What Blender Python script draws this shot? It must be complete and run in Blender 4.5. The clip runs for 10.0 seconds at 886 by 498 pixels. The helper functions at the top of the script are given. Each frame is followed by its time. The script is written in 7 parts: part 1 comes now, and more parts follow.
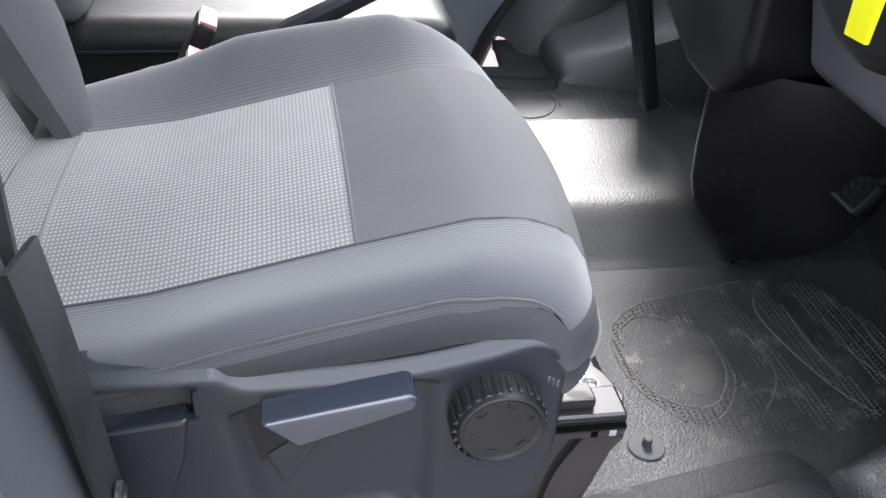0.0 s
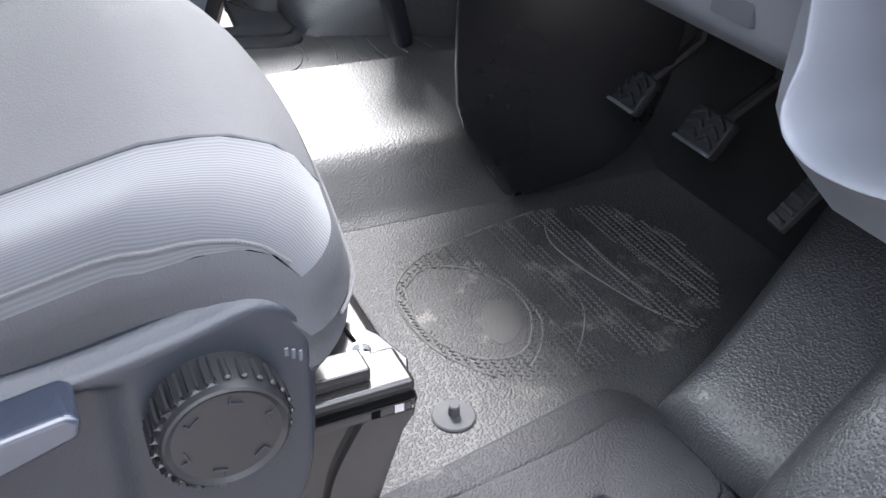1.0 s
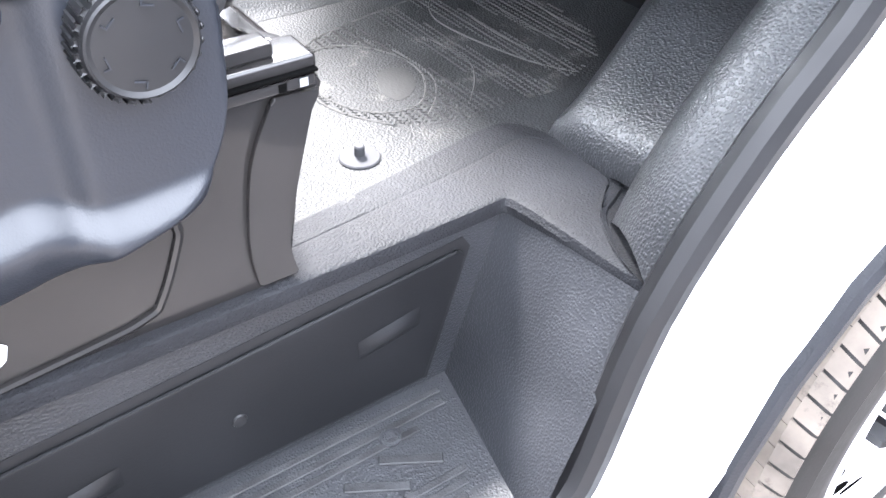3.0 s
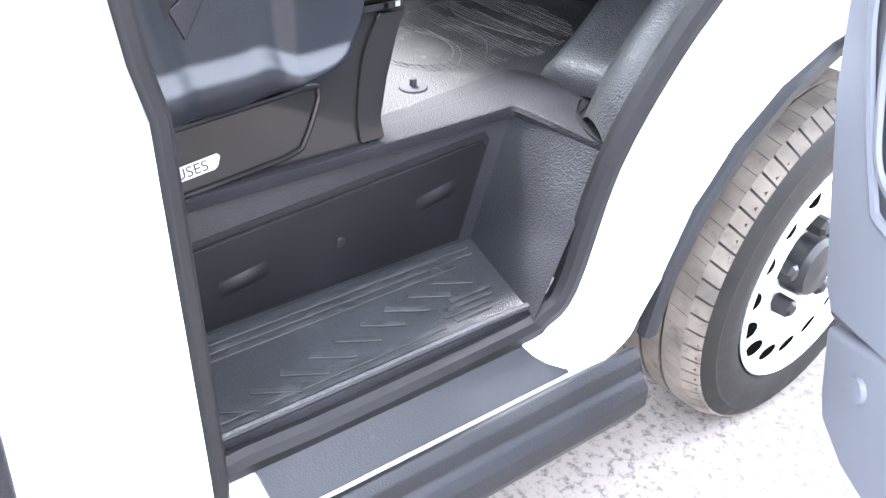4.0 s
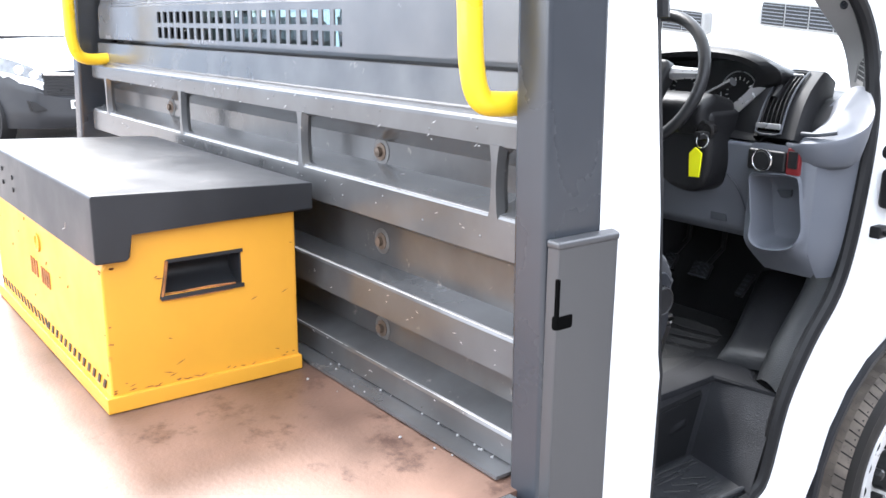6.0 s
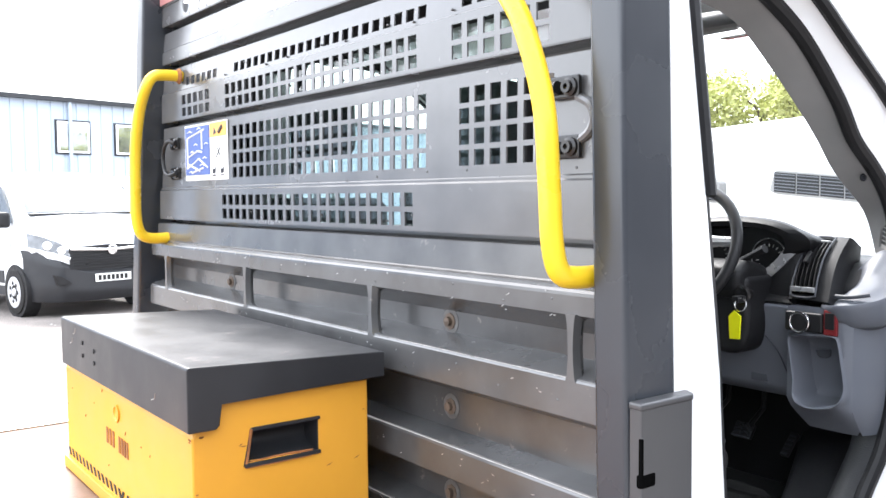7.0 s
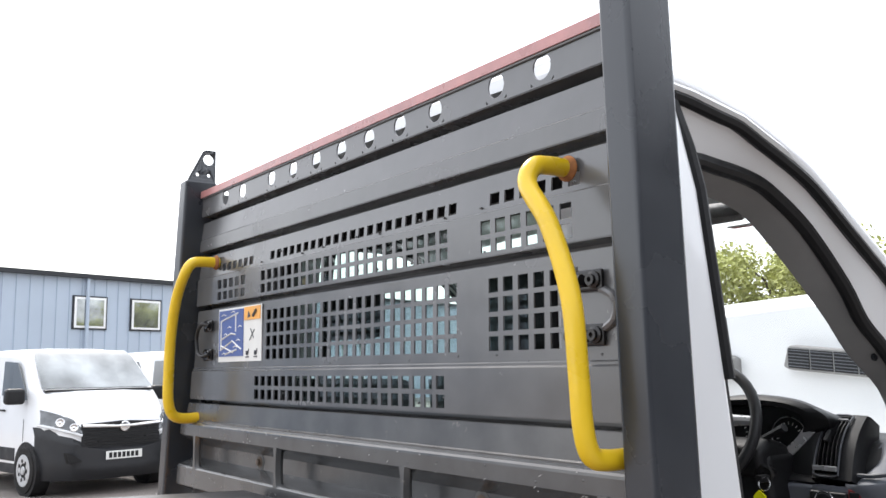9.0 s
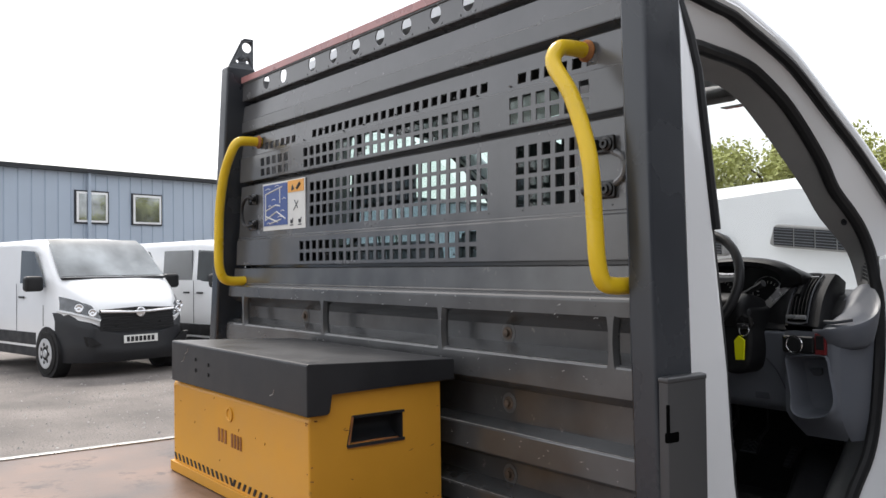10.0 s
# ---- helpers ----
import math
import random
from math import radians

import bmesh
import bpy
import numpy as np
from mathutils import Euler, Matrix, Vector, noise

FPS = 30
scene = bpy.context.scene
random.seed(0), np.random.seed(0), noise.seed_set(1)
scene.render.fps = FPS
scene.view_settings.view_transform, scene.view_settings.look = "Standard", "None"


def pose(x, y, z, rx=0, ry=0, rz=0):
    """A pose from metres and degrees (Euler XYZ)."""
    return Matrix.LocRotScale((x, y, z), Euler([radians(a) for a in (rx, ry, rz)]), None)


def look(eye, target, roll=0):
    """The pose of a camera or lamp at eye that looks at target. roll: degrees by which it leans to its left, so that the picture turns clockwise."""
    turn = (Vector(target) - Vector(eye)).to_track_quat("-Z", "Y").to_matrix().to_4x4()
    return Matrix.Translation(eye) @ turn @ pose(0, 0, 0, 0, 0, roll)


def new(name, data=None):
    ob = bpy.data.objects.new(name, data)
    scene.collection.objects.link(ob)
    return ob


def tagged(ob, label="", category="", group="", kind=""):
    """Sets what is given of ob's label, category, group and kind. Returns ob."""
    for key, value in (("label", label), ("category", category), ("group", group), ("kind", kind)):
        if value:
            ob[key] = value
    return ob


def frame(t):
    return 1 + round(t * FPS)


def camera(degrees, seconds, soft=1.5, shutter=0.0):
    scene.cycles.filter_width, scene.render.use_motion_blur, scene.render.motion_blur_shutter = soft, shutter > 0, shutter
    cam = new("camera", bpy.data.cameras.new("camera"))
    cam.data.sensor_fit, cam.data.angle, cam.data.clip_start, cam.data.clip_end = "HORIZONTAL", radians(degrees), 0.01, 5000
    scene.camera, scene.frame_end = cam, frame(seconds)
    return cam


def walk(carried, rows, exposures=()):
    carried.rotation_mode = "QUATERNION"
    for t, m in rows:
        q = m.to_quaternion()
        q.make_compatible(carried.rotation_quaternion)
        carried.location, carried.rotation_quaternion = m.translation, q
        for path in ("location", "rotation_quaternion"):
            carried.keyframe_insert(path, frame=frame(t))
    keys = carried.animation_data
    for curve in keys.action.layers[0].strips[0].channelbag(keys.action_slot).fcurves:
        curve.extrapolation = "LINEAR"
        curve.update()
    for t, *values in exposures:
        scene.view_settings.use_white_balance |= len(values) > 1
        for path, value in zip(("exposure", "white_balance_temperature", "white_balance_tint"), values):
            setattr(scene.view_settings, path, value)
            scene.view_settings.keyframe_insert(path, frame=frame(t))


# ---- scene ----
cam = camera(53.3, 10.0)
PATH = [
    (0, (1.281, 0.53, 1.45), (-0.343, 0.875, 0.335), 4.3),
    (0.5, (1.216, 0.575, 1.382), (-0.344, 1.159, 0.274), 3.5),
    (1, (1.155, 0.631, 1.301), (-0.326, 1.398, 0.197), 3.1),
    (1.5, (1.061, 0.706, 1.218), (-0.349, 1.595, 0.113), 1.9),
    (2, (1.037, 0.74, 1.164), (-0.328, 1.701, 0.062), 1.6),
    (2.5, (1.14, 0.662, 1.156), (-0.182, 1.604, -0.014), 1.4),
    (3, (1.287, 0.56, 1.185), (0.023, 1.463, -0.075), 1.4),
    (3.2, (1.336, 0.521, 1.207), (0.079, 1.43, -0.056), 1.7),
    (4.3, (1.798, 0.022, 1.239), (0.397, 1.068, 0.267), 1.5),
    (4.5, (1.859, -0.11, 1.27), (0.41, 0.969, 0.412), 1.1),
    (4.8, (1.946, -0.268, 1.353), (0.422, 0.851, 0.701), 0.5),
    (5, (2.0, -0.389, 1.4), (0.457, 0.761, 0.855), 0.5),
    (5.5, (2.087, -0.662, 1.515), (0.542, 0.505, 1.015), 0.6),
    (6, (2.079, -0.932, 1.583), (0.536, 0.241, 1.092), 0.6),
    (6.2, (2.075, -0.996, 1.593), (0.519, 0.182, 1.158), 0.4),
    (7.3, (2.11, -1.116, 1.613), (0.508, 0.08, 1.539), -0.5),
    (7.5, (2.121, -1.131, 1.619), (0.518, 0.063, 1.548), -0.4),
    (8, (2.135, -1.149, 1.633), (0.528, 0.04, 1.665), -0.5),
    (8.5, (2.143, -1.17, 1.635), (0.546, 0.007, 1.889), -0.7),
    (9, (2.161, -1.201, 1.632), (0.562, -0.031, 1.897), -0.8),
    (9.5, (2.255, -1.292, 1.599), (0.652, -0.121, 1.84), -0.9),
    (9.8, (2.335, -1.411, 1.541), (0.729, -0.226, 1.677), -0.8),
    (10, (2.384, -1.487, 1.523), (0.774, -0.301, 1.557), -0.7),
]
walk(cam, [(t, look(eye, target, roll)) for t, eye, target, roll in PATH], [(0, 2.95, 6300, 13), (0.5, 3.15, 6250, 13), (1, 3.4, 6200, 13), (1.5, 3.66, 6150, 13), (2, 3.95, 6150, 13), (2.5, 4.2, 6150, 13), (3, 4.42, 6150, 13), (3.2, 4.42, 6150, 13), (4.3, 3.62, 6000, 13), (5.0, 2.78, 6100, 12), (5.5, 2.5, 6100, 11), (6.2, 2.3, 6150, 11), (7.3, 1.85, 6400, 11), (8.5, 1.15, 6500, 11), (9, 0.75, 6500, 11), (10, 0.14, 6600, 11)])

# ---- sky, sun ----
world = bpy.data.worlds.new("sky")
scene.world = world
world.use_nodes = True
wn, wl = world.node_tree.nodes, world.node_tree.links
SUN_EL, SUN_AZ = 50.0, 280.0
sky = wn.new("ShaderNodeTexSky")
sky.sky_type, sky.sun_disc = "NISHITA", False
sky.sun_elevation, sky.sun_rotation = radians(SUN_EL), radians(SUN_AZ)
sky.air_density, sky.dust_density, sky.ozone_density = 1.0, 4.0, 1.0
veil = wn.new("ShaderNodeMix")
veil.data_type = "RGBA"
veil.inputs["Factor"].default_value = 0.68
veil.inputs["B"].default_value = (9.6, 9.9, 10.3, 1)
wl.new(sky.outputs["Color"], veil.inputs["A"])
wl.new(veil.outputs["Result"], wn["Background"].inputs["Color"])
wn["Background"].inputs["Strength"].default_value = 0.15
sun = new("sun", bpy.data.lights.new("sun", "SUN"))
sun.data.energy, sun.data.angle, sun.data.color = 2.4, radians(14), (1.0, 0.97, 0.93)
_az, _el = radians(SUN_AZ), radians(SUN_EL)
sun.matrix_basis = look((math.sin(_az) * math.cos(_el) * 20, math.cos(_az) * math.cos(_el) * 20, math.sin(_el) * 20), (0, 0, 0))


# ---- materials ----
def material(name, color, rough=0.5, metal=0.0, vary=0.15, scale=8.0, bump=0.0, grain=200.0, spots=None, spot_amount=0.0, spot_scale=5.0, coat=0.0, kind="noise", rough_vary=0.12, gloss=0.5):
    """Base colour with broad stains, fine grain relief and worn spots of a second colour."""
    m = bpy.data.materials.new(name)
    m.use_nodes = True
    n, l = m.node_tree.nodes, m.node_tree.links
    p = n["Principled BSDF"]
    geo = n.new("ShaderNodeTexCoord")
    big = n.new("ShaderNodeTexNoise")
    big.inputs["Scale"].default_value, big.inputs["Detail"].default_value = scale, 6
    l.new(geo.outputs["Object"], big.inputs["Vector"])
    ramp = n.new("ShaderNodeMapRange")
    ramp.inputs["From Min"].default_value, ramp.inputs["From Max"].default_value = 0.3, 0.7
    ramp.inputs["To Min"].default_value, ramp.inputs["To Max"].default_value = 1 - vary, 1 + vary
    l.new(big.outputs["Fac"], ramp.inputs["Value"])
    mul = n.new("ShaderNodeMix")
    mul.data_type, mul.blend_type = "RGBA", "MULTIPLY"
    mul.inputs["Factor"].default_value = 1
    mul.inputs["A"].default_value = (*color, 1)
    l.new(ramp.outputs["Result"], mul.inputs["B"])
    out = mul.outputs["Result"]
    if spots:
        sp = n.new("ShaderNodeTexNoise")
        sp.inputs["Scale"].default_value, sp.inputs["Detail"].default_value, sp.inputs["Roughness"].default_value = spot_scale, 10, 0.72
        l.new(geo.outputs["Object"], sp.inputs["Vector"])
        cut = n.new("ShaderNodeMapRange")
        cut.inputs["From Min"].default_value, cut.inputs["From Max"].default_value = 0.62 - spot_amount, 0.72 - spot_amount
        l.new(sp.outputs["Fac"], cut.inputs["Value"])
        mx = n.new("ShaderNodeMix")
        mx.data_type = "RGBA"
        mx.inputs["B"].default_value = (*spots, 1)
        l.new(cut.outputs["Result"], mx.inputs["Factor"])
        l.new(out, mx.inputs["A"])
        out = mx.outputs["Result"]
    l.new(out, p.inputs["Base Color"])
    p.inputs["Metallic"].default_value = metal
    p.inputs["Coat Weight"].default_value = coat
    p.inputs["Specular IOR Level"].default_value = gloss
    rr = n.new("ShaderNodeMapRange")
    rr.inputs["From Min"].default_value, rr.inputs["From Max"].default_value = 0.3, 0.7
    rr.inputs["To Min"].default_value, rr.inputs["To Max"].default_value = max(0.02, rough - rough_vary), min(1, rough + rough_vary)
    l.new(big.outputs["Fac"], rr.inputs["Value"])
    l.new(rr.outputs["Result"], p.inputs["Roughness"])
    if bump:
        if kind == "leather":
            tex = n.new("ShaderNodeTexVoronoi")
            tex.inputs["Scale"].default_value = grain
            tex.feature = "F1"
            groove = n.new("ShaderNodeMapRange")
            groove.interpolation_type = "SMOOTHSTEP"
            groove.inputs["From Min"].default_value, groove.inputs["From Max"].default_value = 0.66, 0.24
            l.new(tex.outputs["Distance"], groove.inputs["Value"])
            height = groove.outputs["Result"]
        else:
            tex = n.new("ShaderNodeTexNoise")
            tex.inputs["Scale"].default_value, tex.inputs["Detail"].default_value = grain, 3
            height = tex.outputs["Fac"]
        l.new(geo.outputs["Object"], tex.inputs["Vector"])
        b = n.new("ShaderNodeBump")
        b.inputs["Strength"].default_value, b.inputs["Distance"].default_value = bump, 0.001 if kind == "leather" else 0.002
        l.new(height, b.inputs["Height"])
        l.new(b.outputs["Normal"], p.inputs["Normal"])
    return m


def glass(name, tint, rough=0.0, alpha=0.0):
    m = bpy.data.materials.new(name)
    m.use_nodes = True
    n, l = m.node_tree.nodes, m.node_tree.links
    n.remove(n["Principled BSDF"])
    tr, gl, mix, fr = n.new("ShaderNodeBsdfTransparent"), n.new("ShaderNodeBsdfGlossy"), n.new("ShaderNodeMixShader"), n.new("ShaderNodeLayerWeight")
    tr.inputs["Color"].default_value = (*tint, 1)
    gl.inputs["Roughness"].default_value = rough
    fr.inputs["Blend"].default_value = 0.5
    pw = n.new("ShaderNodeMath")
    pw.operation = "POWER"
    pw.inputs[1].default_value = 3.0
    l.new(fr.outputs["Facing"], pw.inputs[0])
    ad = n.new("ShaderNodeMath")
    ad.operation = "MULTIPLY_ADD"
    ad.inputs[1].default_value, ad.inputs[2].default_value = 0.6, 0.04
    l.new(pw.outputs["Value"], ad.inputs[0])
    l.new(ad.outputs["Value"], mix.inputs["Fac"])
    l.new(tr.outputs["BSDF"], mix.inputs[1])
    l.new(gl.outputs["BSDF"], mix.inputs[2])
    l.new(mix.outputs["Shader"], n["Material Output"].inputs["Surface"])
    return m


def woven(name, dark, light, size, ribs=False):
    """Seat cloth: a knit of small cells in rows, or fine ribs."""
    m = bpy.data.materials.new(name)
    m.use_nodes = True
    n, l = m.node_tree.nodes, m.node_tree.links
    p = n["Principled BSDF"]
    p.inputs["Roughness"].default_value = 0.9
    p.inputs["Sheen Weight"].default_value = 0.25
    tc = n.new("ShaderNodeTexCoord")
    if ribs:
        tex = n.new("ShaderNodeTexWave")
        tex.wave_type, tex.bands_direction = "BANDS", "X"
        tex.inputs["Scale"].default_value = size
        tex.inputs["Distortion"].default_value = 0.3
        fac = tex.outputs["Fac"]
        l.new(tc.outputs["UV"], tex.inputs["Vector"])
    else:
        w1, w2 = n.new("ShaderNodeTexWave"), n.new("ShaderNodeTexWave")
        w1.bands_direction, w2.bands_direction = "X", "Y"
        for w in (w1, w2):
            w.inputs["Scale"].default_value = size if w is w1 else size * 1.5
            w.inputs["Distortion"].default_value = 0.4
            l.new(tc.outputs["UV"], w.inputs["Vector"])
        mm = n.new("ShaderNodeMath")
        mm.operation = "MULTIPLY"
        l.new(w1.outputs["Fac"], mm.inputs[0])
        l.new(w2.outputs["Fac"], mm.inputs[1])
        fac = mm.outputs["Value"]
    cloud = n.new("ShaderNodeTexNoise")
    cloud.inputs["Scale"].default_value = 9
    l.new(tc.outputs["Object"], cloud.inputs["Vector"])
    mx = n.new("ShaderNodeMix")
    mx.data_type = "RGBA"
    mx.inputs["A"].default_value, mx.inputs["B"].default_value = (*dark, 1), (*light, 1)
    l.new(fac, mx.inputs["Factor"])
    var = n.new("ShaderNodeMix")
    var.data_type, var.blend_type = "RGBA", "MULTIPLY"
    var.inputs["Factor"].default_value = 0.35
    l.new(mx.outputs["Result"], var.inputs["A"])
    l.new(cloud.outputs["Fac"], var.inputs["B"])
    l.new(var.outputs["Result"], p.inputs["Base Color"])
    b = n.new("ShaderNodeBump")
    b.inputs["Strength"].default_value, b.inputs["Distance"].default_value = 0.12 if ribs else 0.4, 0.0015
    l.new(fac, b.inputs["Height"])
    l.new(b.outputs["Normal"], p.inputs["Normal"])
    return m


WHITE = material("white_paint", (0.84, 0.85, 0.86), 0.22, vary=0.02, scale=2, coat=0.6, rough_vary=0.05)
GREY_STEEL = material("grey_painted_steel", (0.104, 0.105, 0.108), 0.22, 0.0, gloss=0.95, vary=0.14, scale=5, bump=0.05, grain=60, spots=(0.18, 0.18, 0.178), spot_amount=-0.03, spot_scale=22, rough_vary=0.1)
WORN_STEEL = material("scuffed_grey_steel", (0.086, 0.087, 0.088), 0.22, 0.15, gloss=1.0, vary=0.22, scale=7, bump=0.08, grain=50, spots=(0.24, 0.22, 0.20), spot_amount=-0.01, spot_scale=20, rough_vary=0.05)
BARE = material("bare_scraped_steel", (0.38, 0.38, 0.37), 0.35, 0.8, vary=0.2, scale=30)
POST_PAINT = material("dark_blue_grey_post_paint", (0.027, 0.031, 0.038), 0.27, 0.0, gloss=0.7, vary=0.1, scale=4, bump=0.03, grain=80)
YELLOW = material("yellow_paint", (0.80, 0.53, 0.015), 0.35, vary=0.06, scale=10, spots=(0.45, 0.2, 0.03), spot_amount=-0.06, spot_scale=12, coat=0.2)
BOLT = material("dull_rusty_bolt", (0.13, 0.095, 0.07), 0.6, 0.3, vary=0.4, scale=60)
RUST = material("rust", (0.30, 0.12, 0.04), 0.9, vary=0.4, scale=40, bump=0.3, grain=150)
CHEST_YELLOW = material("chest_yellow_paint", (0.70, 0.335, 0.03), 0.42, vary=0.07, scale=4, spots=(0.16, 0.08, 0.03), spot_amount=-0.06, spot_scale=9, bump=0.03, grain=60)
CHEST_LID = material("black_chest_lid_paint", (0.026, 0.027, 0.03), 0.42, vary=0.25, scale=5, spots=(0.17, 0.15, 0.14), spot_amount=0.0, spot_scale=6, bump=0.06, grain=90, gloss=0.4)
BLACK = material("black_plastic", (0.014, 0.014, 0.015), 0.38, vary=0.15, scale=10, gloss=0.3)
BLACK_GRAIN = material("black_grained_plastic", (0.013, 0.0137, 0.0165), 0.48, gloss=0.35, vary=0.25, scale=6, rough_vary=0.06, bump=0.25, grain=330, kind="leather", spots=(0.045, 0.043, 0.042), spot_amount=-0.06, spot_scale=14)
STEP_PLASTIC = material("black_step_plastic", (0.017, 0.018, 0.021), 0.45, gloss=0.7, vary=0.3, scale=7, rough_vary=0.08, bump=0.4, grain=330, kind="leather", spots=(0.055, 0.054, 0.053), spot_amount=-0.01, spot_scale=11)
# Darker, rougher copy of the step moulding, set to mute the ledge's glare
LEDGE_PLASTIC = material("scuffed_ledge_plastic", (0.012, 0.0125, 0.0145), 0.7, gloss=0.22, vary=0.3, scale=9, rough_vary=0.06, bump=0.5, grain=330, kind="leather", spots=(0.055, 0.054, 0.053), spot_amount=-0.01, spot_scale=15)
STEP_WORN = material("dusty_step_rib_plastic", (0.026, 0.0265, 0.028), 0.6, gloss=0.35, vary=0.5, scale=30, bump=0.2, grain=330, kind="leather")
FLAP_PLASTIC = material("smooth_black_flap_plastic", (0.008, 0.0083, 0.0095), 0.46, gloss=0.28, vary=0.2, scale=8, rough_vary=0.05, bump=0.08, grain=500)
FLOOR_RUBBER = material("black_grained_rubber_floor", (0.020, 0.0205, 0.0212), 0.58, gloss=0.28, vary=0.35, scale=5, rough_vary=0.07, bump=0.62, grain=290, kind="leather", spots=(0.05, 0.048, 0.045), spot_amount=0.0, spot_scale=9)
TUNNEL_RUBBER = material("smooth_black_tunnel_rubber", (0.014, 0.0145, 0.015), 0.46, gloss=0.7, vary=0.25, scale=5, rough_vary=0.06, bump=0.28, grain=300, kind="leather", spots=(0.045, 0.044, 0.042), spot_amount=-0.04, spot_scale=9)
ARCH_VINYL = material("sheeny_grained_vinyl", (0.024, 0.0248, 0.028), 0.42, gloss=0.9, vary=0.2, scale=6, rough_vary=0.05, bump=0.46, grain=290, kind="leather")
FLOOR_TREAD = material("dusty_moulded_rubber", (0.020, 0.0202, 0.0205), 0.58, gloss=0.26, vary=0.4, scale=24, bump=0.62, grain=290, kind="leather", rough_vary=0.08, spots=(0.085, 0.081, 0.074), spot_amount=0.06, spot_scale=19)
STUD = material("dull_grey_stud_plastic", (0.04, 0.04, 0.043), 0.8, vary=0.1, scale=30, gloss=0.2)
FLOOR_WORN = material("worn_rubber", (0.025, 0.0246, 0.0238), 0.62, vary=0.4, scale=40, bump=0.2, grain=260, gloss=0.3)
FLOOR_DUST = material("dusty_rubber_ridge", (0.05, 0.048, 0.045), 0.7, vary=0.6, scale=30, bump=0.3, grain=200)
GLOSS_BLACK = material("gloss_black_steel", (0.016, 0.015, 0.015), 0.14, vary=0.1, scale=6, coat=0.25, rough_vary=0.04, gloss=0.3)
TRIM = material("dark_grey_seat_plastic", (0.010, 0.012, 0.017), 0.42, vary=0.1, scale=8, bump=0.14, grain=500, gloss=0.5, rough_vary=0.05)
DASH_GREY = material("light_grey_dash_plastic", (0.115, 0.124, 0.144), 0.5, vary=0.05, scale=7, bump=0.12, grain=600)
DASH_BLACK = material("black_dash_plastic", (0.009, 0.009, 0.010), 0.5, vary=0.12, scale=8, bump=0.15, grain=500, kind="leather", gloss=0.3)
CONSOLE_BLACK = material("satin_black_console_plastic", (0.006, 0.006, 0.007), 0.3, vary=0.2, scale=8, bump=0.05, grain=300, gloss=0.4, rough_vary=0.06)
CATCH_PAINT = material("plain_grey_catch_paint", (0.052, 0.0525, 0.055), 0.34, gloss=0.6, vary=0.08, scale=3, bump=0.03, grain=90, rough_vary=0.05)
LINING = material("pale_grey_pillar_trim", (0.28, 0.275, 0.27), 0.8, vary=0.06, scale=12, bump=0.15, grain=400)
SEAL = material("black_rubber_seal", (0.012, 0.012, 0.013), 0.5, gloss=0.3, vary=0.1, scale=20)
CHROME = material("bright_metal", (0.75, 0.75, 0.76), 0.15, 1.0, vary=0.05, scale=20)
SILVER = material("silver_plastic", (0.42, 0.42, 0.43), 0.3, 0.6, vary=0.05, scale=20)
TYRE = material("black_tyre_rubber", (0.014, 0.0132, 0.0126), 0.62, gloss=0.25, vary=0.3, scale=15, bump=0.1, grain=200, spots=(0.05, 0.043, 0.036), spot_amount=-0.06, spot_scale=9)
TREAD = material("dusty_tyre_tread", (0.135, 0.115, 0.097), 0.9, vary=0.45, scale=14, bump=0.25, grain=150, spots=(0.06, 0.052, 0.045), spot_amount=0.06, spot_scale=12)
RIM = material("silver_steel_wheel_paint", (0.58, 0.59, 0.60), 0.35, 0.3, vary=0.08, scale=10, spots=(0.35, 0.3, 0.25), spot_amount=-0.05, spot_scale=20)
PLY = material("worn_brown_bed_floor", (0.155, 0.093, 0.067), 0.42, vary=0.55, scale=3.5, bump=0.25, grain=130, spots=(0.06, 0.03, 0.021), spot_amount=0.07, spot_scale=6, rough_vary=0.08, gloss=0.45)
GRAVEL = material("pale_gravel", (0.215, 0.191, 0.174), 0.95, vary=0.5, scale=0.8, bump=1.0, grain=70, spots=(0.10, 0.09, 0.082), spot_amount=0.12, spot_scale=55)
CLAD = material("pale_blue_cladding", (0.42, 0.49, 0.58), 0.6, vary=0.05, scale=0.5)
CLOTH = woven("grey_knit_cloth", (0.135, 0.134, 0.13), (0.33, 0.325, 0.31), 17)
CLOTH_RIB = woven("ribbed_grey_cloth", (0.050, 0.052, 0.058), (0.072, 0.075, 0.083), 27, ribs=True)
CLOTH_PLAIN = material("plain_grey_cloth", (0.070, 0.069, 0.072), 0.92, vary=0.14, scale=14, bump=0.35, grain=600, spots=(0.15, 0.15, 0.147), spot_amount=-0.1, spot_scale=30)
CLOTH_EDGE = material("dark_grey_side_cloth", (0.034, 0.035, 0.039), 0.92, vary=0.2, scale=10, bump=0.3, grain=600)
# Darker copy of the dash grey; on pulls and slots it paints recess shade
POCKET = material("grey_pocket_plastic", (0.052, 0.056, 0.065), 0.5, vary=0.05, scale=7, bump=0.1, grain=600)
GLASS = glass("clear_glass", (0.93, 0.95, 0.94))
GREEN_GLASS = glass("green_tinted_glass", (0.84, 0.93, 0.915))
LABEL_WHITE = material("label_white", (0.7, 0.7, 0.68), 0.5, vary=0.04)
LABEL_RED = material("label_red", (0.45, 0.12, 0.10), 0.5, vary=0.04)
LEAF = material("spring_leaves", (0.40, 0.42, 0.15), 0.8, vary=0.4, scale=1.5)
BARK = material("bark", (0.10, 0.08, 0.06), 0.9, vary=0.3, scale=10)


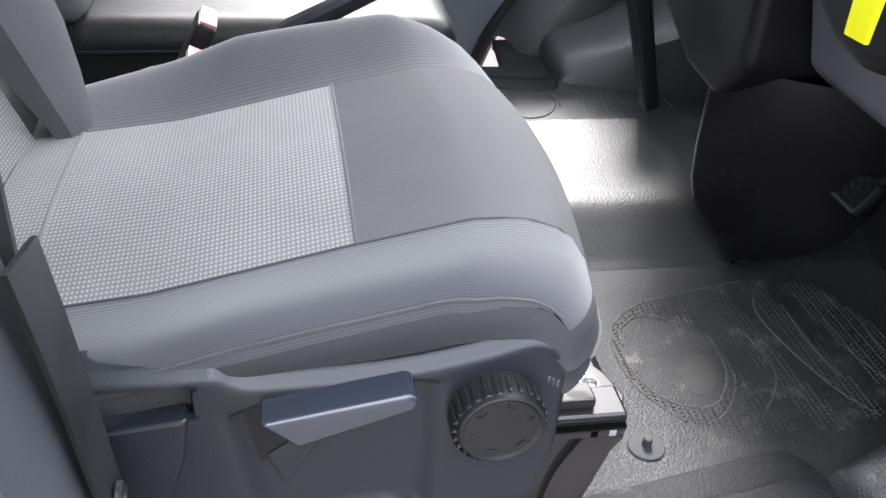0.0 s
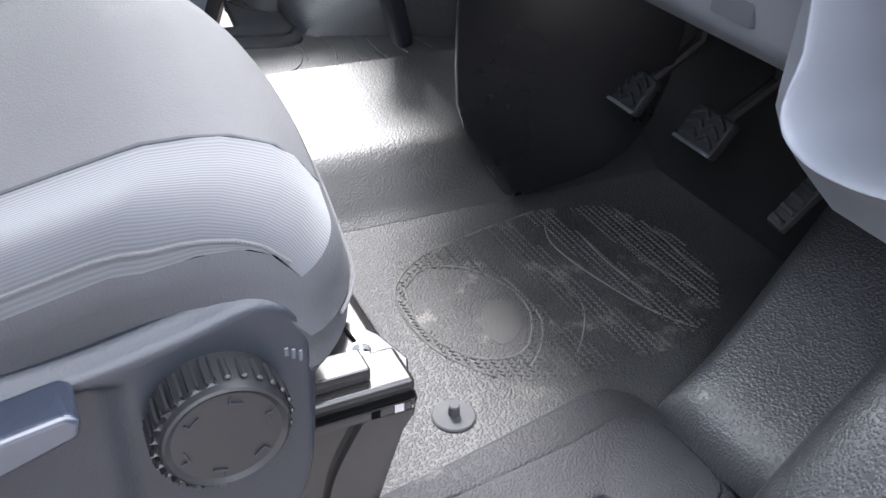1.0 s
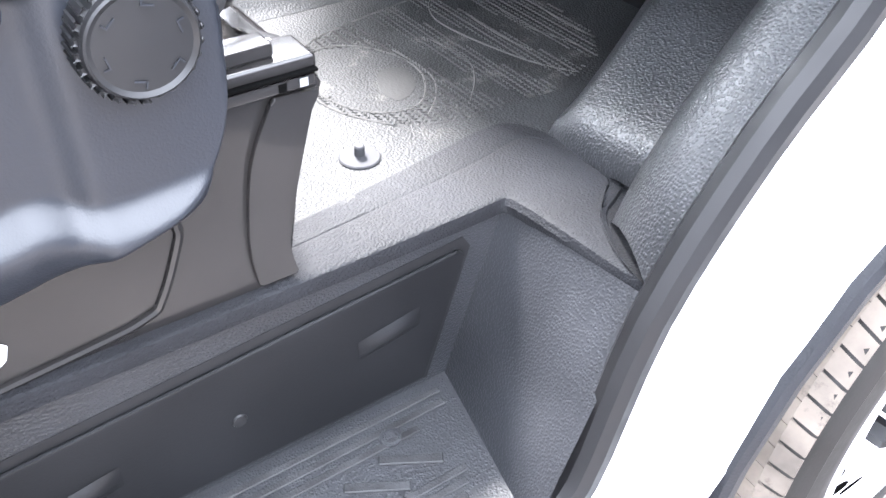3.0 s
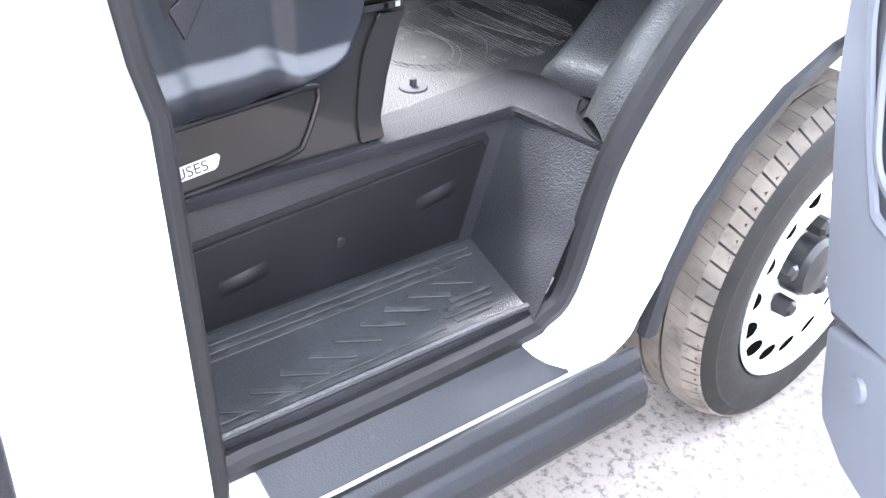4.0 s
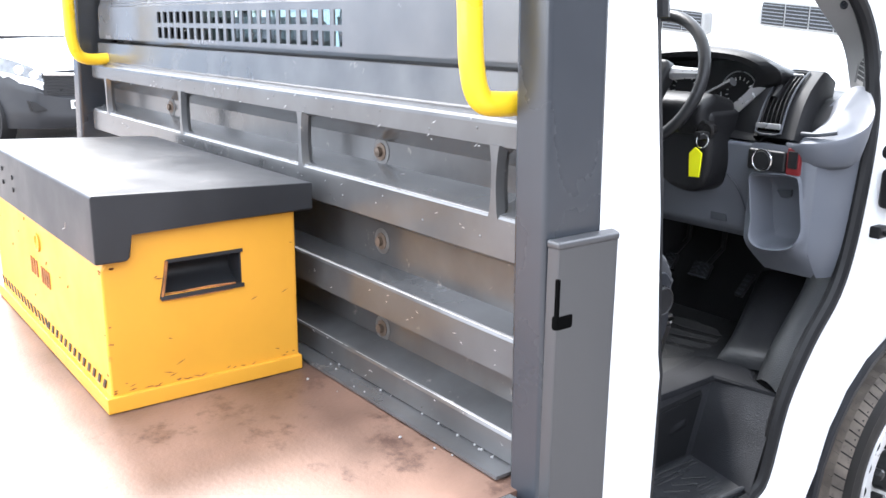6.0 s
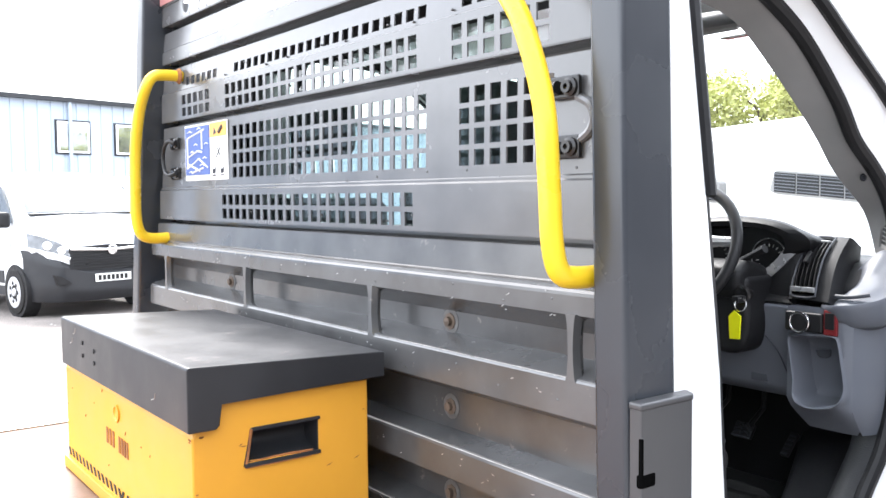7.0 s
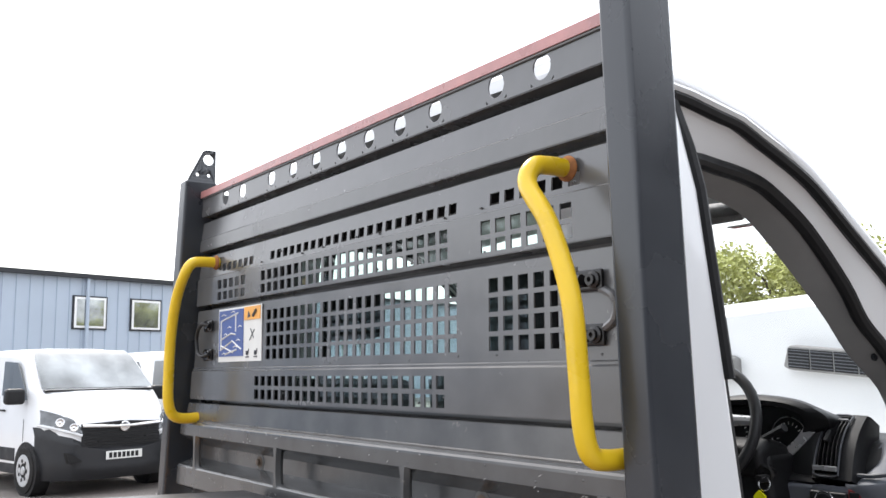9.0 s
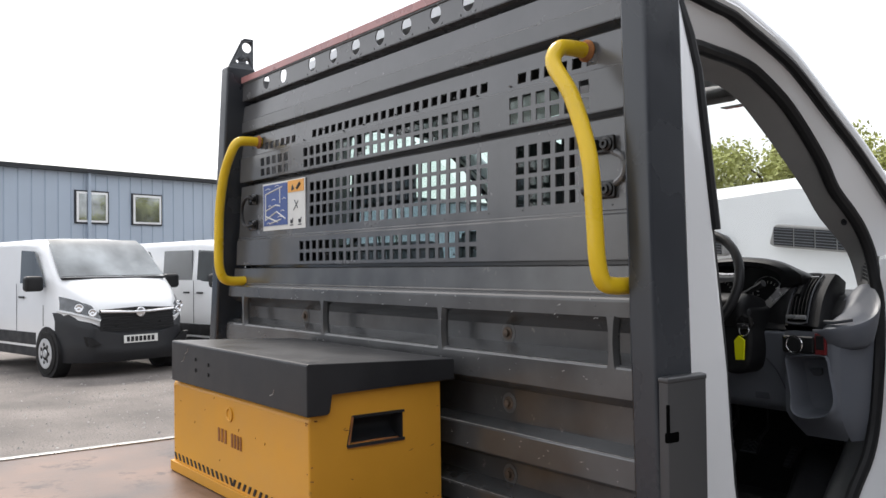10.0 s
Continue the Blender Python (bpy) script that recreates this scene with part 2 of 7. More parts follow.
# ---- building blocks ----
def root(name, at, label, category, group="", kind=""):
    ob = new(name)
    ob.empty_display_size = 0.1
    ob.matrix_basis = Matrix.Translation(at)
    return tagged(ob, label, category, group, kind)


def mesh_from(name, bm, mat, angle=32):
    me = bpy.data.meshes.new(name)
    bmesh.ops.recalc_face_normals(bm, faces=bm.faces)
    bm.to_mesh(me)
    bm.free()
    for m in (mat if isinstance(mat, (list, tuple)) else (mat,)):
        me.materials.append(m)
    if angle > 5:
        me.shade_smooth()
        me.set_sharp_from_angle(angle=radians(angle))
    return me


def part(name, bm, mat, parent, label="", angle=32):
    ob = new(name, mesh_from(name, bm, mat, angle))
    if parent is not None:
        ob.parent = parent
        m = parent.matrix_basis.copy()
        if parent.parent is not None:
            m = parent.parent.matrix_basis @ parent.matrix_parent_inverse @ m
        ob.matrix_parent_inverse = m.inverted()
    if label:
        ob["label"] = label
    if angle > 5 and len(ob.data.polygons) < 4000:
        even = ob.modifiers.new("even_shading", "WEIGHTED_NORMAL")
        even.weight, even.keep_sharp = 50, True
    return ob


def whole(name, bm, mat, label, category, group="", kind="", angle=32):
    return tagged(part(name, bm, mat, None, angle=angle), label, category, group, kind)


def bx(bm, x0, x1, y0, y1, z0, z1, bevel=0.0, m=None, seg=2):
    vs = bmesh.ops.create_cube(bm, size=1)["verts"]
    for v in vs:
        v.co = Vector(((x0 + x1) / 2 + v.co.x * (x1 - x0), (y0 + y1) / 2 + v.co.y * (y1 - y0), (z0 + z1) / 2 + v.co.z * (z1 - z0)))
    if m is not None:
        for v in vs:
            v.co = m @ v.co
    if bevel:
        es = list({e for v in vs for e in v.link_edges})
        bmesh.ops.bevel(bm, geom=es, offset=bevel, segments=seg, profile=0.5, affect="EDGES")
    return bm


def B():
    return bmesh.new()


def place(axis, a, p):
    return Vector((a, p[0], p[1])) if axis == "x" else Vector((p[0], a, p[1])) if axis == "y" else Vector((p[0], p[1], a))


def prism(bm, pts, axis, a, b, bevel=0.0, seg=2, m=None):
    lo, hi = [bm.verts.new(place(axis, a, p)) for p in pts], [bm.verts.new(place(axis, b, p)) for p in pts]
    k = len(pts)
    fs = [bm.faces.new(lo), bm.faces.new(hi[::-1])]
    for i in range(k):
        fs.append(bm.faces.new((lo[i], hi[i], hi[(i + 1) % k], lo[(i + 1) % k])))
    if m is not None:
        for v in lo + hi:
            v.co = m @ v.co
    if bevel:
        bmesh.ops.bevel(bm, geom=list({e for f in fs for e in f.edges}), offset=bevel, segments=seg, profile=0.5, affect="EDGES")
    return bm


def loft(bm, rings, closed=True, caps=True):
    rows = [[bm.verts.new(p) for p in r] for r in rings]
    k = len(rows[0])
    for a, b in zip(rows, rows[1:]):
        for i in range(k if closed else k - 1):
            j = (i + 1) % k
            bm.faces.new((a[i], a[j], b[j], b[i]))
    if caps and closed:
        bm.faces.new(rows[0][::-1])
        bm.faces.new(rows[-1])
    return bm


def spline(pts, n=8, closed=False):
    P = [Vector(p) for p in pts]
    out = []
    k = len(P)
    for i in range(k if closed else k - 1):
        p0, p1, p2, p3 = (P[(i - 1) % k], P[i], P[(i + 1) % k], P[(i + 2) % k]) if closed else (P[max(i - 1, 0)], P[i], P[i + 1], P[min(i + 2, k - 1)])
        for j in range(n):
            t = j / n
            out.append(0.5 * ((2 * p1) + (p2 - p0) * t + (2 * p0 - 5 * p1 + 4 * p2 - p3) * t * t + (3 * p1 - p0 - 3 * p2 + p3) * t ** 3))
    if not closed:
        out.append(P[-1])
    return out


def tube(bm, pts, r, seg=10, closed=False, flat=None):
    """A round bar along pts. r: one radius or one for each point; flat: second radius over the first, along the given up vector."""
    pts = [Vector(p) for p in pts]
    k = len(pts)
    rad = r if isinstance(r, (list, tuple)) else [r] * k
    rings, up = [], None
    for i in range(k):
        t = (pts[(i + 1) % k] - pts[i - 1]) if closed else (pts[min(i + 1, k - 1)] - pts[max(i - 1, 0)])
        t.normalize()
        if up is None:
            up = Vector((0, 0, 1)) if abs(t.z) < 0.9 else Vector((0, 1, 0))
        up = (up - t * up.dot(t)).normalized()
        side = t.cross(up)
        rings.append([pts[i] + (up * math.cos(2 * math.pi * j / seg) * (flat or 1) + side * math.sin(2 * math.pi * j / seg)) * rad[i] for j in range(seg)])
    if closed:
        rings.append(rings[0])
        rows = [[bm.verts.new(p) for p in q] for q in rings[:-1]]
        rows.append(rows[0])
        for a, b in zip(rows, rows[1:]):
            for i in range(seg):
                j = (i + 1) % seg
                bm.faces.new((a[i], a[j], b[j], b[i]))
        return bm
    return loft(bm, rings)


def disc(bm, c, axis, profile, seg=28, caps=True):
    """A turned body: profile is a list of (radius, height along axis) round c."""
    axis = Vector(axis).normalized()
    u = axis.orthogonal().normalized()
    w = axis.cross(u)
    rings = [[Vector(c) + axis * h + (u * math.cos(2 * math.pi * i / seg) + w * math.sin(2 * math.pi * i / seg)) * max(r, 1e-4) for i in range(seg)] for r, h in profile]
    return loft(bm, rings, caps=caps)


def surf(bm, f, nu, nv, uv=None):
    vs = [[bm.verts.new(f(i / nu, j / nv)) for j in range(nv + 1)] for i in range(nu + 1)]
    lay = bm.loops.layers.uv.verify() if uv else None
    for i in range(nu):
        for j in range(nv):
            fc = bm.faces.new((vs[i][j], vs[i + 1][j], vs[i + 1][j + 1], vs[i][j + 1]))
            if uv:
                for lp, (a, b) in zip(fc.loops, ((i, j), (i + 1, j), (i + 1, j + 1), (i, j + 1))):
                    lp[lay].uv = (a / nu * uv[0], b / nv * uv[1])
    return bm


def lerp(a, b, t):
    return a + (b - a) * t


def along(pts, t):
    """The value at t of a table of (t, value), straight between its rows."""
    for (a, va), (b, vb) in zip(pts, pts[1:]):
        if t <= b:
            return lerp(va, vb, min(1, max(0, (t - a) / (b - a))))
    return pts[-1][1]


# ---- ground ----
XC = 0.053
whole("ground", surf(B(), lambda u, v: Vector((lerp(-400, 400, u), lerp(-400, 400, v), -0.018)), 2, 2), GRAVEL, "pale worn gravel and concrete yard", "ground", kind="structure")


# ---- headboard behind the cab ----
HB_L, HB_R = -0.985, 1.112


def holes_row(x0, x1, n, share=0.66):
    pitch = (x1 - x0) / (n - 1 + share)
    return [(x0 + i * pitch, x0 + i * pitch + pitch * share) for i in range(n)]


def edge_l(z):
    """The far end of the sheets, which spread a little towards the bed."""
    return HB_L - 0.10 * (2.30 - max(z, 1.1))


def sheet(bm, profile, rows, rounds=()):
    """A pressed sheet across the headboard: profile is a list of (z, y) downwards, rows are (z0, z1, [(x0, x1), ...]) of square holes."""
    def depth(z):
        return along([(-a, b) for a, b in profile], -z)
    cuts = sorted({z for z, _ in profile} | {z for a, b, _ in rows for z in (a, b)} | {z for _, cz, r in rounds for z in (cz - r * 1.3, cz + r * 1.3)})
    xs = sorted({x for _, _, hs in rows for g in hs for x in g} | {cx + k * r * 1.3 for cx, _, r in rounds for k in (-1, 1)} | {HB_L, HB_R})
    for z0, z1 in zip(cuts, cuts[1:]):
        y0, y1, zm = depth(z0 + 1e-6), depth(z1 - 1e-6), (z0 + z1) / 2
        gaps = [g for a, b, hs in rows if a <= zm <= b for g in hs]
        ring = [(cx, cz, r) for cx, cz, r in rounds if cz - r * 1.3 < zm < cz + r * 1.3]
        gaps += [(cx - r * 1.3, cx + r * 1.3) for cx, cz, r in ring]
        for a, b in zip(xs, xs[1:]):
            if b - a < 1e-5 or any(g0 - 1e-6 < (a + b) / 2 < g1 + 1e-6 for g0, g1 in gaps):
                continue
            al, ah = (edge_l(z0), edge_l(z1)) if a == HB_L else (a, a)
            bm.faces.new([bm.verts.new(p) for p in ((al, y0, z0), (b, y0, z0), (b, y1, z1), (ah, y1, z1))])
        for cx, cz, r in ring:
            out, inn = [], []
            for i in range(24):
                t = 2 * math.pi * (i + 0.5) / 24
                c, s = math.cos(t), math.sin(t)
                k = r * 1.3 / max(abs(c), abs(s))
                out.append(bm.verts.new((cx + c * k, lerp(y0, y1, (s * k / r / 1.3 + 1) / 2), cz + s * k)))
                inn.append(bm.verts.new((cx + c * r, lerp(y0, y1, (s / 1.3 + 1) / 2), cz + s * r)))
            for i in range(24):
                j = (i + 1) % 24
                bm.faces.new((out[i], out[j], inn[j], inn[i]))
    bmesh.ops.remove_doubles(bm, verts=bm.verts, dist=1e-5)
    return bm


def thick(ob, t):
    mod = ob.modifiers.new("thickness", "SOLIDIFY")
    mod.thickness, mod.offset = t, 0
    return ob


headboard = root("headboard", (XC, 0, 0.87), "dark grey steel truck headboard with square mesh panels", "headboard")
top_holes = [(XC + s * d, 2.238, 0.027) for d in (0.825, 0.678, 0.45, 0.297, 0.148) for s in (-1, 1)] + [(XC + 0.0, 2.238, 0.027)]
thick(part("panel", sheet(B(), [(2.262, -0.004), (2.199, -0.004), (2.197, 0.055), (2.176, 0.055)], [], top_holes), GREY_STEEL, headboard, "", 4), 0.004)
thick(part("panel", sheet(B(), [(2.176, 0.055), (2.174, 0.006), (2.113, 0.0), (2.110, -0.003), (2.069, -0.003), (2.067, 0.055), (2.046, 0.055)], []), GREY_STEEL, headboard, "", 4), 0.004)
thick(part("panel", sheet(B(), [(2.046, 0.055), (2.044, 0.006), (1.966, 0.0), (1.963, -0.004), (1.868, -0.004), (1.866, 0.055), (1.849, 0.055)], [
    (1.978, 2.005, holes_row(-0.41, 0.574, 22) + holes_row(0.695, 0.97, 6) + holes_row(-0.80, -0.541, 6)),
    (1.916, 1.947, holes_row(-0.468, 0.545, 22) + holes_row(0.668, 0.95, 6) + holes_row(-0.828, -0.592, 5)),
    (1.877, 1.905, holes_row(-0.468, 0.545, 22) + holes_row(0.668, 0.95, 6) + holes_row(-0.828, -0.592, 5))]), GREY_STEEL, headboard, "", 4), 0.004)
thick(part("panel", sheet(B(), [(1.849, 0.055), (1.847, 0.004), (1.640, 0.0), (1.637, -0.004), (1.632, -0.004), (1.628, -0.008), (1.530, -0.008), (1.528, 0.05), (1.516, 0.05)],
    [(1.820 - 0.0415 * i - 0.031, 1.820 - 0.0415 * i, holes_row(-0.435, 0.568, 22) + holes_row(0.683, 0.955, 6)) for i in range(4)] +
    [(1.582, 1.612, holes_row(-0.498, 0.53, 22)), (1.540, 1.570, holes_row(-0.498, 0.53, 22))]), GREY_STEEL, headboard, "", 4), 0.004)
part("top_rail", bx(B(), HB_L, HB_R, -0.012, 0.006, 2.262, 2.296, 0.004), GREY_STEEL, headboard)
RED_TAPE = material("faded_red_tape", (0.46, 0.21, 0.20), 0.32, vary=0.2, scale=12, gloss=0.8)
part("reflective_tape", bx(B(), HB_L, HB_R, -0.016, -0.0125, 2.268, 2.292), RED_TAPE, headboard, "faded red reflective tape")
# ribbed lower half
ribs = [(1.516, 0.05), (1.513, -0.014), (1.456, -0.018), (1.453, -0.022), (1.449, -0.022), (1.444, -0.034), (1.440, -0.0375), (1.435, -0.038), (1.403, -0.038), (1.363, 0.024)]
for back, top, low, under in ((1.316, 1.293, 1.227, 1.196), (1.111, 1.099, 1.036, 1.006), (0.95, 0.932, 0.886, None)):
    ribs += [(back, 0.024), (top + 0.0015, -0.036), (top - 0.001, -0.040), (top - 0.0045, -0.042), (low, -0.042)] + ([(under, 0.024)] if under else [(0.878, -0.036)])
thick(part("ribbed_panel", sheet(B(), ribs, []), WORN_STEEL, headboard, "scuffed grey ribbed steel panel", 4), 0.003)
part("floor_angle", bx(bx(B(), HB_L - 0.1, HB_R, -0.085, -0.03, 0.876, 0.882), HB_L - 0.1, HB_R, -0.036, -0.03, 0.876, 0.905), WORN_STEEL, headboard, "scuffed steel angle along the bed floor")
for x in (-0.92, -0.27, 0.406, 1.04):
    b = B()
    loft(b, [[Vector((x + dx * k, y, z)) for dx, y in ((-0.014, -0.03), (-0.009, -0.0445), (0.009, -0.0445), (0.014, -0.03), (0.009, -0.02), (-0.009, -0.02))] for z, k in ((1.288, 1.35), (1.298, 1.0), (1.32, 0.75), (1.345, 0.62), (1.37, 0.75), (1.392, 1.0), (1.404, 1.3))])
    part("upright", b, WORN_STEEL, headboard)
# Highlight on the rib edges, painted as thin pale tubes
EDGE_GLINT = material("pale_edge_highlight", (0.26, 0.26, 0.255), 0.35, 0.4, vary=0.5, scale=18)
for z, y in ((1.4385, -0.0378), (1.2935, -0.0393), (1.0995, -0.0393), (0.9325, -0.0393)):
    part("worn_edge", tube(B(), [(edge_l(z) + 0.01, y, z), (XC, y, z), (HB_R - 0.01, y, z)], 0.0011, 5), EDGE_GLINT, headboard, "pale line painted as the highlight on a rib edge")
BOLT_RING = material("faded_paint_ring", (0.10, 0.098, 0.095), 0.5, vary=0.3, scale=40)
for x in (0.62, -0.514):
    for z, y in ((1.34, 0.022), (1.158, 0.022), (0.972, 0.022)):
        part("bolt_plate", disc(B(), (x, y, z), (0, -1, 0), [(0.027, -0.002), (0.027, 0.0005), (0.023, 0.001), (0.0, 0.001)], 16), BOLT_RING, headboard, "pale ring of bare metal round a bolt")
        part("bolt", disc(B(), (x, y, z), (0, -1, 0), [(0.018, -0.004), (0.018, 0.003), (0.010, 0.004), (0.010, 0.012), (0.0, 0.014)], 8), BOLT, headboard, "dull rusty bolt")
rnd = random.Random(4)
b = B()
for z, y in ((1.422, -0.0395), (1.56, -0.008), (1.645, -0.0025), (1.985, -0.006), (1.89, -0.002), (1.262, -0.0435)):
    for i in range(14):
        x = -0.9 + i * 0.145 + rnd.uniform(-0.03, 0.03)
        disc(b, (x, y, z + rnd.uniform(-0.012, 0.012)), (0, -1, 0), [(0.003, -0.004), (0.0026, 0.0005), (0.001, 0.0014)], 6)
tagged(part("weld_spots", b, WORN_STEEL, headboard, "small weld spots over the sheets"), kind="stuff")
b = B()
for i in range(110):
    z, y = rnd.choice(((1.42, -0.0398), (1.26, -0.0438), (1.068, -0.0438), (0.912, -0.0438)))
    x, w, a = rnd.uniform(-0.8, 1.08), rnd.uniform(0.0015, 0.007), rnd.uniform(-0.9, 0.9)
    zc = z + rnd.uniform(-0.025, 0.02)
    b.faces.new([b.verts.new((x + dx * w, y, zc + dz * 0.0012 + a * dx * w * 0.6)) for dx, dz in ((-1, 0), (0, -1), (1, 0.3), (0.1, 1))])
tagged(part("scrape", b, BARE, headboard, "small bright scrapes in the paint"), kind="stuff")


def post(x0, x1):
    b = bx(B(), x0, x1, -0.074, 0.046, 0.30, 2.335, 0.010, seg=3)
    if x0 < 0:
        bmesh.ops.bisect_plane(b, geom=b.verts[:] + b.edges[:] + b.faces[:], plane_co=(0, 0, 1.1), plane_no=(0, 0, 1))
    for v in b.verts:
        v.co.x += (-0.14 * (2.335 - v.co.z) if v.co.z > 1.1 else -0.173) if x0 < 0 else 0.02 * (1.5 - v.co.z)
    return part("post", b, POST_PAINT, headboard, "dark painted square steel post")


post(-1.050, HB_L + 0.004)
post(HB_R + 0.004, 1.186)
for x in (-1.016, 1.14):
    b = B()
    out = [(-0.06, 2.336), (0.0, 2.455), (0.012, 2.462), (0.05, 2.462), (0.05, 2.336)]
    prism(b, out, "x", x - 0.004, x + 0.004)
    lug = part("lug", b, POST_PAINT, headboard, "pierced steel lashing lug")
    cut = B()
    disc(cut, (x - 0.03, 0.022, 2.425), (1, 0, 0), [(0.021, 0), (0.021, 0.06)], 20)
    for y in (-0.02, 0.024):
        disc(cut, (x - 0.03, y, 2.365), (1, 0, 0), [(0.007, 0), (0.007, 0.06)], 12)
    tool = new("lug_hole_tool", mesh_from("lug_hole_tool", cut, BLACK))
    mod = lug.modifiers.new("holes", "BOOLEAN")
    mod.object, mod.solver = tool, "EXACT"
    bpy.context.view_layer.update()
    lug.data = bpy.data.meshes.new_from_object(lug.evaluated_get(bpy.context.evaluated_depsgraph_get()))
    lug.modifiers.clear()
    bpy.data.objects.remove(tool)

# Near-black colour stands in for the shade inside slots, holes and vents
HOLLOW = material("hollow_shade_black", (0.003, 0.003, 0.003), 1.0, vary=0.1, gloss=0.0)
# tailgate catch on the outer post
b = prism(B(), [(1.1925, -0.071), (1.218, -0.071), (1.218, 0.052), (1.20, 0.062), (1.1925, 0.062)], "z", 0.3, 1.28, 0.004)
catch = part("catch_cover", b, CATCH_PAINT, headboard, "grey steel catch cover with a J-shaped slot")
part("cap", prism(B(), [(1.1918, -0.0725), (1.2195, -0.0725), (1.2195, 0.053), (1.2005, 0.0635), (1.1918, 0.0635)], "z", 1.276, 1.288, 0.004, 3), CATCH_PAINT, catch)
b = bx(B(), 1.2125, 1.2192, -0.0722, -0.066, 1.170, 1.234, 0.002)
bx(b, 1.206, 1.2192, -0.0722, -0.036, 1.154, 1.180, 0.006, seg=3)
part("slot", b, HOLLOW, catch, "J-shaped slot, its inner shade painted near-black")
# plate added behind the sheets' far edge to block sky through the holes
part("sky_block_plate", prism(B(), [(edge_l(2.29), 2.29), (edge_l(2.29) + 0.004, 2.29), (edge_l(1.2) + 0.004, 1.2), (edge_l(1.2), 1.2)], "y", 0.03, 0.20), POST_PAINT, headboard)


def grab_handle(xs, xb, drop):
    """A bent yellow tube: roots at the sheet, bar standing off it."""
    pts = [(xs, 0.0, 2.012), (xs, -0.06, 2.012), (xs, -0.097, 2.004), (lerp(xs, xb, .06), -0.120, 1.965), (lerp(xs, xb, 0.5), -0.128, 1.88), (lerp(xs, xb, .84), -0.130, 1.75), (lerp(xs, xb, .93), -0.130, 1.62),
           (lerp(xs, xb, .96), -0.128, 1.53), (lerp(xs, xb, .97), -0.113, 1.482), (lerp(xs, xb, .99), -0.08, drop), (xb, -0.02, drop), (xb, 0.0, drop)]
    h = part("grab_handle", tube(B(), spline(pts, 6), 0.0185, 14), YELLOW, headboard, "bent yellow painted grab handle")
    for x, z in ((xs, 2.012), (xb, drop)):
        part("weld", disc(B(), (x, -0.007, z), (0, -1, 0), [(0.026, 0), (0.026, 0.003), (0.021, 0.009), (0.019, 0.012)], 16), RUST, h, "rusty weld")


grab_handle(0.945, 1.09, 1.472)
grab_handle(-0.839, -0.962, 1.465)
for sgn in (1, -1):
    x = XC + sgn * 0.947
    if sgn > 0:
        tie = part("tie_loop", tube(B(), spline([(x - 0.055, -0.022, 1.789), (x - 0.012, -0.022, 1.789)], 4), 0.0115, 10), BLACK, headboard, "black lashing loop end")
        part("rod", tube(B(), spline([(x - 0.055, -0.022, 1.686), (x - 0.012, -0.022, 1.686)], 4), 0.0115, 10), BLACK, tie)
        part("grey_arc", tube(B(), spline([(x + 0.018, -0.004, 1.772), (x + 0.046, -0.004, 1.757), (x + 0.055, -0.004, 1.735), (x + 0.046, -0.004, 1.712), (x + 0.022, -0.004, 1.698)], 6), 0.008, 8, flat=None), GREY_STEEL, tie, "thin curved grey bar beside the loop")
    else:
        tie = part("tie_loop", tube(B(), spline([(x + 0.03, -0.02, 1.79), (x - 0.01, -0.03, 1.796), (x - 0.05, -0.03, 1.775), (x - 0.063, -0.03, 1.74), (x - 0.05, -0.03, 1.70), (x - 0.01, -0.03, 1.682), (x + 0.03, -0.02, 1.688)], 6), 0.0065, 8), BLACK, headboard, "black lashing loop")
    for z in (1.789, 1.687):
        part("bracket", bx(B(), x - 0.045, x + 0.028, -0.012, -0.002, z - 0.0205, z + 0.0205, 0.005), GLOSS_BLACK, tie)
        part("bolt", disc(B(), (x + 0.008, -0.012, z), (0, -1, 0), [(0.0165, 0), (0.0165, 0.004), (0.011, 0.006), (0.011, 0.013), (0.005, 0.013), (0.0045, 0.008), (0.0, 0.008)], 14), GLOSS_BLACK, tie)

# warning sticker
S_BLUE = material("sticker_blue", (0.07, 0.12, 0.33), 0.5, vary=0.08, scale=20)
S_ORANGE = material("sticker_orange", (0.85, 0.42, 0.10), 0.5, vary=0.08, scale=20)
S_WHITE = material("sticker_white", (0.75, 0.75, 0.72), 0.5, vary=0.04, scale=20)
sticker = part("sticker", bx(B(), -0.815, -0.462, -0.0035, -0.0015, 1.66, 1.842), S_WHITE, headboard, "blue, orange and white safety sticker with a line drawing")
part("blue_field", bx(B(), -0.806, -0.602, -0.006, -0.0036, 1.678, 1.835), S_BLUE, sticker)
part("orange_field", bx(B(), -0.595, -0.47, -0.006, -0.0036, 1.795, 1.838), S_ORANGE, sticker)
b = B()
for (x0, z0), (x1, z1) in (((-.785, 1.70), (-.785, 1.80)), ((-.785, 1.80), (-.64, 1.822)), ((-.66, 1.822), (-.66, 1.76)), ((-.79, 1.735), (-.70, 1.755)), ((-.70, 1.755), (-.66, 1.75)), ((-.79, 1.70), (-.69, 1.73)), ((-.69, 1.73), (-.615, 1.70)), ((-.75, 1.685), (-.65, 1.70)), ((-.785, 1.715), (-.68, 1.69))):
    tube(b, [(x0, -0.0065, z0), (x1, -0.0065, z1)], 0.003, 4)
for x, z, w in ((-.785, 1.818, .04), (-.70, 1.826, .03), (-.73, 1.775, .03), (-.64, 1.775, .028), (-.775, 1.686, .03), (-.655, 1.73, .03), (-.68, 1.708, .035), (-.76, 1.752, .025)):
    tube(b, [(x, -0.0065, z), (x + w * 0.5, -0.0065, z + 0.004), (x + w, -0.0065, z)], 0.0018, 4)
part("drawing", b, S_WHITE, sticker, "white line drawing of a truck bed")
b = B()
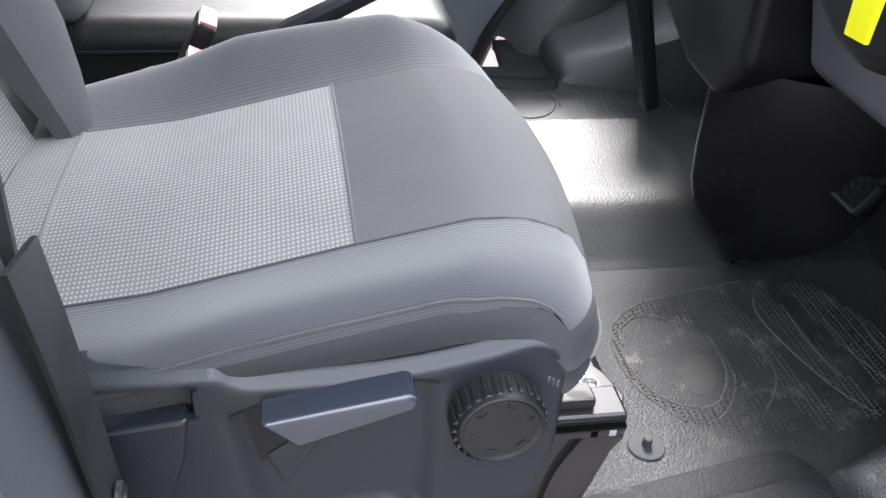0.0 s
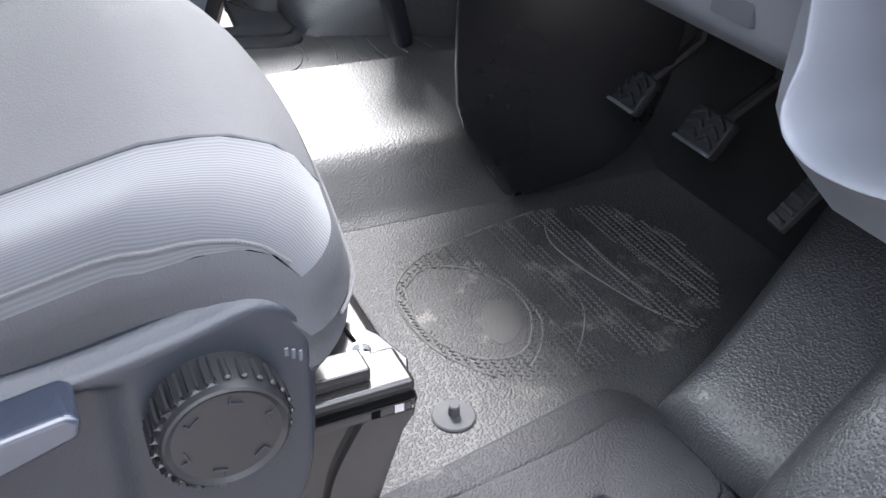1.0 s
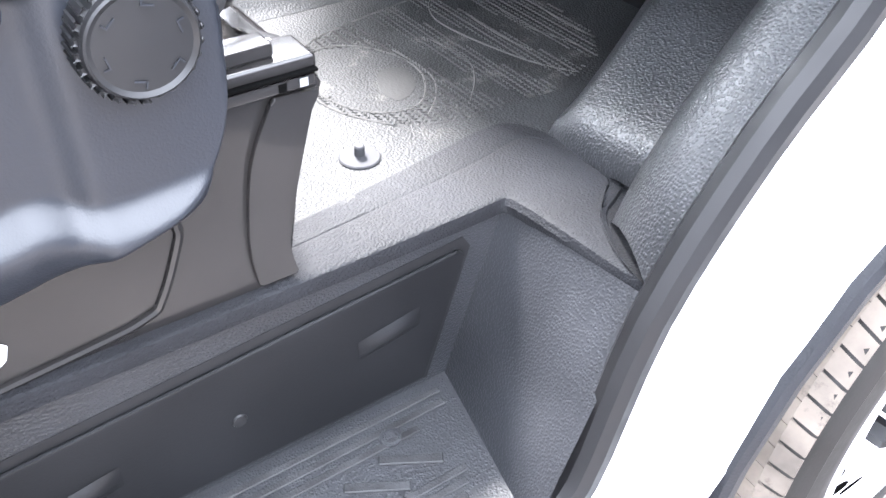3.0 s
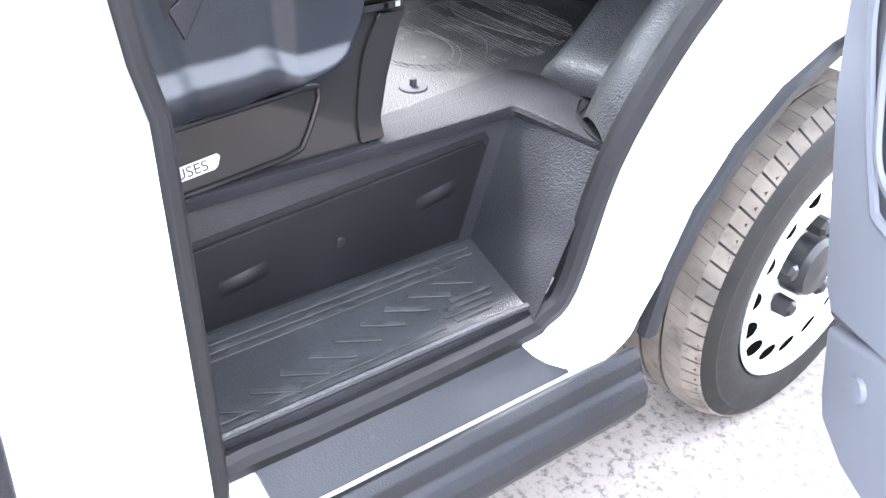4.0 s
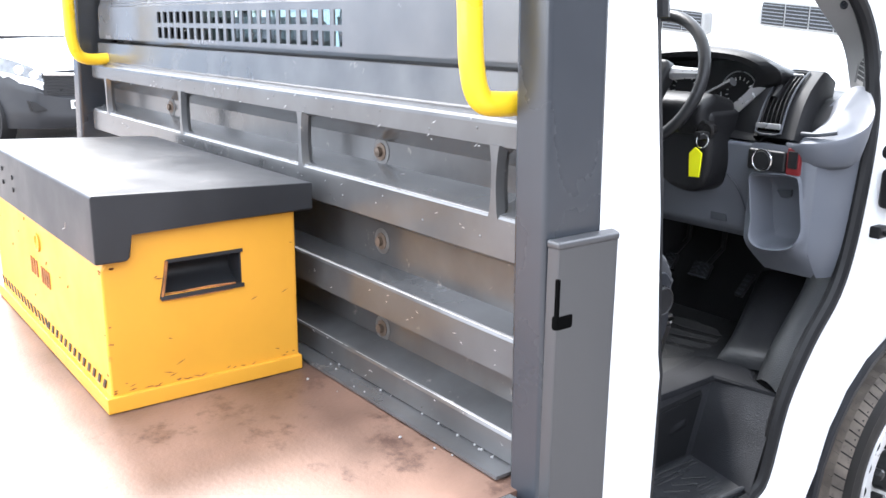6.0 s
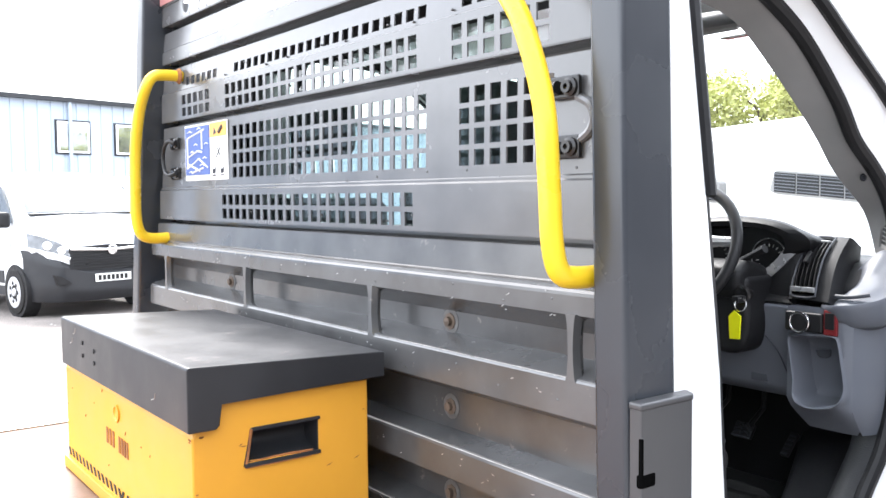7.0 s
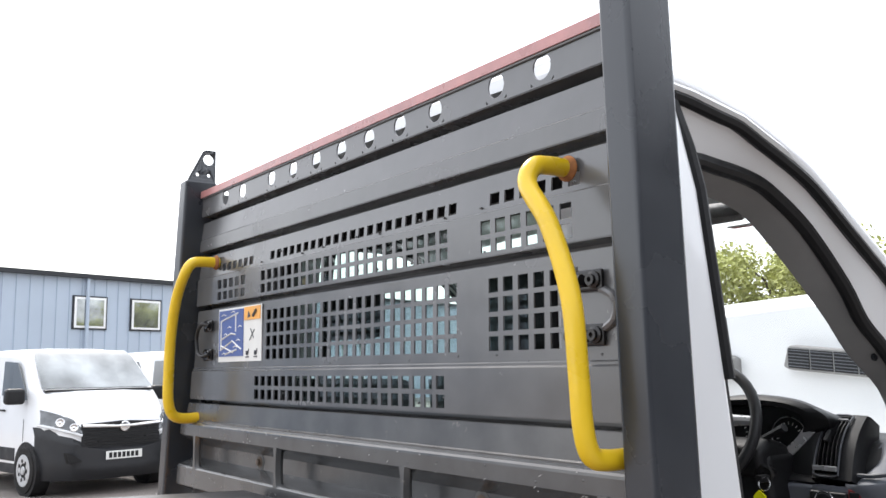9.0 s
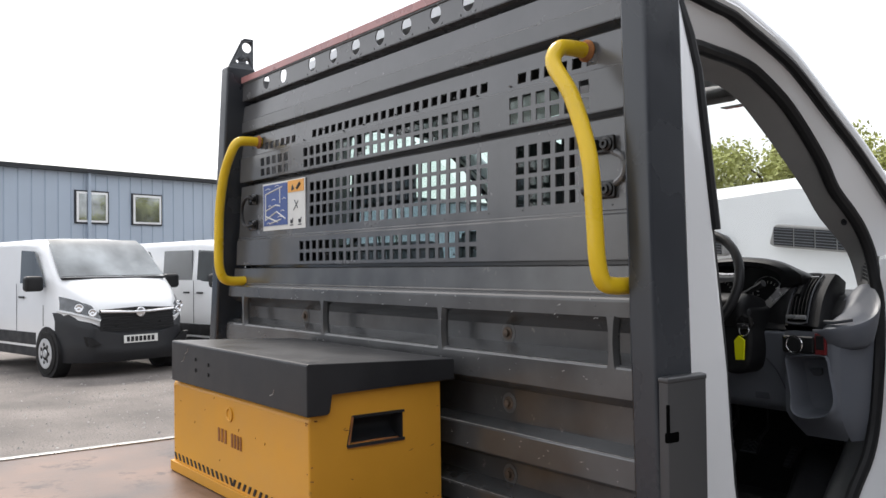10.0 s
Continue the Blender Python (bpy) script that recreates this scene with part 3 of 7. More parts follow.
for x in (-.57, -.505):
    tube(b, [(x, -0.0042, 1.68), (x, -0.0042, 1.694)], 0.005, 4)
    tube(b, [(x - 0.012, -0.0042, 1.674), (x + 0.014, -0.0042, 1.674)], 0.002, 4)
    tube(b, [(x + 0.008, -0.0042, 1.682), (x + 0.012, -0.0042, 1.70)], 0.002, 4)
tube(b, [(-.552, -0.0042, 1.728), (-.515, -0.0042, 1.762)], 0.0018, 4)
tube(b, [(-.52, -0.0042, 1.735), (-.545, -0.0042, 1.765)], 0.0018, 4)
disc(b, (-.555, -0.0062, 1.81), (0, -1, 0), [(0.014, 0), (0.014, 0.001)], 3)
tube(b, [(-.52, -0.0064, 1.806), (-.495, -0.0064, 1.824)], 0.006, 5)
tagged(part("symbol", b, POCKET, sticker, "small dark warning symbols"), kind="stuff")

# ---- load bed ----
bed = root("load_bed", (XC, -1.6, 0.5), "flat dropside load bed with a worn brown floor", "truck bed")
part("floor_board", bx(B(), -0.93, 1.15, -3.2, -0.03, 0.845, 0.872), PLY, bed, "worn reddish brown ply floor")
part("edge_rail", bx(B(), -0.965, -0.932, -3.2, -0.071, 0.78, 0.878, 0.004), BARE, bed, "bare metal edge rail")
part("edge_rail", bx(B(), 1.152, 1.175, -3.2, -0.09, 0.78, 0.875, 0.004), WORN_STEEL, bed)
part("cross_member", bx(B(), -0.93, 1.15, -0.15, -0.05, 0.72, 0.84), WORN_STEEL, bed)
part("chassis_rail", bx(B(), 0.35, 0.42, -3.2, 0.5, 0.5, 0.72, 0.01), BLACK, bed)
part("chassis_rail", bx(B(), -0.32, -0.25, -3.2, 0.5, 0.5, 0.72, 0.01), BLACK, bed)

# ---- tool chest ----
chest = root("tool_chest", (0.04, -0.3, 0.872), "yellow steel tool chest with a scuffed black lid", "tool box")
b = B()
prism(b, [(-0.498, 0.873), (-0.108, 0.873), (-0.108, 1.215), (-0.46, 1.215), (-0.498, 1.15)], "x", -0.432, 0.494, 0.004)
body = part("body", b, CHEST_YELLOW, chest, "yellow painted body with scratches")
part("plinth", bx(B(), -0.44, 0.502, -0.508, -0.104, 0.8735, 0.905, 0.003), CHEST_YELLOW, chest)
b = B()
prism(b, [(-0.512, 1.164), (-0.455, 1.164), (-0.448, 1.172), (-0.448, 1.216), (-0.075, 1.216), (-0.075, 1.272), (-0.508, 1.29), (-0.512, 1.286)], "x", -0.41, 0.512, 0.004)
lid = part("lid", b, CHEST_LID, chest, "scuffed black lid with a deep front skirt")
b = B()
bx(b, 0.4945, 0.4985, -0.378, -0.226, 1.146, 1.153, 0.001)
bx(b, 0.4945, 0.4995, -0.394, -0.226, 1.075, 1.083, 0.001)
prism(b, [(-0.396, 1.078), (-0.386, 1.086), (-0.376, 1.152), (-0.380, 1.152)], "x", 0.4945, 0.498)
rec = part("handle_recess", b, CHEST_LID, chest, "black recessed carrying handle")
b = B()
part("hollow", surf(B(), lambda u, v: Vector((0.4935 - 0.058 * math.sin(math.pi * v) ** 0.6, lerp(-0.388, -0.230, u), lerp(1.151, 1.079, v))), 2, 12), CHEST_LID, rec, "black scuffed curved hollow")
part("worn_rim", tube(B(), [(0.4965, -0.391, 1.083), (0.4965, -0.384, 1.118), (0.4965, -0.379, 1.15)], 0.0035, 6), RUST, rec, "rusty worn rim of the handle")
part("worn_rim", tube(B(), [(0.4975, -0.392, 1.0755), (0.4975, -0.31, 1.0745), (0.4975, -0.25, 1.0755)], 0.002, 6), RUST, rec, "rusty worn rim of the handle")
part("worn_rim", tube(B(), [(0.488, -0.38, 1.0815), (0.482, -0.30, 1.0822), (0.488, -0.24, 1.0815)], 0.003, 6), RUST, rec, "rusty worn rim of the handle")
for y in (-0.387, -0.2305):
    part("end_plate", bx(B(), 0.43, 0.4935, y - 0.0015, y + 0.0015, 1.079, 1.151), CHEST_LID, rec)
tool = new("handle_cut", mesh_from("handle_cut", prism(B(), [(-0.389, 1.083), (-0.376, 1.150), (-0.229, 1.150), (-0.229, 1.080)], "x", 0.42, 0.53), BLACK))
mod = body.modifiers.new("recess", "BOOLEAN")
mod.object, mod.solver = tool, "EXACT"
bpy.context.view_layer.update()
body.data = bpy.data.meshes.new_from_object(body.evaluated_get(bpy.context.evaluated_depsgraph_get()))
body.modifiers.clear()
for face in body.data.polygons:
    face.use_smooth = False
bpy.data.objects.remove(tool)
rnd = random.Random(23)
b = B()
for k in range(26):
    y, z = rnd.uniform(-0.49, -0.115), rnd.choice((rnd.uniform(0.907, 0.912), rnd.uniform(0.92, 1.14), rnd.uniform(0.908, 0.93)))
    w, a = rnd.uniform(0.003, 0.012), rnd.uniform(-0.9, 0.9)
    b.faces.new([b.verts.new((0.4946 if z > 0.9055 else 0.5026, y + dy * w, z + dz * 0.0014 + a * dy * w * 0.5)) for dy, dz in ((-1, 0), (0, -1), (1, 0.3), (0.1, 1))])
tagged(part("chip", b, RUST, body, "small rusty chips and scratches"), kind="stuff")
part("lock", disc(B(), (0.022, -0.4985, 1.107), (0, -1, 0), [(0.021, 0), (0.021, 0.003), (0.017, 0.0035), (0.014, -0.001)], 20), CHEST_YELLOW, chest, "round lock cover")
for x, w, z in ((-0.062, 0.013, 1.022), (-0.038, 0.013, 1.022), (-0.014, 0.013, 1.021), (0.032, 0.012, 1.018), (0.053, 0.012, 1.018), (0.073, 0.011, 1.017), (0.092, 0.01, 1.017)):
    part("marking_bar", bx(B(), x, x + w, -0.5, -0.4985, z, z + 0.038), RUST, body, "dark brown marking bar")
for i in range(27):
    x, k = -0.425 + i * 0.034, 1 if i < 14 else -1
    part("warning_stripe", prism(B(), [(x, 0.931), (x + 0.013, 0.931), (x + 0.013 + 0.013 * k, 0.911), (x + 0.013 * k, 0.911)], "y", -0.5, -0.4985), BLACK, body)
for x, z in ((-0.2, 1.245), (-0.1, 1.237), (-0.1, 1.208), (-0.2, 1.213)):
    part("lid_hole", disc(B(), (x, -0.5125, z), (0, -1, 0), [(0.0055, 0), (0.0055, 0.002)], 8), SEAL, lid)
for i in range(8):
    x, z, a = rnd.uniform(-0.40, 0.45), rnd.uniform(0.95, 1.14), rnd.uniform(0.2, 0.7)
    part("scratch", prism(B(), [(x, z), (x + 0.0012, z), (x + 0.0012 + 0.008 * a, z + 0.014 * a), (x + 0.008 * a, z + 0.014 * a)], "y", -0.4995, -0.4975), RUST, body)
for x, z in ((-0.30, 1.235), (-0.27, 1.262), (0.33, 1.20)):
    part("scratch", tube(B(), [(x - 0.02, -0.512, z - 0.006), (x, -0.512, z), (x + 0.006, -0.512, z + 0.012)], 0.0012, 4), BARE, lid)

for i in range(26):
    side = i % 2
    a, z = (rnd.choice((-0.49, -0.48, -0.2, -0.12, rnd.uniform(-0.49, -0.11))), rnd.choice((0.91, 0.915, 1.15, rnd.uniform(0.92, 1.05)))) if side else (rnd.choice((0.485, 0.48, -0.42, rnd.uniform(-0.42, 0.48))), rnd.choice((0.945, 1.145, 1.14, rnd.uniform(0.95, 1.14))))
    r = rnd.uniform(0.001, 0.0028)
    pts = [(a + r * rnd.uniform(0.8, 3.2) * math.cos(k * 1.0472), z + r * rnd.uniform(0.4, 1.2) * math.sin(k * 1.0472)) for k in range(6)]
    part("paint_chip", prism(B(), pts, "x" if side else "y", 0.4935 if side else -0.4975, 0.4945 if side else -0.4985), RUST, body)
b = B()
for i in range(22):
    x, y, r = rnd.uniform(0.45, 1.08), rnd.choice((rnd.uniform(-0.05, -0.04), rnd.uniform(-0.13, -0.04))), rnd.uniform(0.001, 0.003)
    disc(b, (x, y, 0.8835 if y > -0.084 else 0.8735), (rnd.uniform(-0.3, 0.3), rnd.uniform(-0.3, 0.3), 1), [(r, -0.001), (r * 1.1, r * 0.4), (r * 0.5, r)], 5)
tagged(part("grit", b, LINING, bed, "pale grit along the bed edge"), kind="stuff")

# ---- truck ----
truck = root("tipper_truck", (XC, 1.0, 0.0), "white tipper truck cab with its driver door open", "truck")


def side_x(z):
    return along([(0.0, 1.03), (0.45, 1.05), (1.25, 1.055), (1.6, 1.04), (2.0, 0.99), (2.2, 0.94), (2.28, 0.87)], z)


# rear corner pillar
b = B()
zs = [0.33, 0.55, 0.75, 0.92, 0.97, 1.1, 1.25, 1.4, 1.6, 1.8, 2.0, 2.1, 2.2, 2.27]
front = [(0.33, 0.39), (0.92, 0.388), (0.97, 0.378), (1.1, 0.365), (1.6, 0.325), (2.03, 0.332), (2.2, 0.335)]
rings = []
for z in zs:
    x, f = side_x(z), along(front, z)
    rings.append([Vector(p) for p in ((x - 0.13, f + 0.03, z), (x - 0.02, f + 0.006, z), (x - 0.004, f, z), (x, f - 0.012, z), (x + 0.004, 0.25, z), (x + 0.002, 0.16, z), (x - 0.002, 0.115, z), (x - 0.012, 0.1, z), (x - 0.03, 0.094, z), (x - 0.14, 0.092, z), (x - 0.14, 0.13, z), (x - 0.13, 0.2, z))])
part("rear_pillar", loft(B(), rings), WHITE, truck, "white painted rear pillar")
part("rear_pillar", loft(B(), [[Vector((2 * XC - p.x, p.y, p.z)) for p in r] for r in rings]), WHITE, truck)
part("pillar_seal", tube(B(), [(side_x(z) - 0.004, along(front, z) + 0.012, z) for z in (1.6, 1.7, 1.85, 2.0, 2.1, 2.22)], 0.014, 8), SEAL, truck, "black door seal strip")
part("pillar_seal", tube(B(), [(0.935, 0.425, 0.418), (0.985, 0.412, 0.425), (1.015, 0.404, 0.445)] + [(side_x(z) - 0.02, along(front, z) + 0.012, z) for z in (0.5, 0.7, 0.92, 0.97, 1.1, 1.3, 1.6)], 0.011, 8), SEAL, truck, "black door seal strip")
part("corner_trim", prism(B(), [(0.086, 0.33), (0.205, 0.33), (0.226, 0.712), (0.205, 0.709), (0.10, 0.694), (0.086, 0.686)], "x", 1.04, 1.066, 0.008, 4), BLACK_GRAIN, truck, "black plastic lower corner trim")

# rear wall with its window
RW = dict(x0=-0.48, x1=0.775, z0=1.515, z1=1.985)
def frame_ring(x0, x1, z0, z1, y):
    return [Vector((x, y, z)) for x, z in ((x0, z0), (x1, z0), (x1, z1), (x0, z1))]


hole = (RW["x0"], RW["x1"], RW["z0"], RW["z1"])
# Outer wall's black carries the gap's shade; rear_panel keeps the white paint
for name, y0, y1, mat, label in (("rear_wall", 0.094, 0.112, DASH_BLACK, "cab rear wall, shade of the gap put into its black"), ("rear_lining", 0.1125, 0.132, LINING, "pale inner lining of the cab rear wall")):
    b = loft(B(), [frame_ring(-0.83, 0.93, 0.6, 2.2, y0), frame_ring(*hole, y0), frame_ring(*hole, y1), frame_ring(-0.83, 0.93, 0.6, 2.2, y1), frame_ring(-0.83, 0.93, 0.6, 2.2, y0)], caps=False)
    bmesh.ops.remove_doubles(b, verts=b.verts, dist=1e-5)
    part(name, b, mat, truck, label)
part("rear_panel", bx(B(), 0.805, 0.935, 0.088, 0.0935, 1.1, 1.96, 0.002), WHITE, truck, "white painted strip of the cab rear wall, left unshaded")
corner = []
for cx, cz, a0 in ((hole[1] - 0.07, hole[3] - 0.07, 0), (hole[0] + 0.07, hole[3] - 0.07, 90), (hole[0] + 0.07, hole[2] + 0.07, 180), (hole[1] - 0.07, hole[2] + 0.07, 270)):
    corner += [(cx + 0.075 * math.cos(radians(a0 + 15 * k)), 0.096, cz + 0.075 * math.sin(radians(a0 + 15 * k))) for k in range(7)]
part("window_gasket", tube(B(), corner, 0.02, 8, closed=True), SEAL, truck, "black rubber window gasket")
g = part("rear_window", bx(B(), RW["x0"] - 0.01, RW["x1"] + 0.01, 0.108, 0.114, RW["z0"] - 0.01, RW["z1"] + 0.01), GREEN_GLASS, truck, "green-tinted rear window")
g.visible_shadow = False

# roof and windscreen pillars
edge = [(0.112, 2.262), (0.40, 2.24), (0.59, 2.211), (0.76, 2.152), (0.887, 2.096), (1.06, 1.979), (1.241, 1.853), (1.45, 1.68), (1.65, 1.50)]


def edge_x(y):
    return along([(0.1, 0.93), (0.8, 0.925), (1.2, 0.935), (1.6, 0.95)], y)


b = B()
ys = [0.112, 0.2, 0.3, 0.4, 0.5, 0.59, 0.68, 0.76, 0.887, 0.95]
rings = []
for y in ys:
    z, x = along(edge, y), edge_x(y) - XC - 0.5 * max(0, y - 0.84)
    up = along([(0.1, 0.045), (0.5, 0.06), (0.95, 0.07)], y)
    pr = [(-x - 0.014, z), (-x + 0.008, z + up * 0.62), (-x + 0.12, z + up * 0.92), (-x * 0.5, z + up * 1.15), (0, z + up * 1.25), (x * 0.5, z + up * 1.15), (x - 0.12, z + up * 0.92), (x - 0.008, z + up * 0.62), (x + 0.014, z)]
    rings.append([Vector((XC + px, y, pz)) for px, pz in pr] + [Vector((XC + px * 0.97, y, pz - 0.03)) for px, pz in pr[::-1]])
part("roof", loft(b, rings), WHITE, truck, "white painted cab roof")
for s in (1, -1):
    pts = [(XC + s * (edge_x(y) - XC - 0.022), y, along(edge, y) + 0.012) for y in (0.115, 0.25, 0.4, 0.52, 0.62, 0.76, 0.88, 1.06, 1.241, 1.45, 1.65, 1.9)]
    pts[-1] = (XC + s * 0.86, 1.93, 1.25)
    part("windscreen_pillar", tube(B(), spline(pts, 4), 0.031, 16), WHITE, truck)
    part("roof_seal", tube(B(), spline([(XC + s * (edge_x(y) - XC - 0.006), y - 0.004, along(edge, y) - 0.016) for y in (0.345, 0.4, 0.5, 0.59, 0.68, 0.76, 0.887, 1.06, 1.241, 1.45, 1.6)], 4), 0.0165, 8), SEAL, truck, "black drip rail seal")
# windscreen
b = B()
surf(b, lambda u, v: Vector((XC + lerp(-1, 1, u) * lerp(0.84, 0.86, v), lerp(0.93, 1.96, v) + 0.10 * (1 - (2 * u - 1) ** 2), lerp(2.17, 1.26, v))), 12, 8)
g = part("windscreen", b, GLASS, truck, "clear laminated windscreen")
g.visible_shadow = False
# headlining
b = B()
surf(b, lambda u, v: Vector((XC + lerp(-0.82, 0.82, u), lerp(0.135, 0.97, v), along([(0.1, 2.19), (0.5, 2.17), (0.97, 2.11)], lerp(0.135, 0.97, v)) + 0.05 * (1 - (2 * u - 1) ** 2))), 8, 8)
part("headlining", b, LINING, truck, "pale grey headlining")
b = bx(B(), 0.20, 0.72, -0.012, 0.012, -0.09, 0.09, 0.011, pose(0, 0.95, 2.07, -62))
visor = part("sun_visor", b, LINING, truck, "pale grey folded sun visor")

# inner door seal, door frame trim
inner = [(0.47, 0.405), (0.88, 0.408), (0.94, 0.42), (0.99, 0.46), (1.047, 0.645), (1.14, 0.79), (1.243, 0.905), (1.295, 1.034), (1.33, 1.24), (1.352, 1.374), (1.352, 1.52), (1.315, 1.612), (1.249, 1.676), (1.16, 1.745), (1.087, 1.842), (0.935, 1.982), (0.80, 2.06), (0.716, 2.089), (0.585, 2.104), (0.45, 2.105), (0.40, 2.0), (0.385, 1.5), (0.385, 0.9), (0.39, 0.46)]


def inner_x(z):
    return along([(0.4, 0.93), (0.7, 0.926), (1.3, 0.92), (1.6, 0.88), (2.1, 0.86)], z)


seal_part = part("door_seal", tube(B(), spline([(inner_x(z), y, z) for y, z in inner], 4, closed=True), 0.020, 10, closed=True), SEAL, truck, "thick black rubber door seal")
# white jamb from the seal out to the wheel arch and hinges
S = [(0.88, 0.408), (0.94, 0.42), (0.99, 0.46), (1.047, 0.645), (1.14, 0.79), (1.243, 0.905), (1.295, 1.034), (1.33, 1.24), (1.352, 1.374), (1.352, 1.52)]
T = [(0.94, 0.35), (1.04, 0.385), (1.075, 0.44), (1.185, 0.61), (1.306, 0.715), (1.42, 0.80), (1.52, 0.95), (1.53, 1.22), (1.53, 1.36), (1.53, 1.56)]
b = B()
Ss, Ts = spline([(0, *p) for p in S], 4), spline([(0, *p) for p in T], 4)
rings = []
for p, q in zip(Ss, Ts):
    r = []
    for k in range(7):
        t = k / 6
        r.append(Vector((lerp(0.918, 1.015, 1 - (1 - t) ** 1.6), lerp(p.y, q.y, t), lerp(p.z, q.z, t))))
    rings.append(r)
jamb_part = part("hinge_jamb", loft(b, rings, closed=False), WHITE, truck, "white painted door jamb")
# upper jamb between seal and drip rail
up_in = [(0.41, 2.105), (0.585, 2.104), (0.716, 2.089), (0.80, 2.06), (0.935, 1.982), (1.087, 1.842), (1.16, 1.745), (1.249, 1.676), (1.315, 1.612), (1.352, 1.52)]
up_out = [(0.35, 2.245), (0.50, 2.225), (0.62, 2.2), (0.76, 2.152), (0.887, 2.096), (1.06, 1.979), (1.18, 1.895), (1.30, 1.805), (1.41, 1.715), (1.53, 1.56)]
rings = [[Vector((lerp(inner_x(p.z), 0.93, t), lerp(p.y, q.y, t), lerp(p.z, q.z, t))) for t in (0, 0.35, 0.7, 1)] for p, q in zip(spline([(0, *p) for p in up_in], 4), spline([(0, *p) for p in up_out], 4))]
upper_part = part("upper_jamb", loft(B(), rings, closed=False), WHITE, truck, "white painted upper door frame")
# pale pillar trim inside the seal
trim_in = [(0.43, 2.06), (0.56, 2.06), (0.70, 2.04), (0.80, 2.0), (0.93, 1.90), (1.07, 1.76), (1.15, 1.66), (1.28, 1.55), (1.32, 1.45), (1.32, 1.36)]
seal_in = [(0.42, 2.105), (0.585, 2.104), (0.716, 2.089), (0.80, 2.06), (0.935, 1.982), (1.087, 1.842), (1.16, 1.745), (1.315, 1.612), (1.352, 1.52), (1.352, 1.374)]
rings = [[Vector((lerp(inner_x(p.z), inner_x(p.z) - 0.09, t ** 1.5), lerp(p.y, q.y, t) + 0.10 * t * lerp(1.0, 0.3, min(1.0, max(0.0, (p.z - 1.62) / 0.4))), lerp(p.z, q.z, t))) for t in (0, 0.3, 0.6, 1)] for p, q in zip(spline([(0, *p) for p in seal_in], 4), spline([(0, *p) for p in trim_in], 4))]
trim_part = part("pillar_trim", loft(B(), rings, closed=False), LINING, truck, "pale grey windscreen pillar trim")

# sill and step
sill_part = part("sill", prism(B(), [(0.915, 0.40), (1.0, 0.364), (1.008, 0.352), (1.008, 0.245), (0.9, 0.245), (0.9, 0.385)], "y", 0.12, 1.02), WHITE, truck, "white painted sill")
part("sill_cover", prism(B(), [(0.908, 0.406), (1.003, 0.3655), (1.0065, 0.3695), (0.912, 0.414)], "y", 0.475, 0.94), BLACK_GRAIN, truck, "dark plastic sill cover plate")
part("sill_skirt", prism(B(), [(1.0095, 0.366), (1.022, 0.373), (1.036, 0.362), (1.04, 0.338), (1.05, 0.333), (1.062, 0.318), (1.062, 0.285), (1.035, 0.235), (1.0095, 0.235)], "y", 0.12, 1.06, 0.003), BLACK_GRAIN, truck, "black ribbed plastic sill skirt")
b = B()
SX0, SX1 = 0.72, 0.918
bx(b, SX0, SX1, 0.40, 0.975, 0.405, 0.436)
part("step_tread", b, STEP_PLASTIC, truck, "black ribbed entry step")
for i in range(9):
    x, y = 0.782 + 0.010 * i, 0.845 - 0.047 * i
    part("tread_rib", prism(B(), [(x, y), (x + 0.034, y + 0.058), (x + 0.0435, y + 0.052), (x + 0.0095, y - 0.006)], "z", 0.4362, 0.4388, 0.001, 1), STEP_WORN, truck, "raised grip rib")
for x, y0, y1 in ((0.735, 0.44, 0.95), (0.752, 0.44, 0.945), (0.769, 0.44, 0.90), (0.883, 0.43, 0.80), (0.897, 0.43, 0.84), (0.838, 0.84, 0.915), (0.852, 0.825, 0.905), (0.866, 0.81, 0.895), (0.88, 0.82, 0.885)):
    part("tread_rib", bx(B(), x, x + 0.009, y0, y1, 0.4362, 0.4384, 0.001, seg=1), STEP_WORN, truck, "raised grip rib")
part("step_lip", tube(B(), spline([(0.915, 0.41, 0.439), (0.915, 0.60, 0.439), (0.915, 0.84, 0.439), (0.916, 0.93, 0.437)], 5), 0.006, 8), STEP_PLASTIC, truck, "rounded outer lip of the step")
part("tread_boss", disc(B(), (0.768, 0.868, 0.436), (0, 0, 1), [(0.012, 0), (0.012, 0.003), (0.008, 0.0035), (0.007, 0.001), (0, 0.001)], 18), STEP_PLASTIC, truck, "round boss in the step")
part("flap_screw", disc(B(), (0.7275, 0.725, 0.52), (1, 0, 0), [(0.008, 0), (0.007, 0.002), (0.0, 0.0025)], 14), BLACK, truck)
part("visor_label", bx(B(), 0.63, 0.735, 0.925, 0.955, 2.014, 2.018), LABEL_WHITE, visor, "small white label with red bars")
for k in range(3):
    part("label_bar", bx(B(), 0.637 + 0.032 * k, 0.66 + 0.032 * k, 0.93, 0.95, 2.0125, 2.0142), LABEL_RED, visor)
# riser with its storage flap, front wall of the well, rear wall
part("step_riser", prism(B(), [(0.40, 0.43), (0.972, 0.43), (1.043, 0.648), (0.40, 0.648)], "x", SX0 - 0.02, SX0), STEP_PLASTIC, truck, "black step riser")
b = B()
prism(b, [(0.40, 0.45), (0.94, 0.45), (0.99, 0.605), (0.982, 0.614), (0.40, 0.572)], "x", SX0 + 0.0005, SX0 + 0.007, 0.003)
part("flap_gap", prism(B(), [(0.40, 0.443), (0.946, 0.443), (0.999, 0.610), (0.989, 0.626), (0.40, 0.583)], "x", SX0 + 0.0002, SX0 + 0.0008), SEAL, truck, "dark gap round the flap")
flap = part("storage_flap", b, FLAP_PLASTIC, truck, "black storage flap in the step riser")
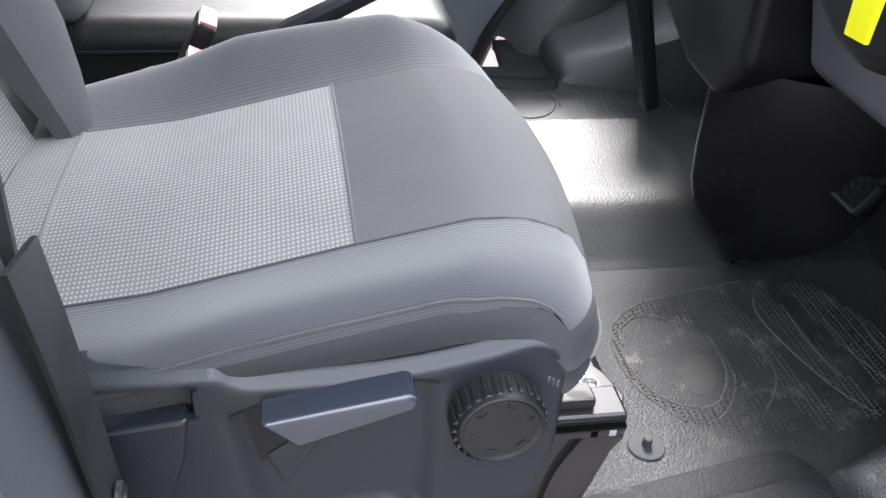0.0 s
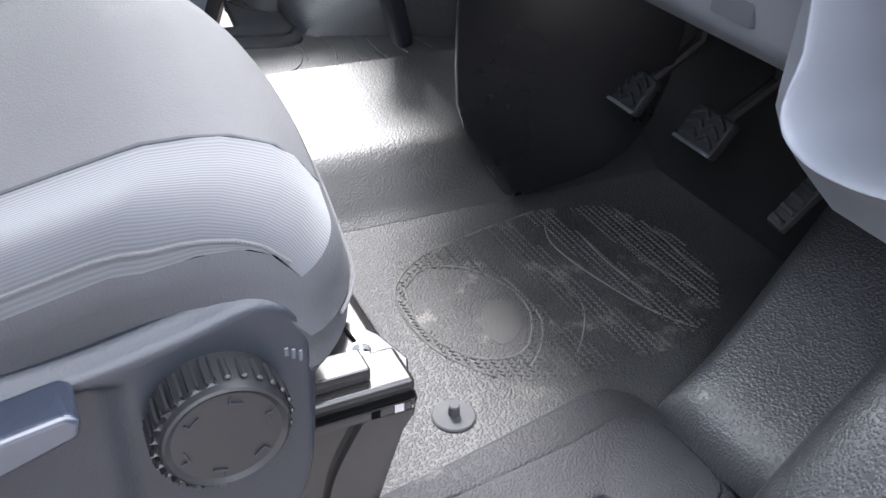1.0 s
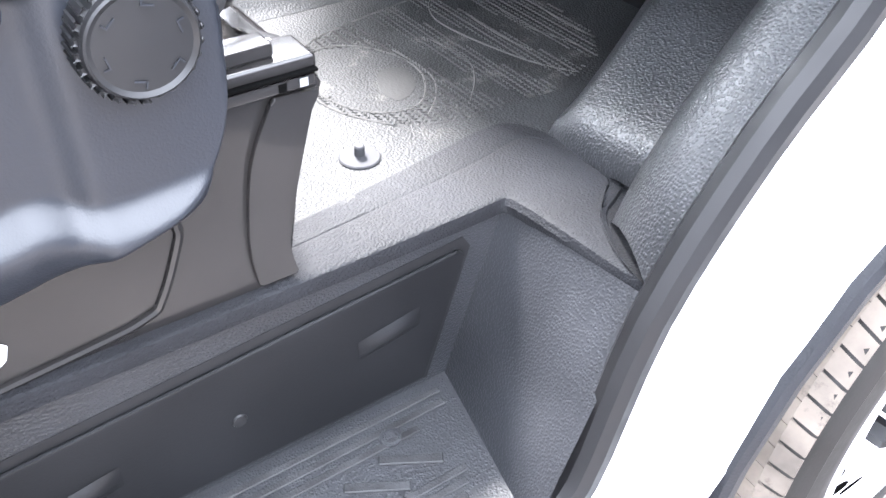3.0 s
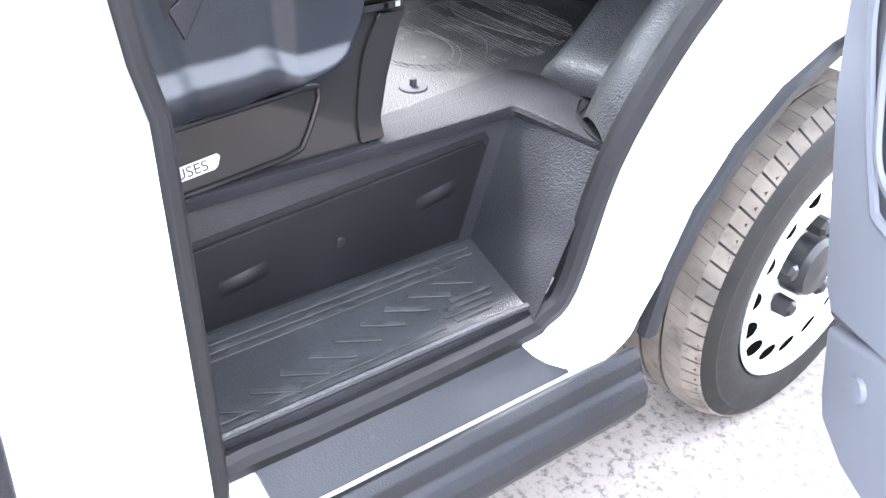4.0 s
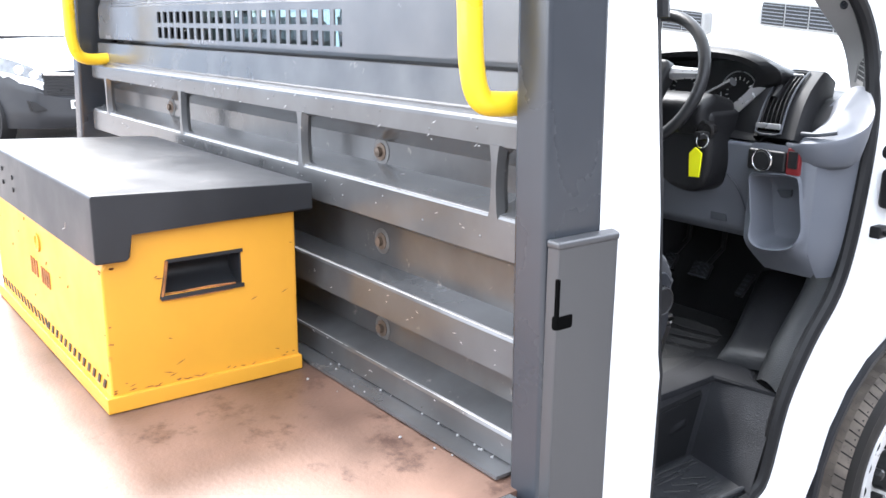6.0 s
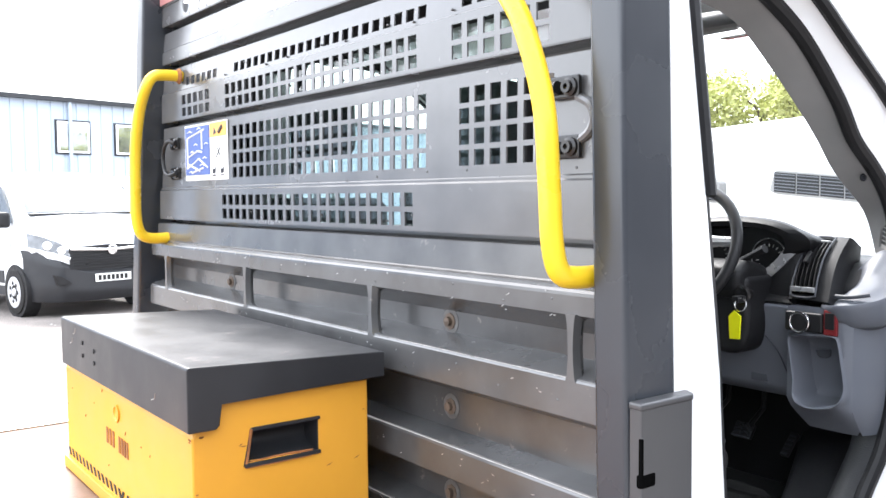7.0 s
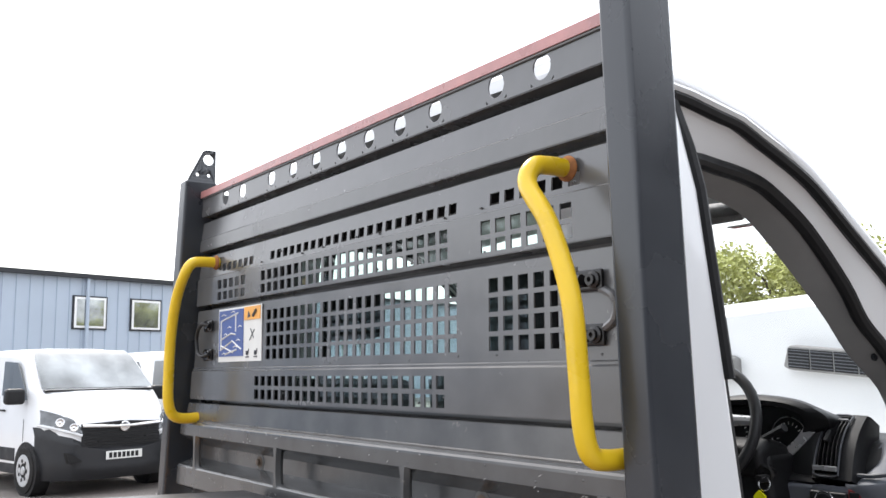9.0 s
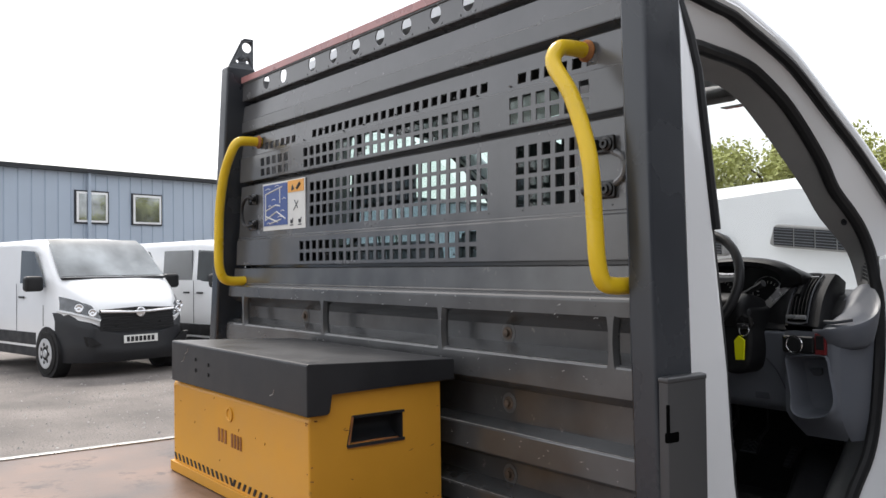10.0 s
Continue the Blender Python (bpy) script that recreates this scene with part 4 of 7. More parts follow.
for y, z in ((0.895, 0.545), (0.573, 0.514)):
    b = B()
    surf(b, lambda u, v: Vector((SX0 + 0.008 + 0.006 * math.sin(math.pi * u) * math.sin(math.pi * v), y + (u - 0.5) * 0.075 , z + (v - 0.5) * 0.026 + (u - 0.5) * 0.012)), 10, 6)
    part("finger_pull", b, FLAP_PLASTIC, flap)
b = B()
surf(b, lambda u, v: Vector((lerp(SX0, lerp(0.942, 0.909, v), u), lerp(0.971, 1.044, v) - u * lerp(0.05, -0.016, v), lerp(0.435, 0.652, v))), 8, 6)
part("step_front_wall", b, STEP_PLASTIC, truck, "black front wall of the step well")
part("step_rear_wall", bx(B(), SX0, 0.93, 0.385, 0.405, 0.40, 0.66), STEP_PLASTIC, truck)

# cab floor
b = B()
bx(b, 0.19, SX0 - 0.001, 0.14, 1.5, 0.62, 0.65)
floor_part = part("cab_floor", b, FLOOR_RUBBER, truck, "black grained rubber cab floor, dusty")
b = B()
hump = [(0.0, 0.6505), (0.02, 0.6522), (0.1, 0.660), (0.3, 0.686), (0.45, 0.705), (0.55, 0.715), (0.65, 0.72), (0.8, 0.7225), (1.0, 0.723)]
surf(b, lambda u, v: Vector((lerp(0.195, 0.02, u) + 0.02 * (v - 0.6), lerp(0.14, 1.5, v), along(hump, u))), 20, 6)
surf(b, lambda u, v: Vector((lerp(0.02, -0.20, u) + 0.02 * (v - 0.6) * (1 - u), lerp(0.14, 1.5, v), 0.723)), 4, 6)
surf(b, lambda u, v: Vector((lerp(-0.20, -0.605, u), lerp(0.14, 1.5, v), 0.723 - 0.072 * min(1, u * 8))), 24, 4)
bmesh.ops.remove_doubles(b, verts=b.verts, dist=1e-5)
tunnel_part = part("floor_tunnel", b, TUNNEL_RUBBER, truck, "raised black rubber floor over the tunnel")
# ledge in front of the step, wheel arch hump, kick panel
ledge_in = [(0.648, 0.40), (0.645, 0.75), (0.636, 0.86), (0.622, 0.95), (0.604, 1.05), (0.595, 1.11), (0.605, 1.138), (0.628, 1.153), (0.652, 1.158), (0.70, 1.160), (0.768, 1.160), (0.788, 1.134), (0.803, 1.108), (0.853, 1.078), (0.888, 1.065)]
ledge_mid = [(0.69, 0.40), (0.685, 0.75), (0.677, 0.86), (0.668, 0.95), (0.657, 1.05), (0.645, 1.11), (0.65, 1.132), (0.66, 1.141), (0.674, 1.147), (0.70, 1.150), (0.757, 1.150), (0.776, 1.126), (0.792, 1.101), (0.846, 1.071), (0.884, 1.060)]
ledge_out = [(0.730, 0.40), (0.730, 0.75), (0.730, 0.86), (0.729, 0.95), (0.728, 1.01), (0.727, 1.031), (0.729, 1.036), (0.733, 1.0385), (0.745, 1.041), (0.765, 1.044), (0.80, 1.048), (0.85, 1.053), (0.88, 1.056), (0.90, 1.058), (0.908, 1.059)]
rings = []
for p, m, o in zip(*[spline([(*q, 0) for q in line], 3) for line in (ledge_in, ledge_mid, ledge_out)]):
    rings.append([Vector((*p.lerp(m, t).xy, z)) for t, z in ((0, 0.643), (0.0, 0.6502), (0.10, 0.6555), (0.18, 0.6568), (0.55, 0.6575), (0.90, 0.6582), (0.99, 0.656))]
                 + [Vector((*m.lerp(o, t).xy, z)) for t, z in ((0.03, 0.6612), (0.08, 0.6622), (0.15, 0.6625), (0.5, 0.6612), (0.90, 0.6595), (0.96, 0.6575), (1.0, 0.651), (1.0, 0.642))])
ledge_part = part("ledge", loft(prism(B(), [(0.66, 1.12), (0.75, 1.07), (0.907, 1.0595), (0.912, 1.22), (0.70, 1.22), (0.66, 1.17)], "z", 0.63, 0.6535), rings, closed=False), LEDGE_PLASTIC, truck, "black grained plastic ledge along the entry step")
b = B()
rings = []
for y, xl, z in ((1.157, 0.652, 0.655), (1.159, 0.652, 0.672), (1.164, 0.651, 0.686), (1.172, 0.650, 0.697), (1.184, 0.647, 0.706), (1.202, 0.642, 0.714), (1.24, 0.629, 0.729), (1.28, 0.614, 0.745), (1.39, 0.575, 0.80), (1.50, 0.535, 0.855)):
    rings.append([Vector(p) for p in ((xl - 0.016, y + 0.012, 0.64), (xl - 0.006, y + 0.006, lerp(0.645, z, 0.45)), (xl + 0.006, y + 0.001, z - 0.022), (xl + 0.026, y - 0.002, z - 0.009), (xl + 0.055, y - 0.004, z - 0.002), (xl + 0.09, y - 0.005, z), (0.77, y - 0.006, z + 0.008), (0.82, y - 0.008, z + 0.014), (0.875, y - 0.01, z + 0.02))])
hump_part = part("arch_hump", loft(b, rings, closed=False), ARCH_VINYL, truck, "black grained wheel arch cover")
b = B()
kp = [(1.055, 0.655), (1.09, 0.72), (1.15, 0.795), (1.245, 0.90), (1.295, 1.02)]
rings = [[Vector((x, y + dy, z + dz)) for x, dy, dz in ((0.912, -0.005, 0.0), (0.903, 0.003, 0.008), (0.885, 0.01, 0.017), (0.862, 0.02, 0.021), (0.838, 0.032, 0.017), (0.816, 0.045, 0.004), (0.803, 0.058, -0.018), (0.796, 0.072, -0.045), (0.79, 0.09, -0.085))] for _, y, z in spline([(0, *p) for p in kp], 5)]
kick_part = part("kick_panel", loft(B(), rings, closed=False), ARCH_VINYL, truck, "black grained kick panel along the door seal")
b = B()
bx(b, 0.13, 0.86, 1.5, 1.52, 0.62, 1.3)
bx(b, -0.85, 0.13, 1.5, 1.52, 0.6, 1.3)
part("bulkhead", b, DASH_BLACK, truck, "dark engine bulkhead")
for x, y in ((0.570, 0.957), (0.271, 0.905)):
    part("floor_stud", disc(B(), (x, y, 0.65), (0, 0, 1), [(0.0235, 0.0), (0.0235, 0.0015), (0.022, 0.003), (0.006, 0.0045), (0.0058, 0.015), (0.0045, 0.0165), (0.0, 0.0168)], 28), STUD, truck, "round grey floor fixing stud")

# grey panel over the front of the rear door pillar
part("pillar_cover", prism(B(), [(0.84, 0.656), (0.84, 0.98), (0.90, 1.12), (0.945, 1.25), (1.0, 1.25), (1.0, 0.656)], "y", 0.3985, 0.4045), POCKET, truck, "thin grey panel over the front of the rear door pillar")

belt = root("seat_belt", (0.88, 0.41, 1.1), "dark grey seat belt webbing hanging beside the door pillar", "seat belt")
part("webbing", loft(B(), [[Vector((x - 0.024, y, z)), Vector((x + 0.024, y, z + 0.012)), Vector((x + 0.024, y + 0.003, z + 0.012)), Vector((x - 0.024, y + 0.003, z))] for x, y, z in ((0.855, 0.408, 0.92), (0.88, 0.41, 1.01), (0.905, 0.412, 1.10), (0.925, 0.414, 1.16), (0.945, 0.415, 1.22))]), BLACK, belt, "dark woven webbing")
part("belt_eyelet", disc(B(), (0.872, 0.4145, 0.985), (0, 1, 0), [(0.011, 0), (0.011, 0.003), (0.009, 0.0045), (0.005, 0.0045), (0.0045, 0.002), (0, 0.002)], 18), TRIM, belt, "small dark plastic button on the webbing")

# ---- driver's seat ----
seat = root("driver_seat", (0.5, 0.5, 0.65), "grey cloth driver seat with a knitted centre panel", "car seat")


def lead(x):
    """The cushion's front edge, with rounded corners."""
    d = abs(x - 0.51)
    y = 0.796 - 0.024 * (d / 0.24) ** 2
    return y - 0.05 * (1 - math.sqrt(max(0.0, 1 - max(0.0, (d - 0.21) / 0.0665) ** 2)))


def seat_z(w):
    return along([(0, 0.985), (0.3, 1.005), (0.6, 1.043), (0.8, 1.066), (0.88, 1.066), (0.94, 1.056), (0.975, 1.042), (1.0, 1.022)], w)


def cushion(x0, x1, w0, w1, crown=0.01, nu=14, nv=22, uv=(1, 1)):
    def f(u, v):
        x = lerp(x0, x1, u)
        cut = (0.585 - 0.26) / (lead(x) - 0.26)
        w = lerp(w0 * cut / 0.6 if w0 < 1 else 1, w1 * cut / 0.6 if w1 < 1 else 1, v)
        return Vector((x, lerp(0.26, lead(x), w), seat_z(w) + crown * math.sin(math.pi * u)))
    return surf(B(), f, nu, nv, uv)


part("seat_panel", cushion(0.36, 0.68, 0, 0.6), CLOTH, seat, "pale grey knitted seat panel")
part("seat_front_panel", cushion(0.36, 0.68, 0.6, 1.0, crown=0.009), CLOTH_PLAIN, seat, "plain grey cloth front panel")


def bolster(side, u, v):
    """side 1: by the door, -1: by the tunnel; u outwards, v forwards."""
    x0, x1, hi = (0.68, 0.777, 0.018) if side > 0 else (0.36, 0.237, 0.045)
    x = lerp(x0, x1, math.sin(u * math.pi / 2) ** 0.85)
    ridge = hi * math.sin(math.pi * min(1, u * 0.85) ** 1.2) * along([(0, 0.25), (0.45, 1), (0.8, 0.7), (1, 0.0)], v)
    return Vector((x, lerp(0.26, lead(x), v), seat_z(v) + ridge - (0.026 if side > 0 else 0.04) * u ** 4 * along([(0, 1), (0.85, 1), (1, 0)], v)))


for s in (1, -1):
    part("side_bolster", surf(B(), lambda u, v: bolster(s, u, v), 22, 36, (0.45, 1.0)), CLOTH_RIB, seat, "ribbed grey cloth side bolster")
rim = [bolster(1, 1, k / 30) for k in range(31)] + [bolster(1, 1 - k / 14, 1) for k in range(1, 15)]
rim += [Vector((lerp(0.68, 0.36, k / 16), lead(lerp(0.68, 0.36, k / 16)), seat_z(1) + 0.009 * math.sin(math.pi * k / 16))) for k in range(1, 17)]
rim += [bolster(-1, k / 14, 1) for k in range(1, 15)] + [bolster(-1, 1, 1 - k / 30) for k in range(1, 31)]
outward = []
for k, p in enumerate(rim):
    t = rim[min(k + 1, len(rim) - 1)] - rim[max(k - 1, 0)]
    outward.append(Vector((t.y, -t.x, 0)).normalized())


def skirt(k, v):
    """The cushion's wrapped edge, falling from its rim; v 0 to 1 downwards."""
    out = along([(0, 0.0), (0.12, 0.006), (0.3, 0.010), (0.55, 0.007), (0.8, -0.012), (1, -0.05)], v)
    free = min(1, max(0, (rim[k].y - 0.66) / 0.09))
    out = lerp(min(out, 0.004) - 0.03 * v, out, free * free * (3 - 2 * free))
    fold = 0.0018 * math.sin(v * 30 + 1.5 * math.sin(k * 0.12)) * math.sin(math.pi * v) * free
    return rim[k] + outward[k] * (out + fold) + Vector((0, 0, -0.115 * v))


n_rim = len(rim) - 1
part("cushion_edge", surf(B(), lambda u, v: skirt(round(u * n_rim), v), n_rim, 14, (0.45, 3.0)), CLOTH_EDGE, seat, "dark grey cloth edge wrapped round the cushion")
part("piping", tube(B(), [skirt(k, lerp(0.14, 0.3, min(1, max(0, (rim[k].y - 0.6) / 0.15)))) + outward[k] * 0.001 for k in range(3, n_rim - 2) if rim[k].y > 0.755], 0.0013, 6), CLOTH_PLAIN, seat)
part("piping", tube(B(), [bolster(1, 0.9, lerp(0.3, 0.985, k / 24)) + Vector((0.0005, 0, 0.0)) for k in range(25)], 0.0012, 6), CLOTH_PLAIN, seat)
part("seam", tube(B(), [(0.68, lerp(0.26, lead(0.68), k / 20), seat_z(k / 20) + 0.0005) for k in range(21)], 0.0016, 6), CLOTH_RIB, seat)
part("seam", tube(B(), [(lerp(0.36, 0.68, k / 10), 0.585, seat_z(0.325 / (lead(lerp(0.36, 0.68, k / 10)) - 0.26)) + 0.0095 * math.sin(math.pi * k / 10)) for k in range(11)], 0.002, 6), CLOTH_RIB, seat)
part("seam", tube(B(), [(lerp(0.36, 0.68, k / 10), 0.315, seat_z(0.1) + 0.0095 * math.sin(math.pi * k / 10)) for k in range(11)], 0.0025, 6), CLOTH, seat)
part("cushion_underside", bx(B(), 0.29, 0.77, 0.28, 0.72, 0.915, 0.975, 0.02), CLOTH_PLAIN, seat)
# backrest
b = B()
surf(b, lambda u, v: Vector((lerp(0.37, 0.68, u), along([(0, 0.27), (0.2, 0.225), (0.37, 0.195), (0.6, 0.185), (1, 0.178)], v) - 0.012 * math.sin(math.pi * u), lerp(0.98, 1.58, v))), 12, 16, (1, 2))
part("backrest", b, CLOTH, seat, "pale knitted backrest panel")
for x0, x1 in ((0.37, 0.25), (0.68, 0.80)):
    rings = []
    for z, dy in ((0.96, 0.05), (1.0, 0.04), (1.05, 0.02), (1.1, 0.0), (1.2, -0.04), (1.3, -0.06), (1.5, -0.072), (1.6, -0.08)):
        y = 0.265 + dy * 0.95
        ring = [(0, 0), (0.2, 0.026), (0.42, 0.042), (0.65, 0.044), (0.85, 0.03), (0.97, 0.0), (1, -0.03), (1, -0.045), (0, -0.045)]
        k = along([(0.96, 0.25), (1.03, 0.6), (1.1, 0.85), (1.2, 1.0)], z)
        rings.append([Vector((lerp(x0, x1, a * k), y + d * k, z)) for a, d in ring])
    part("backrest_bolster", loft(B(), rings), CLOTH_PLAIN, seat)
part("headrest", bx(B(), 0.41, 0.63, 0.15, 0.25, 1.66, 1.86, 0.035, seg=3), DASH_BLACK, seat, "black headrest")
part("backrest_shell", bx(B(), 0.27, 0.78, 0.134, 0.160, 0.98, 1.62, 0.012), BLACK, seat)
# side trim with lever and knob
def ease(t):
    t = min(1.0, max(0.0, t))
    return t * t * (3 - 2 * t)


TRIM_TOP = [(0.30, 1.010), (0.455, 1.010), (0.472, 1.010), (0.49, 1.000), (0.52, 0.998), (0.606, 1.002), (0.67, 1.014), (0.705, 1.024), (0.722, 1.023), (0.735, 1.012), (0.743, 0.99), (0.748, 0.955)]
TRIM_LOW = [(0.30, 0.792), (0.536, 0.781), (0.588, 0.785), (0.664, 0.806), (0.70, 0.818), (0.723, 0.835), (0.737, 0.866), (0.744, 0.905), (0.748, 0.935)]
TRIM_STEP = [(0.30, 0.846), (0.554, 0.849), (0.607, 0.854), (0.647, 0.839), (0.722, 0.842), (0.748, 0.84)]
TRIM_TOP, TRIM_LOW, TRIM_STEP = ([(p.x, p.y) for p in spline([(*q, 0) for q in line], 6)] for line in (TRIM_TOP, TRIM_LOW, TRIM_STEP))


def trim_x(y, z):
    """How far the moulded trim stands out at a place on it."""
    top, low, step = along(TRIM_TOP, y), along(TRIM_LOW, y), along(TRIM_STEP, y)
    x = 0.786
    left, roof = along([(0.84, 0.505), (0.88, 0.494), (0.966, 0.479), (1.0, 0.479)], z), along([(0.47, 0.962), (0.51, 0.978), (0.606, 0.991), (0.638, 0.988)], y)
    x -= 0.009 * ease((y - left + 0.008) / 0.026) * ease((0.648 - y) / 0.024) * ease((roof - z) / 0.006)
    x -= 0.030 * ease((0.454 - y) / 0.004) * ease((0.996 - z) / 0.005) * ease((z - 0.965) / 0.005)
    x += 0.018 * ease((step + 0.006 - z) / 0.03) - 0.016 * ease((step - 0.024 - z) / 0.05)
    rim = min(top - z, z - low, (0.7485 - y) * 1.3)
    return x - 0.012 * (1 - ease(rim / 0.014)) ** 2


def trim_at(u, v):
    y = lerp(0.30, 0.748, 1 - (1 - u) ** 1.35)
    top, low = along(TRIM_TOP, y), along(TRIM_LOW, y)
    k = min(1.0, max(0.0, (v - 0.04) / 0.92))
    z = lerp(low, top, k)
    return Vector((trim_x(y, z) if 0.02 < v < 0.98 else 0.752, y, z))


trim = part("side_trim", surf(B(), trim_at, 110, 75), TRIM, seat, "dark grey moulded plastic seat side trim", 70)
b = B()
prism(b, [(0.503, 0.980), (0.614, 0.9995), (0.621, 0.994), (0.618, 0.983), (0.531, 0.953)], "x", 0.782, 0.813, 0.004, 3)
LEVER = material("smooth_blue_grey_lever", (0.024, 0.029, 0.042), 0.2, vary=0.06, scale=12, gloss=0.8, rough_vary=0.03)
part("recline_lever", b, LEVER, trim, "smooth blue-grey recline lever")
# Black plate painted in for the shade below the lever
part("lever_hollow", prism(B(), [(0.488, 0.964), (0.507, 0.976), (0.55, 0.965), (0.54, 0.94), (0.502, 0.905)], "x", 0.7775, 0.7786), SEAL, trim, "dark plate standing in for the shade under the lever")
part("latch", prism(B(), [(0.505, 0.915), (0.535, 0.937), (0.549, 0.926), (0.52, 0.878)], "x", 0.768, 0.781, 0.003), TRIM, trim, "dark latch under the lever")
part("belt_block", prism(B(), [(0.30, 0.950), (0.37, 0.960), (0.452, 0.973), (0.446, 0.93), (0.436, 0.90), (0.41, 0.86), (0.30, 0.86)], "x", 0.77, 0.794, 0.004, 3), TRIM, trim, "dark plastic block at the seat belt")
KY, KZ = 0.687, 0.956
knob = part("height_knob", disc(B(), (0.778, KY, KZ), (1, 0, 0), [(0.037, 0), (0.037, 0.016), (0.0355, 0.030), (0.034, 0.0345), (0.0325, 0.0355), (0.031, 0.0345), (0.0295, 0.0335), (0.0, 0.034)], 48), BLACK, trim, "round ribbed height adjustment knob")
b = B()
for i in range(26):
    a = 2 * math.pi * i / 26
    m = Matrix.Translation((0.798, KY, KZ)) @ Matrix.Rotation(a, 4, "X")
    bx(b, -0.007, 0.010, 0.0352, 0.0383, -0.0021, 0.0021, 0.0012, m, 1)
tagged(part("knob_ribs", b, BLACK, trim), kind="stuff")
for a in range(6):
    m = Matrix.Translation((0.8122, KY, KZ)) @ Matrix.Rotation(math.radians(60 * a + 15), 4, "X")
    part("index_mark", bx(bx(B(), 0.0, 0.0008, 0.0225, 0.0235, -0.004, 0.004, 0, m), 0.0, 0.0008, 0.0235, 0.027, 0.003, 0.004, 0, m), TRIM, knob)
b = B()
for k in range(3):
    bx(b, 0.7855, 0.7868, 0.727 + 0.004 * k, 0.7295 + 0.004 * k, 0.978 - 0.003 * k, 0.984 - 0.002 * k, 0.0004, None, 1)
part("moulded_mark", b, POCKET, trim, "small moulded arrow mark")
# pedestal
b = B()
prism(b, [(0.30, 0.652), (0.77, 0.652), (0.803, 0.668), (0.808, 0.75), (0.822, 0.80), (0.848, 0.842), (0.838, 0.855), (0.30, 0.855)], "x", 0.28, 0.716, 0.006)
ped = part("pedestal", b, GLOSS_BLACK, seat, "gloss black steel seat pedestal")
part("pressing", tube(B(), spline([(0.7165, 0.30, 0.735), (0.7165, 0.60, 0.757), (0.7165, 0.695, 0.764), (0.7165, 0.708, 0.754), (0.7165, 0.704, 0.735), (0.7165, 0.685, 0.692), (0.7165, 0.668, 0.677), (0.7165, 0.60, 0.667), (0.7165, 0.30, 0.640)], 5), 0.0045, 8), GLOSS_BLACK, ped, "rounded pressed swage")
edge_out = spline([(0, 0.806, 0.664), (0, 0.80, 0.70), (0, 0.805, 0.75), (0, 0.818, 0.80), (0, 0.842, 0.842)], 5)
edge_in = spline([(0, 0.80, 0.845), (0, 0.776, 0.795), (0, 0.766, 0.74), (0, 0.764, 0.70), (0, 0.768, 0.664)], 5)
part("flange", prism(B(), [(p.y, p.z) for p in edge_out + edge_in], "x", 0.7165, 0.7225, 0.003), GLOSS_BLACK, ped, "rounded gloss black flange")
part("top_plate", prism(prism(B(), [(0.30, 0.60), (0.716, 0.60), (0.725, 0.80), (0.715, 0.832), (0.69, 0.846), (0.655, 0.836), (0.635, 0.818), (0.36, 0.818), (0.34, 0.836), (0.31, 0.82)], "z", 0.8555, 0.858), [(0.62, 0.812), (0.716, 0.826), (0.712, 0.838), (0.69, 0.847), (0.655, 0.837), (0.635, 0.82)], "z", 0.858, 0.862, 0.002), GLOSS_BLACK, ped, "gloss black top plate with a raised lip")
# fuse box sticker on the pedestal side
part("fuse_label", prism(B(), [(0.478, 0.676), (0.556, 0.685), (0.561, 0.689), (0.565, 0.702), (0.561, 0.706), (0.484, 0.697), (0.480, 0.693)], "x", 0.7165, 0.7182, 0.0006, 1), LABEL_WHITE, ped, "small white fuse label")
letters = bpy.data.curves.new("lettering", "FONT")
letters.body, letters.size, letters.extrude, letters.align_x, letters.align_y = "FUSES", 0.021, 0.0002, "CENTER", "CENTER"
draft = new("lettering_draft", letters)
bpy.context.view_layer.update()
word = bpy.data.meshes.new_from_object(draft.evaluated_get(bpy.context.evaluated_depsgraph_get()))
bpy.data.objects.remove(draft)
word.transform(Matrix.Translation((0.7186, 0.521, 0.691)) @ Matrix.Rotation(radians(6.8), 4, "X") @ Matrix(((0, 0, 1, 0), (1, 0, 0, 0), (0, 1, 0, 0), (0, 0, 0, 1))))
word.materials.append(STUD)
lettering = new("lettering", word)
lettering.parent = ped
for x, s in ((0.683, 1), (0.36, -1)):
    rail = part("seat_rail", bx(bx(bx(B(), x, x + 0.050, 0.32, 0.832, 0.852, 0.862, 0.002), x + 0.004, x + 0.046, 0.32, 0.836, 0.862, 0.876, 0.004, seg=3), x + 0.010, x + 0.036, 0.32, 0.806, 0.876, 0.888, 0.003), GLOSS_BLACK, seat, "black steel seat rail")
    # Near-black strip and slots carry the rail's inner shade
    part("rail_groove", bx(B(), x + 0.040, x + 0.0515, 0.33, 0.834, 0.8635, 0.8665, 0.0008, seg=1), HOLLOW, rail, "groove line along the rail, its shade painted near-black")
    for y in (0.800, 0.818):
        part("rail_slot", bx(B(), x + 0.0455, x + 0.0503, y, y + 0.007, 0.8535, 0.8605), HOLLOW if y < 0.81 else SILVER, rail)
    bolt = part("rail_bolt", disc(B(), (x - 0.010, 0.816, 0.857), (0, 0, 1), [(0.013, 0), (0.013, 0.004), (0.011, 0.0085), (0.008, 0.009), (0.0065, 0.004), (0.0, 0.004)], 18), SILVER, rail)
part("slide_bar", tube(B(), spline([(0.66, 0.72, 0.90), (0.645, 0.785, 0.895), (0.625, 0.81, 0.892), (0.575, 0.828, 0.89), (0.44, 0.828, 0.89), (0.40, 0.80, 0.892), (0.385, 0.74, 0.90)], 6), 0.0085, 8), GLOSS_BLACK, seat, "black slide adjuster bar")

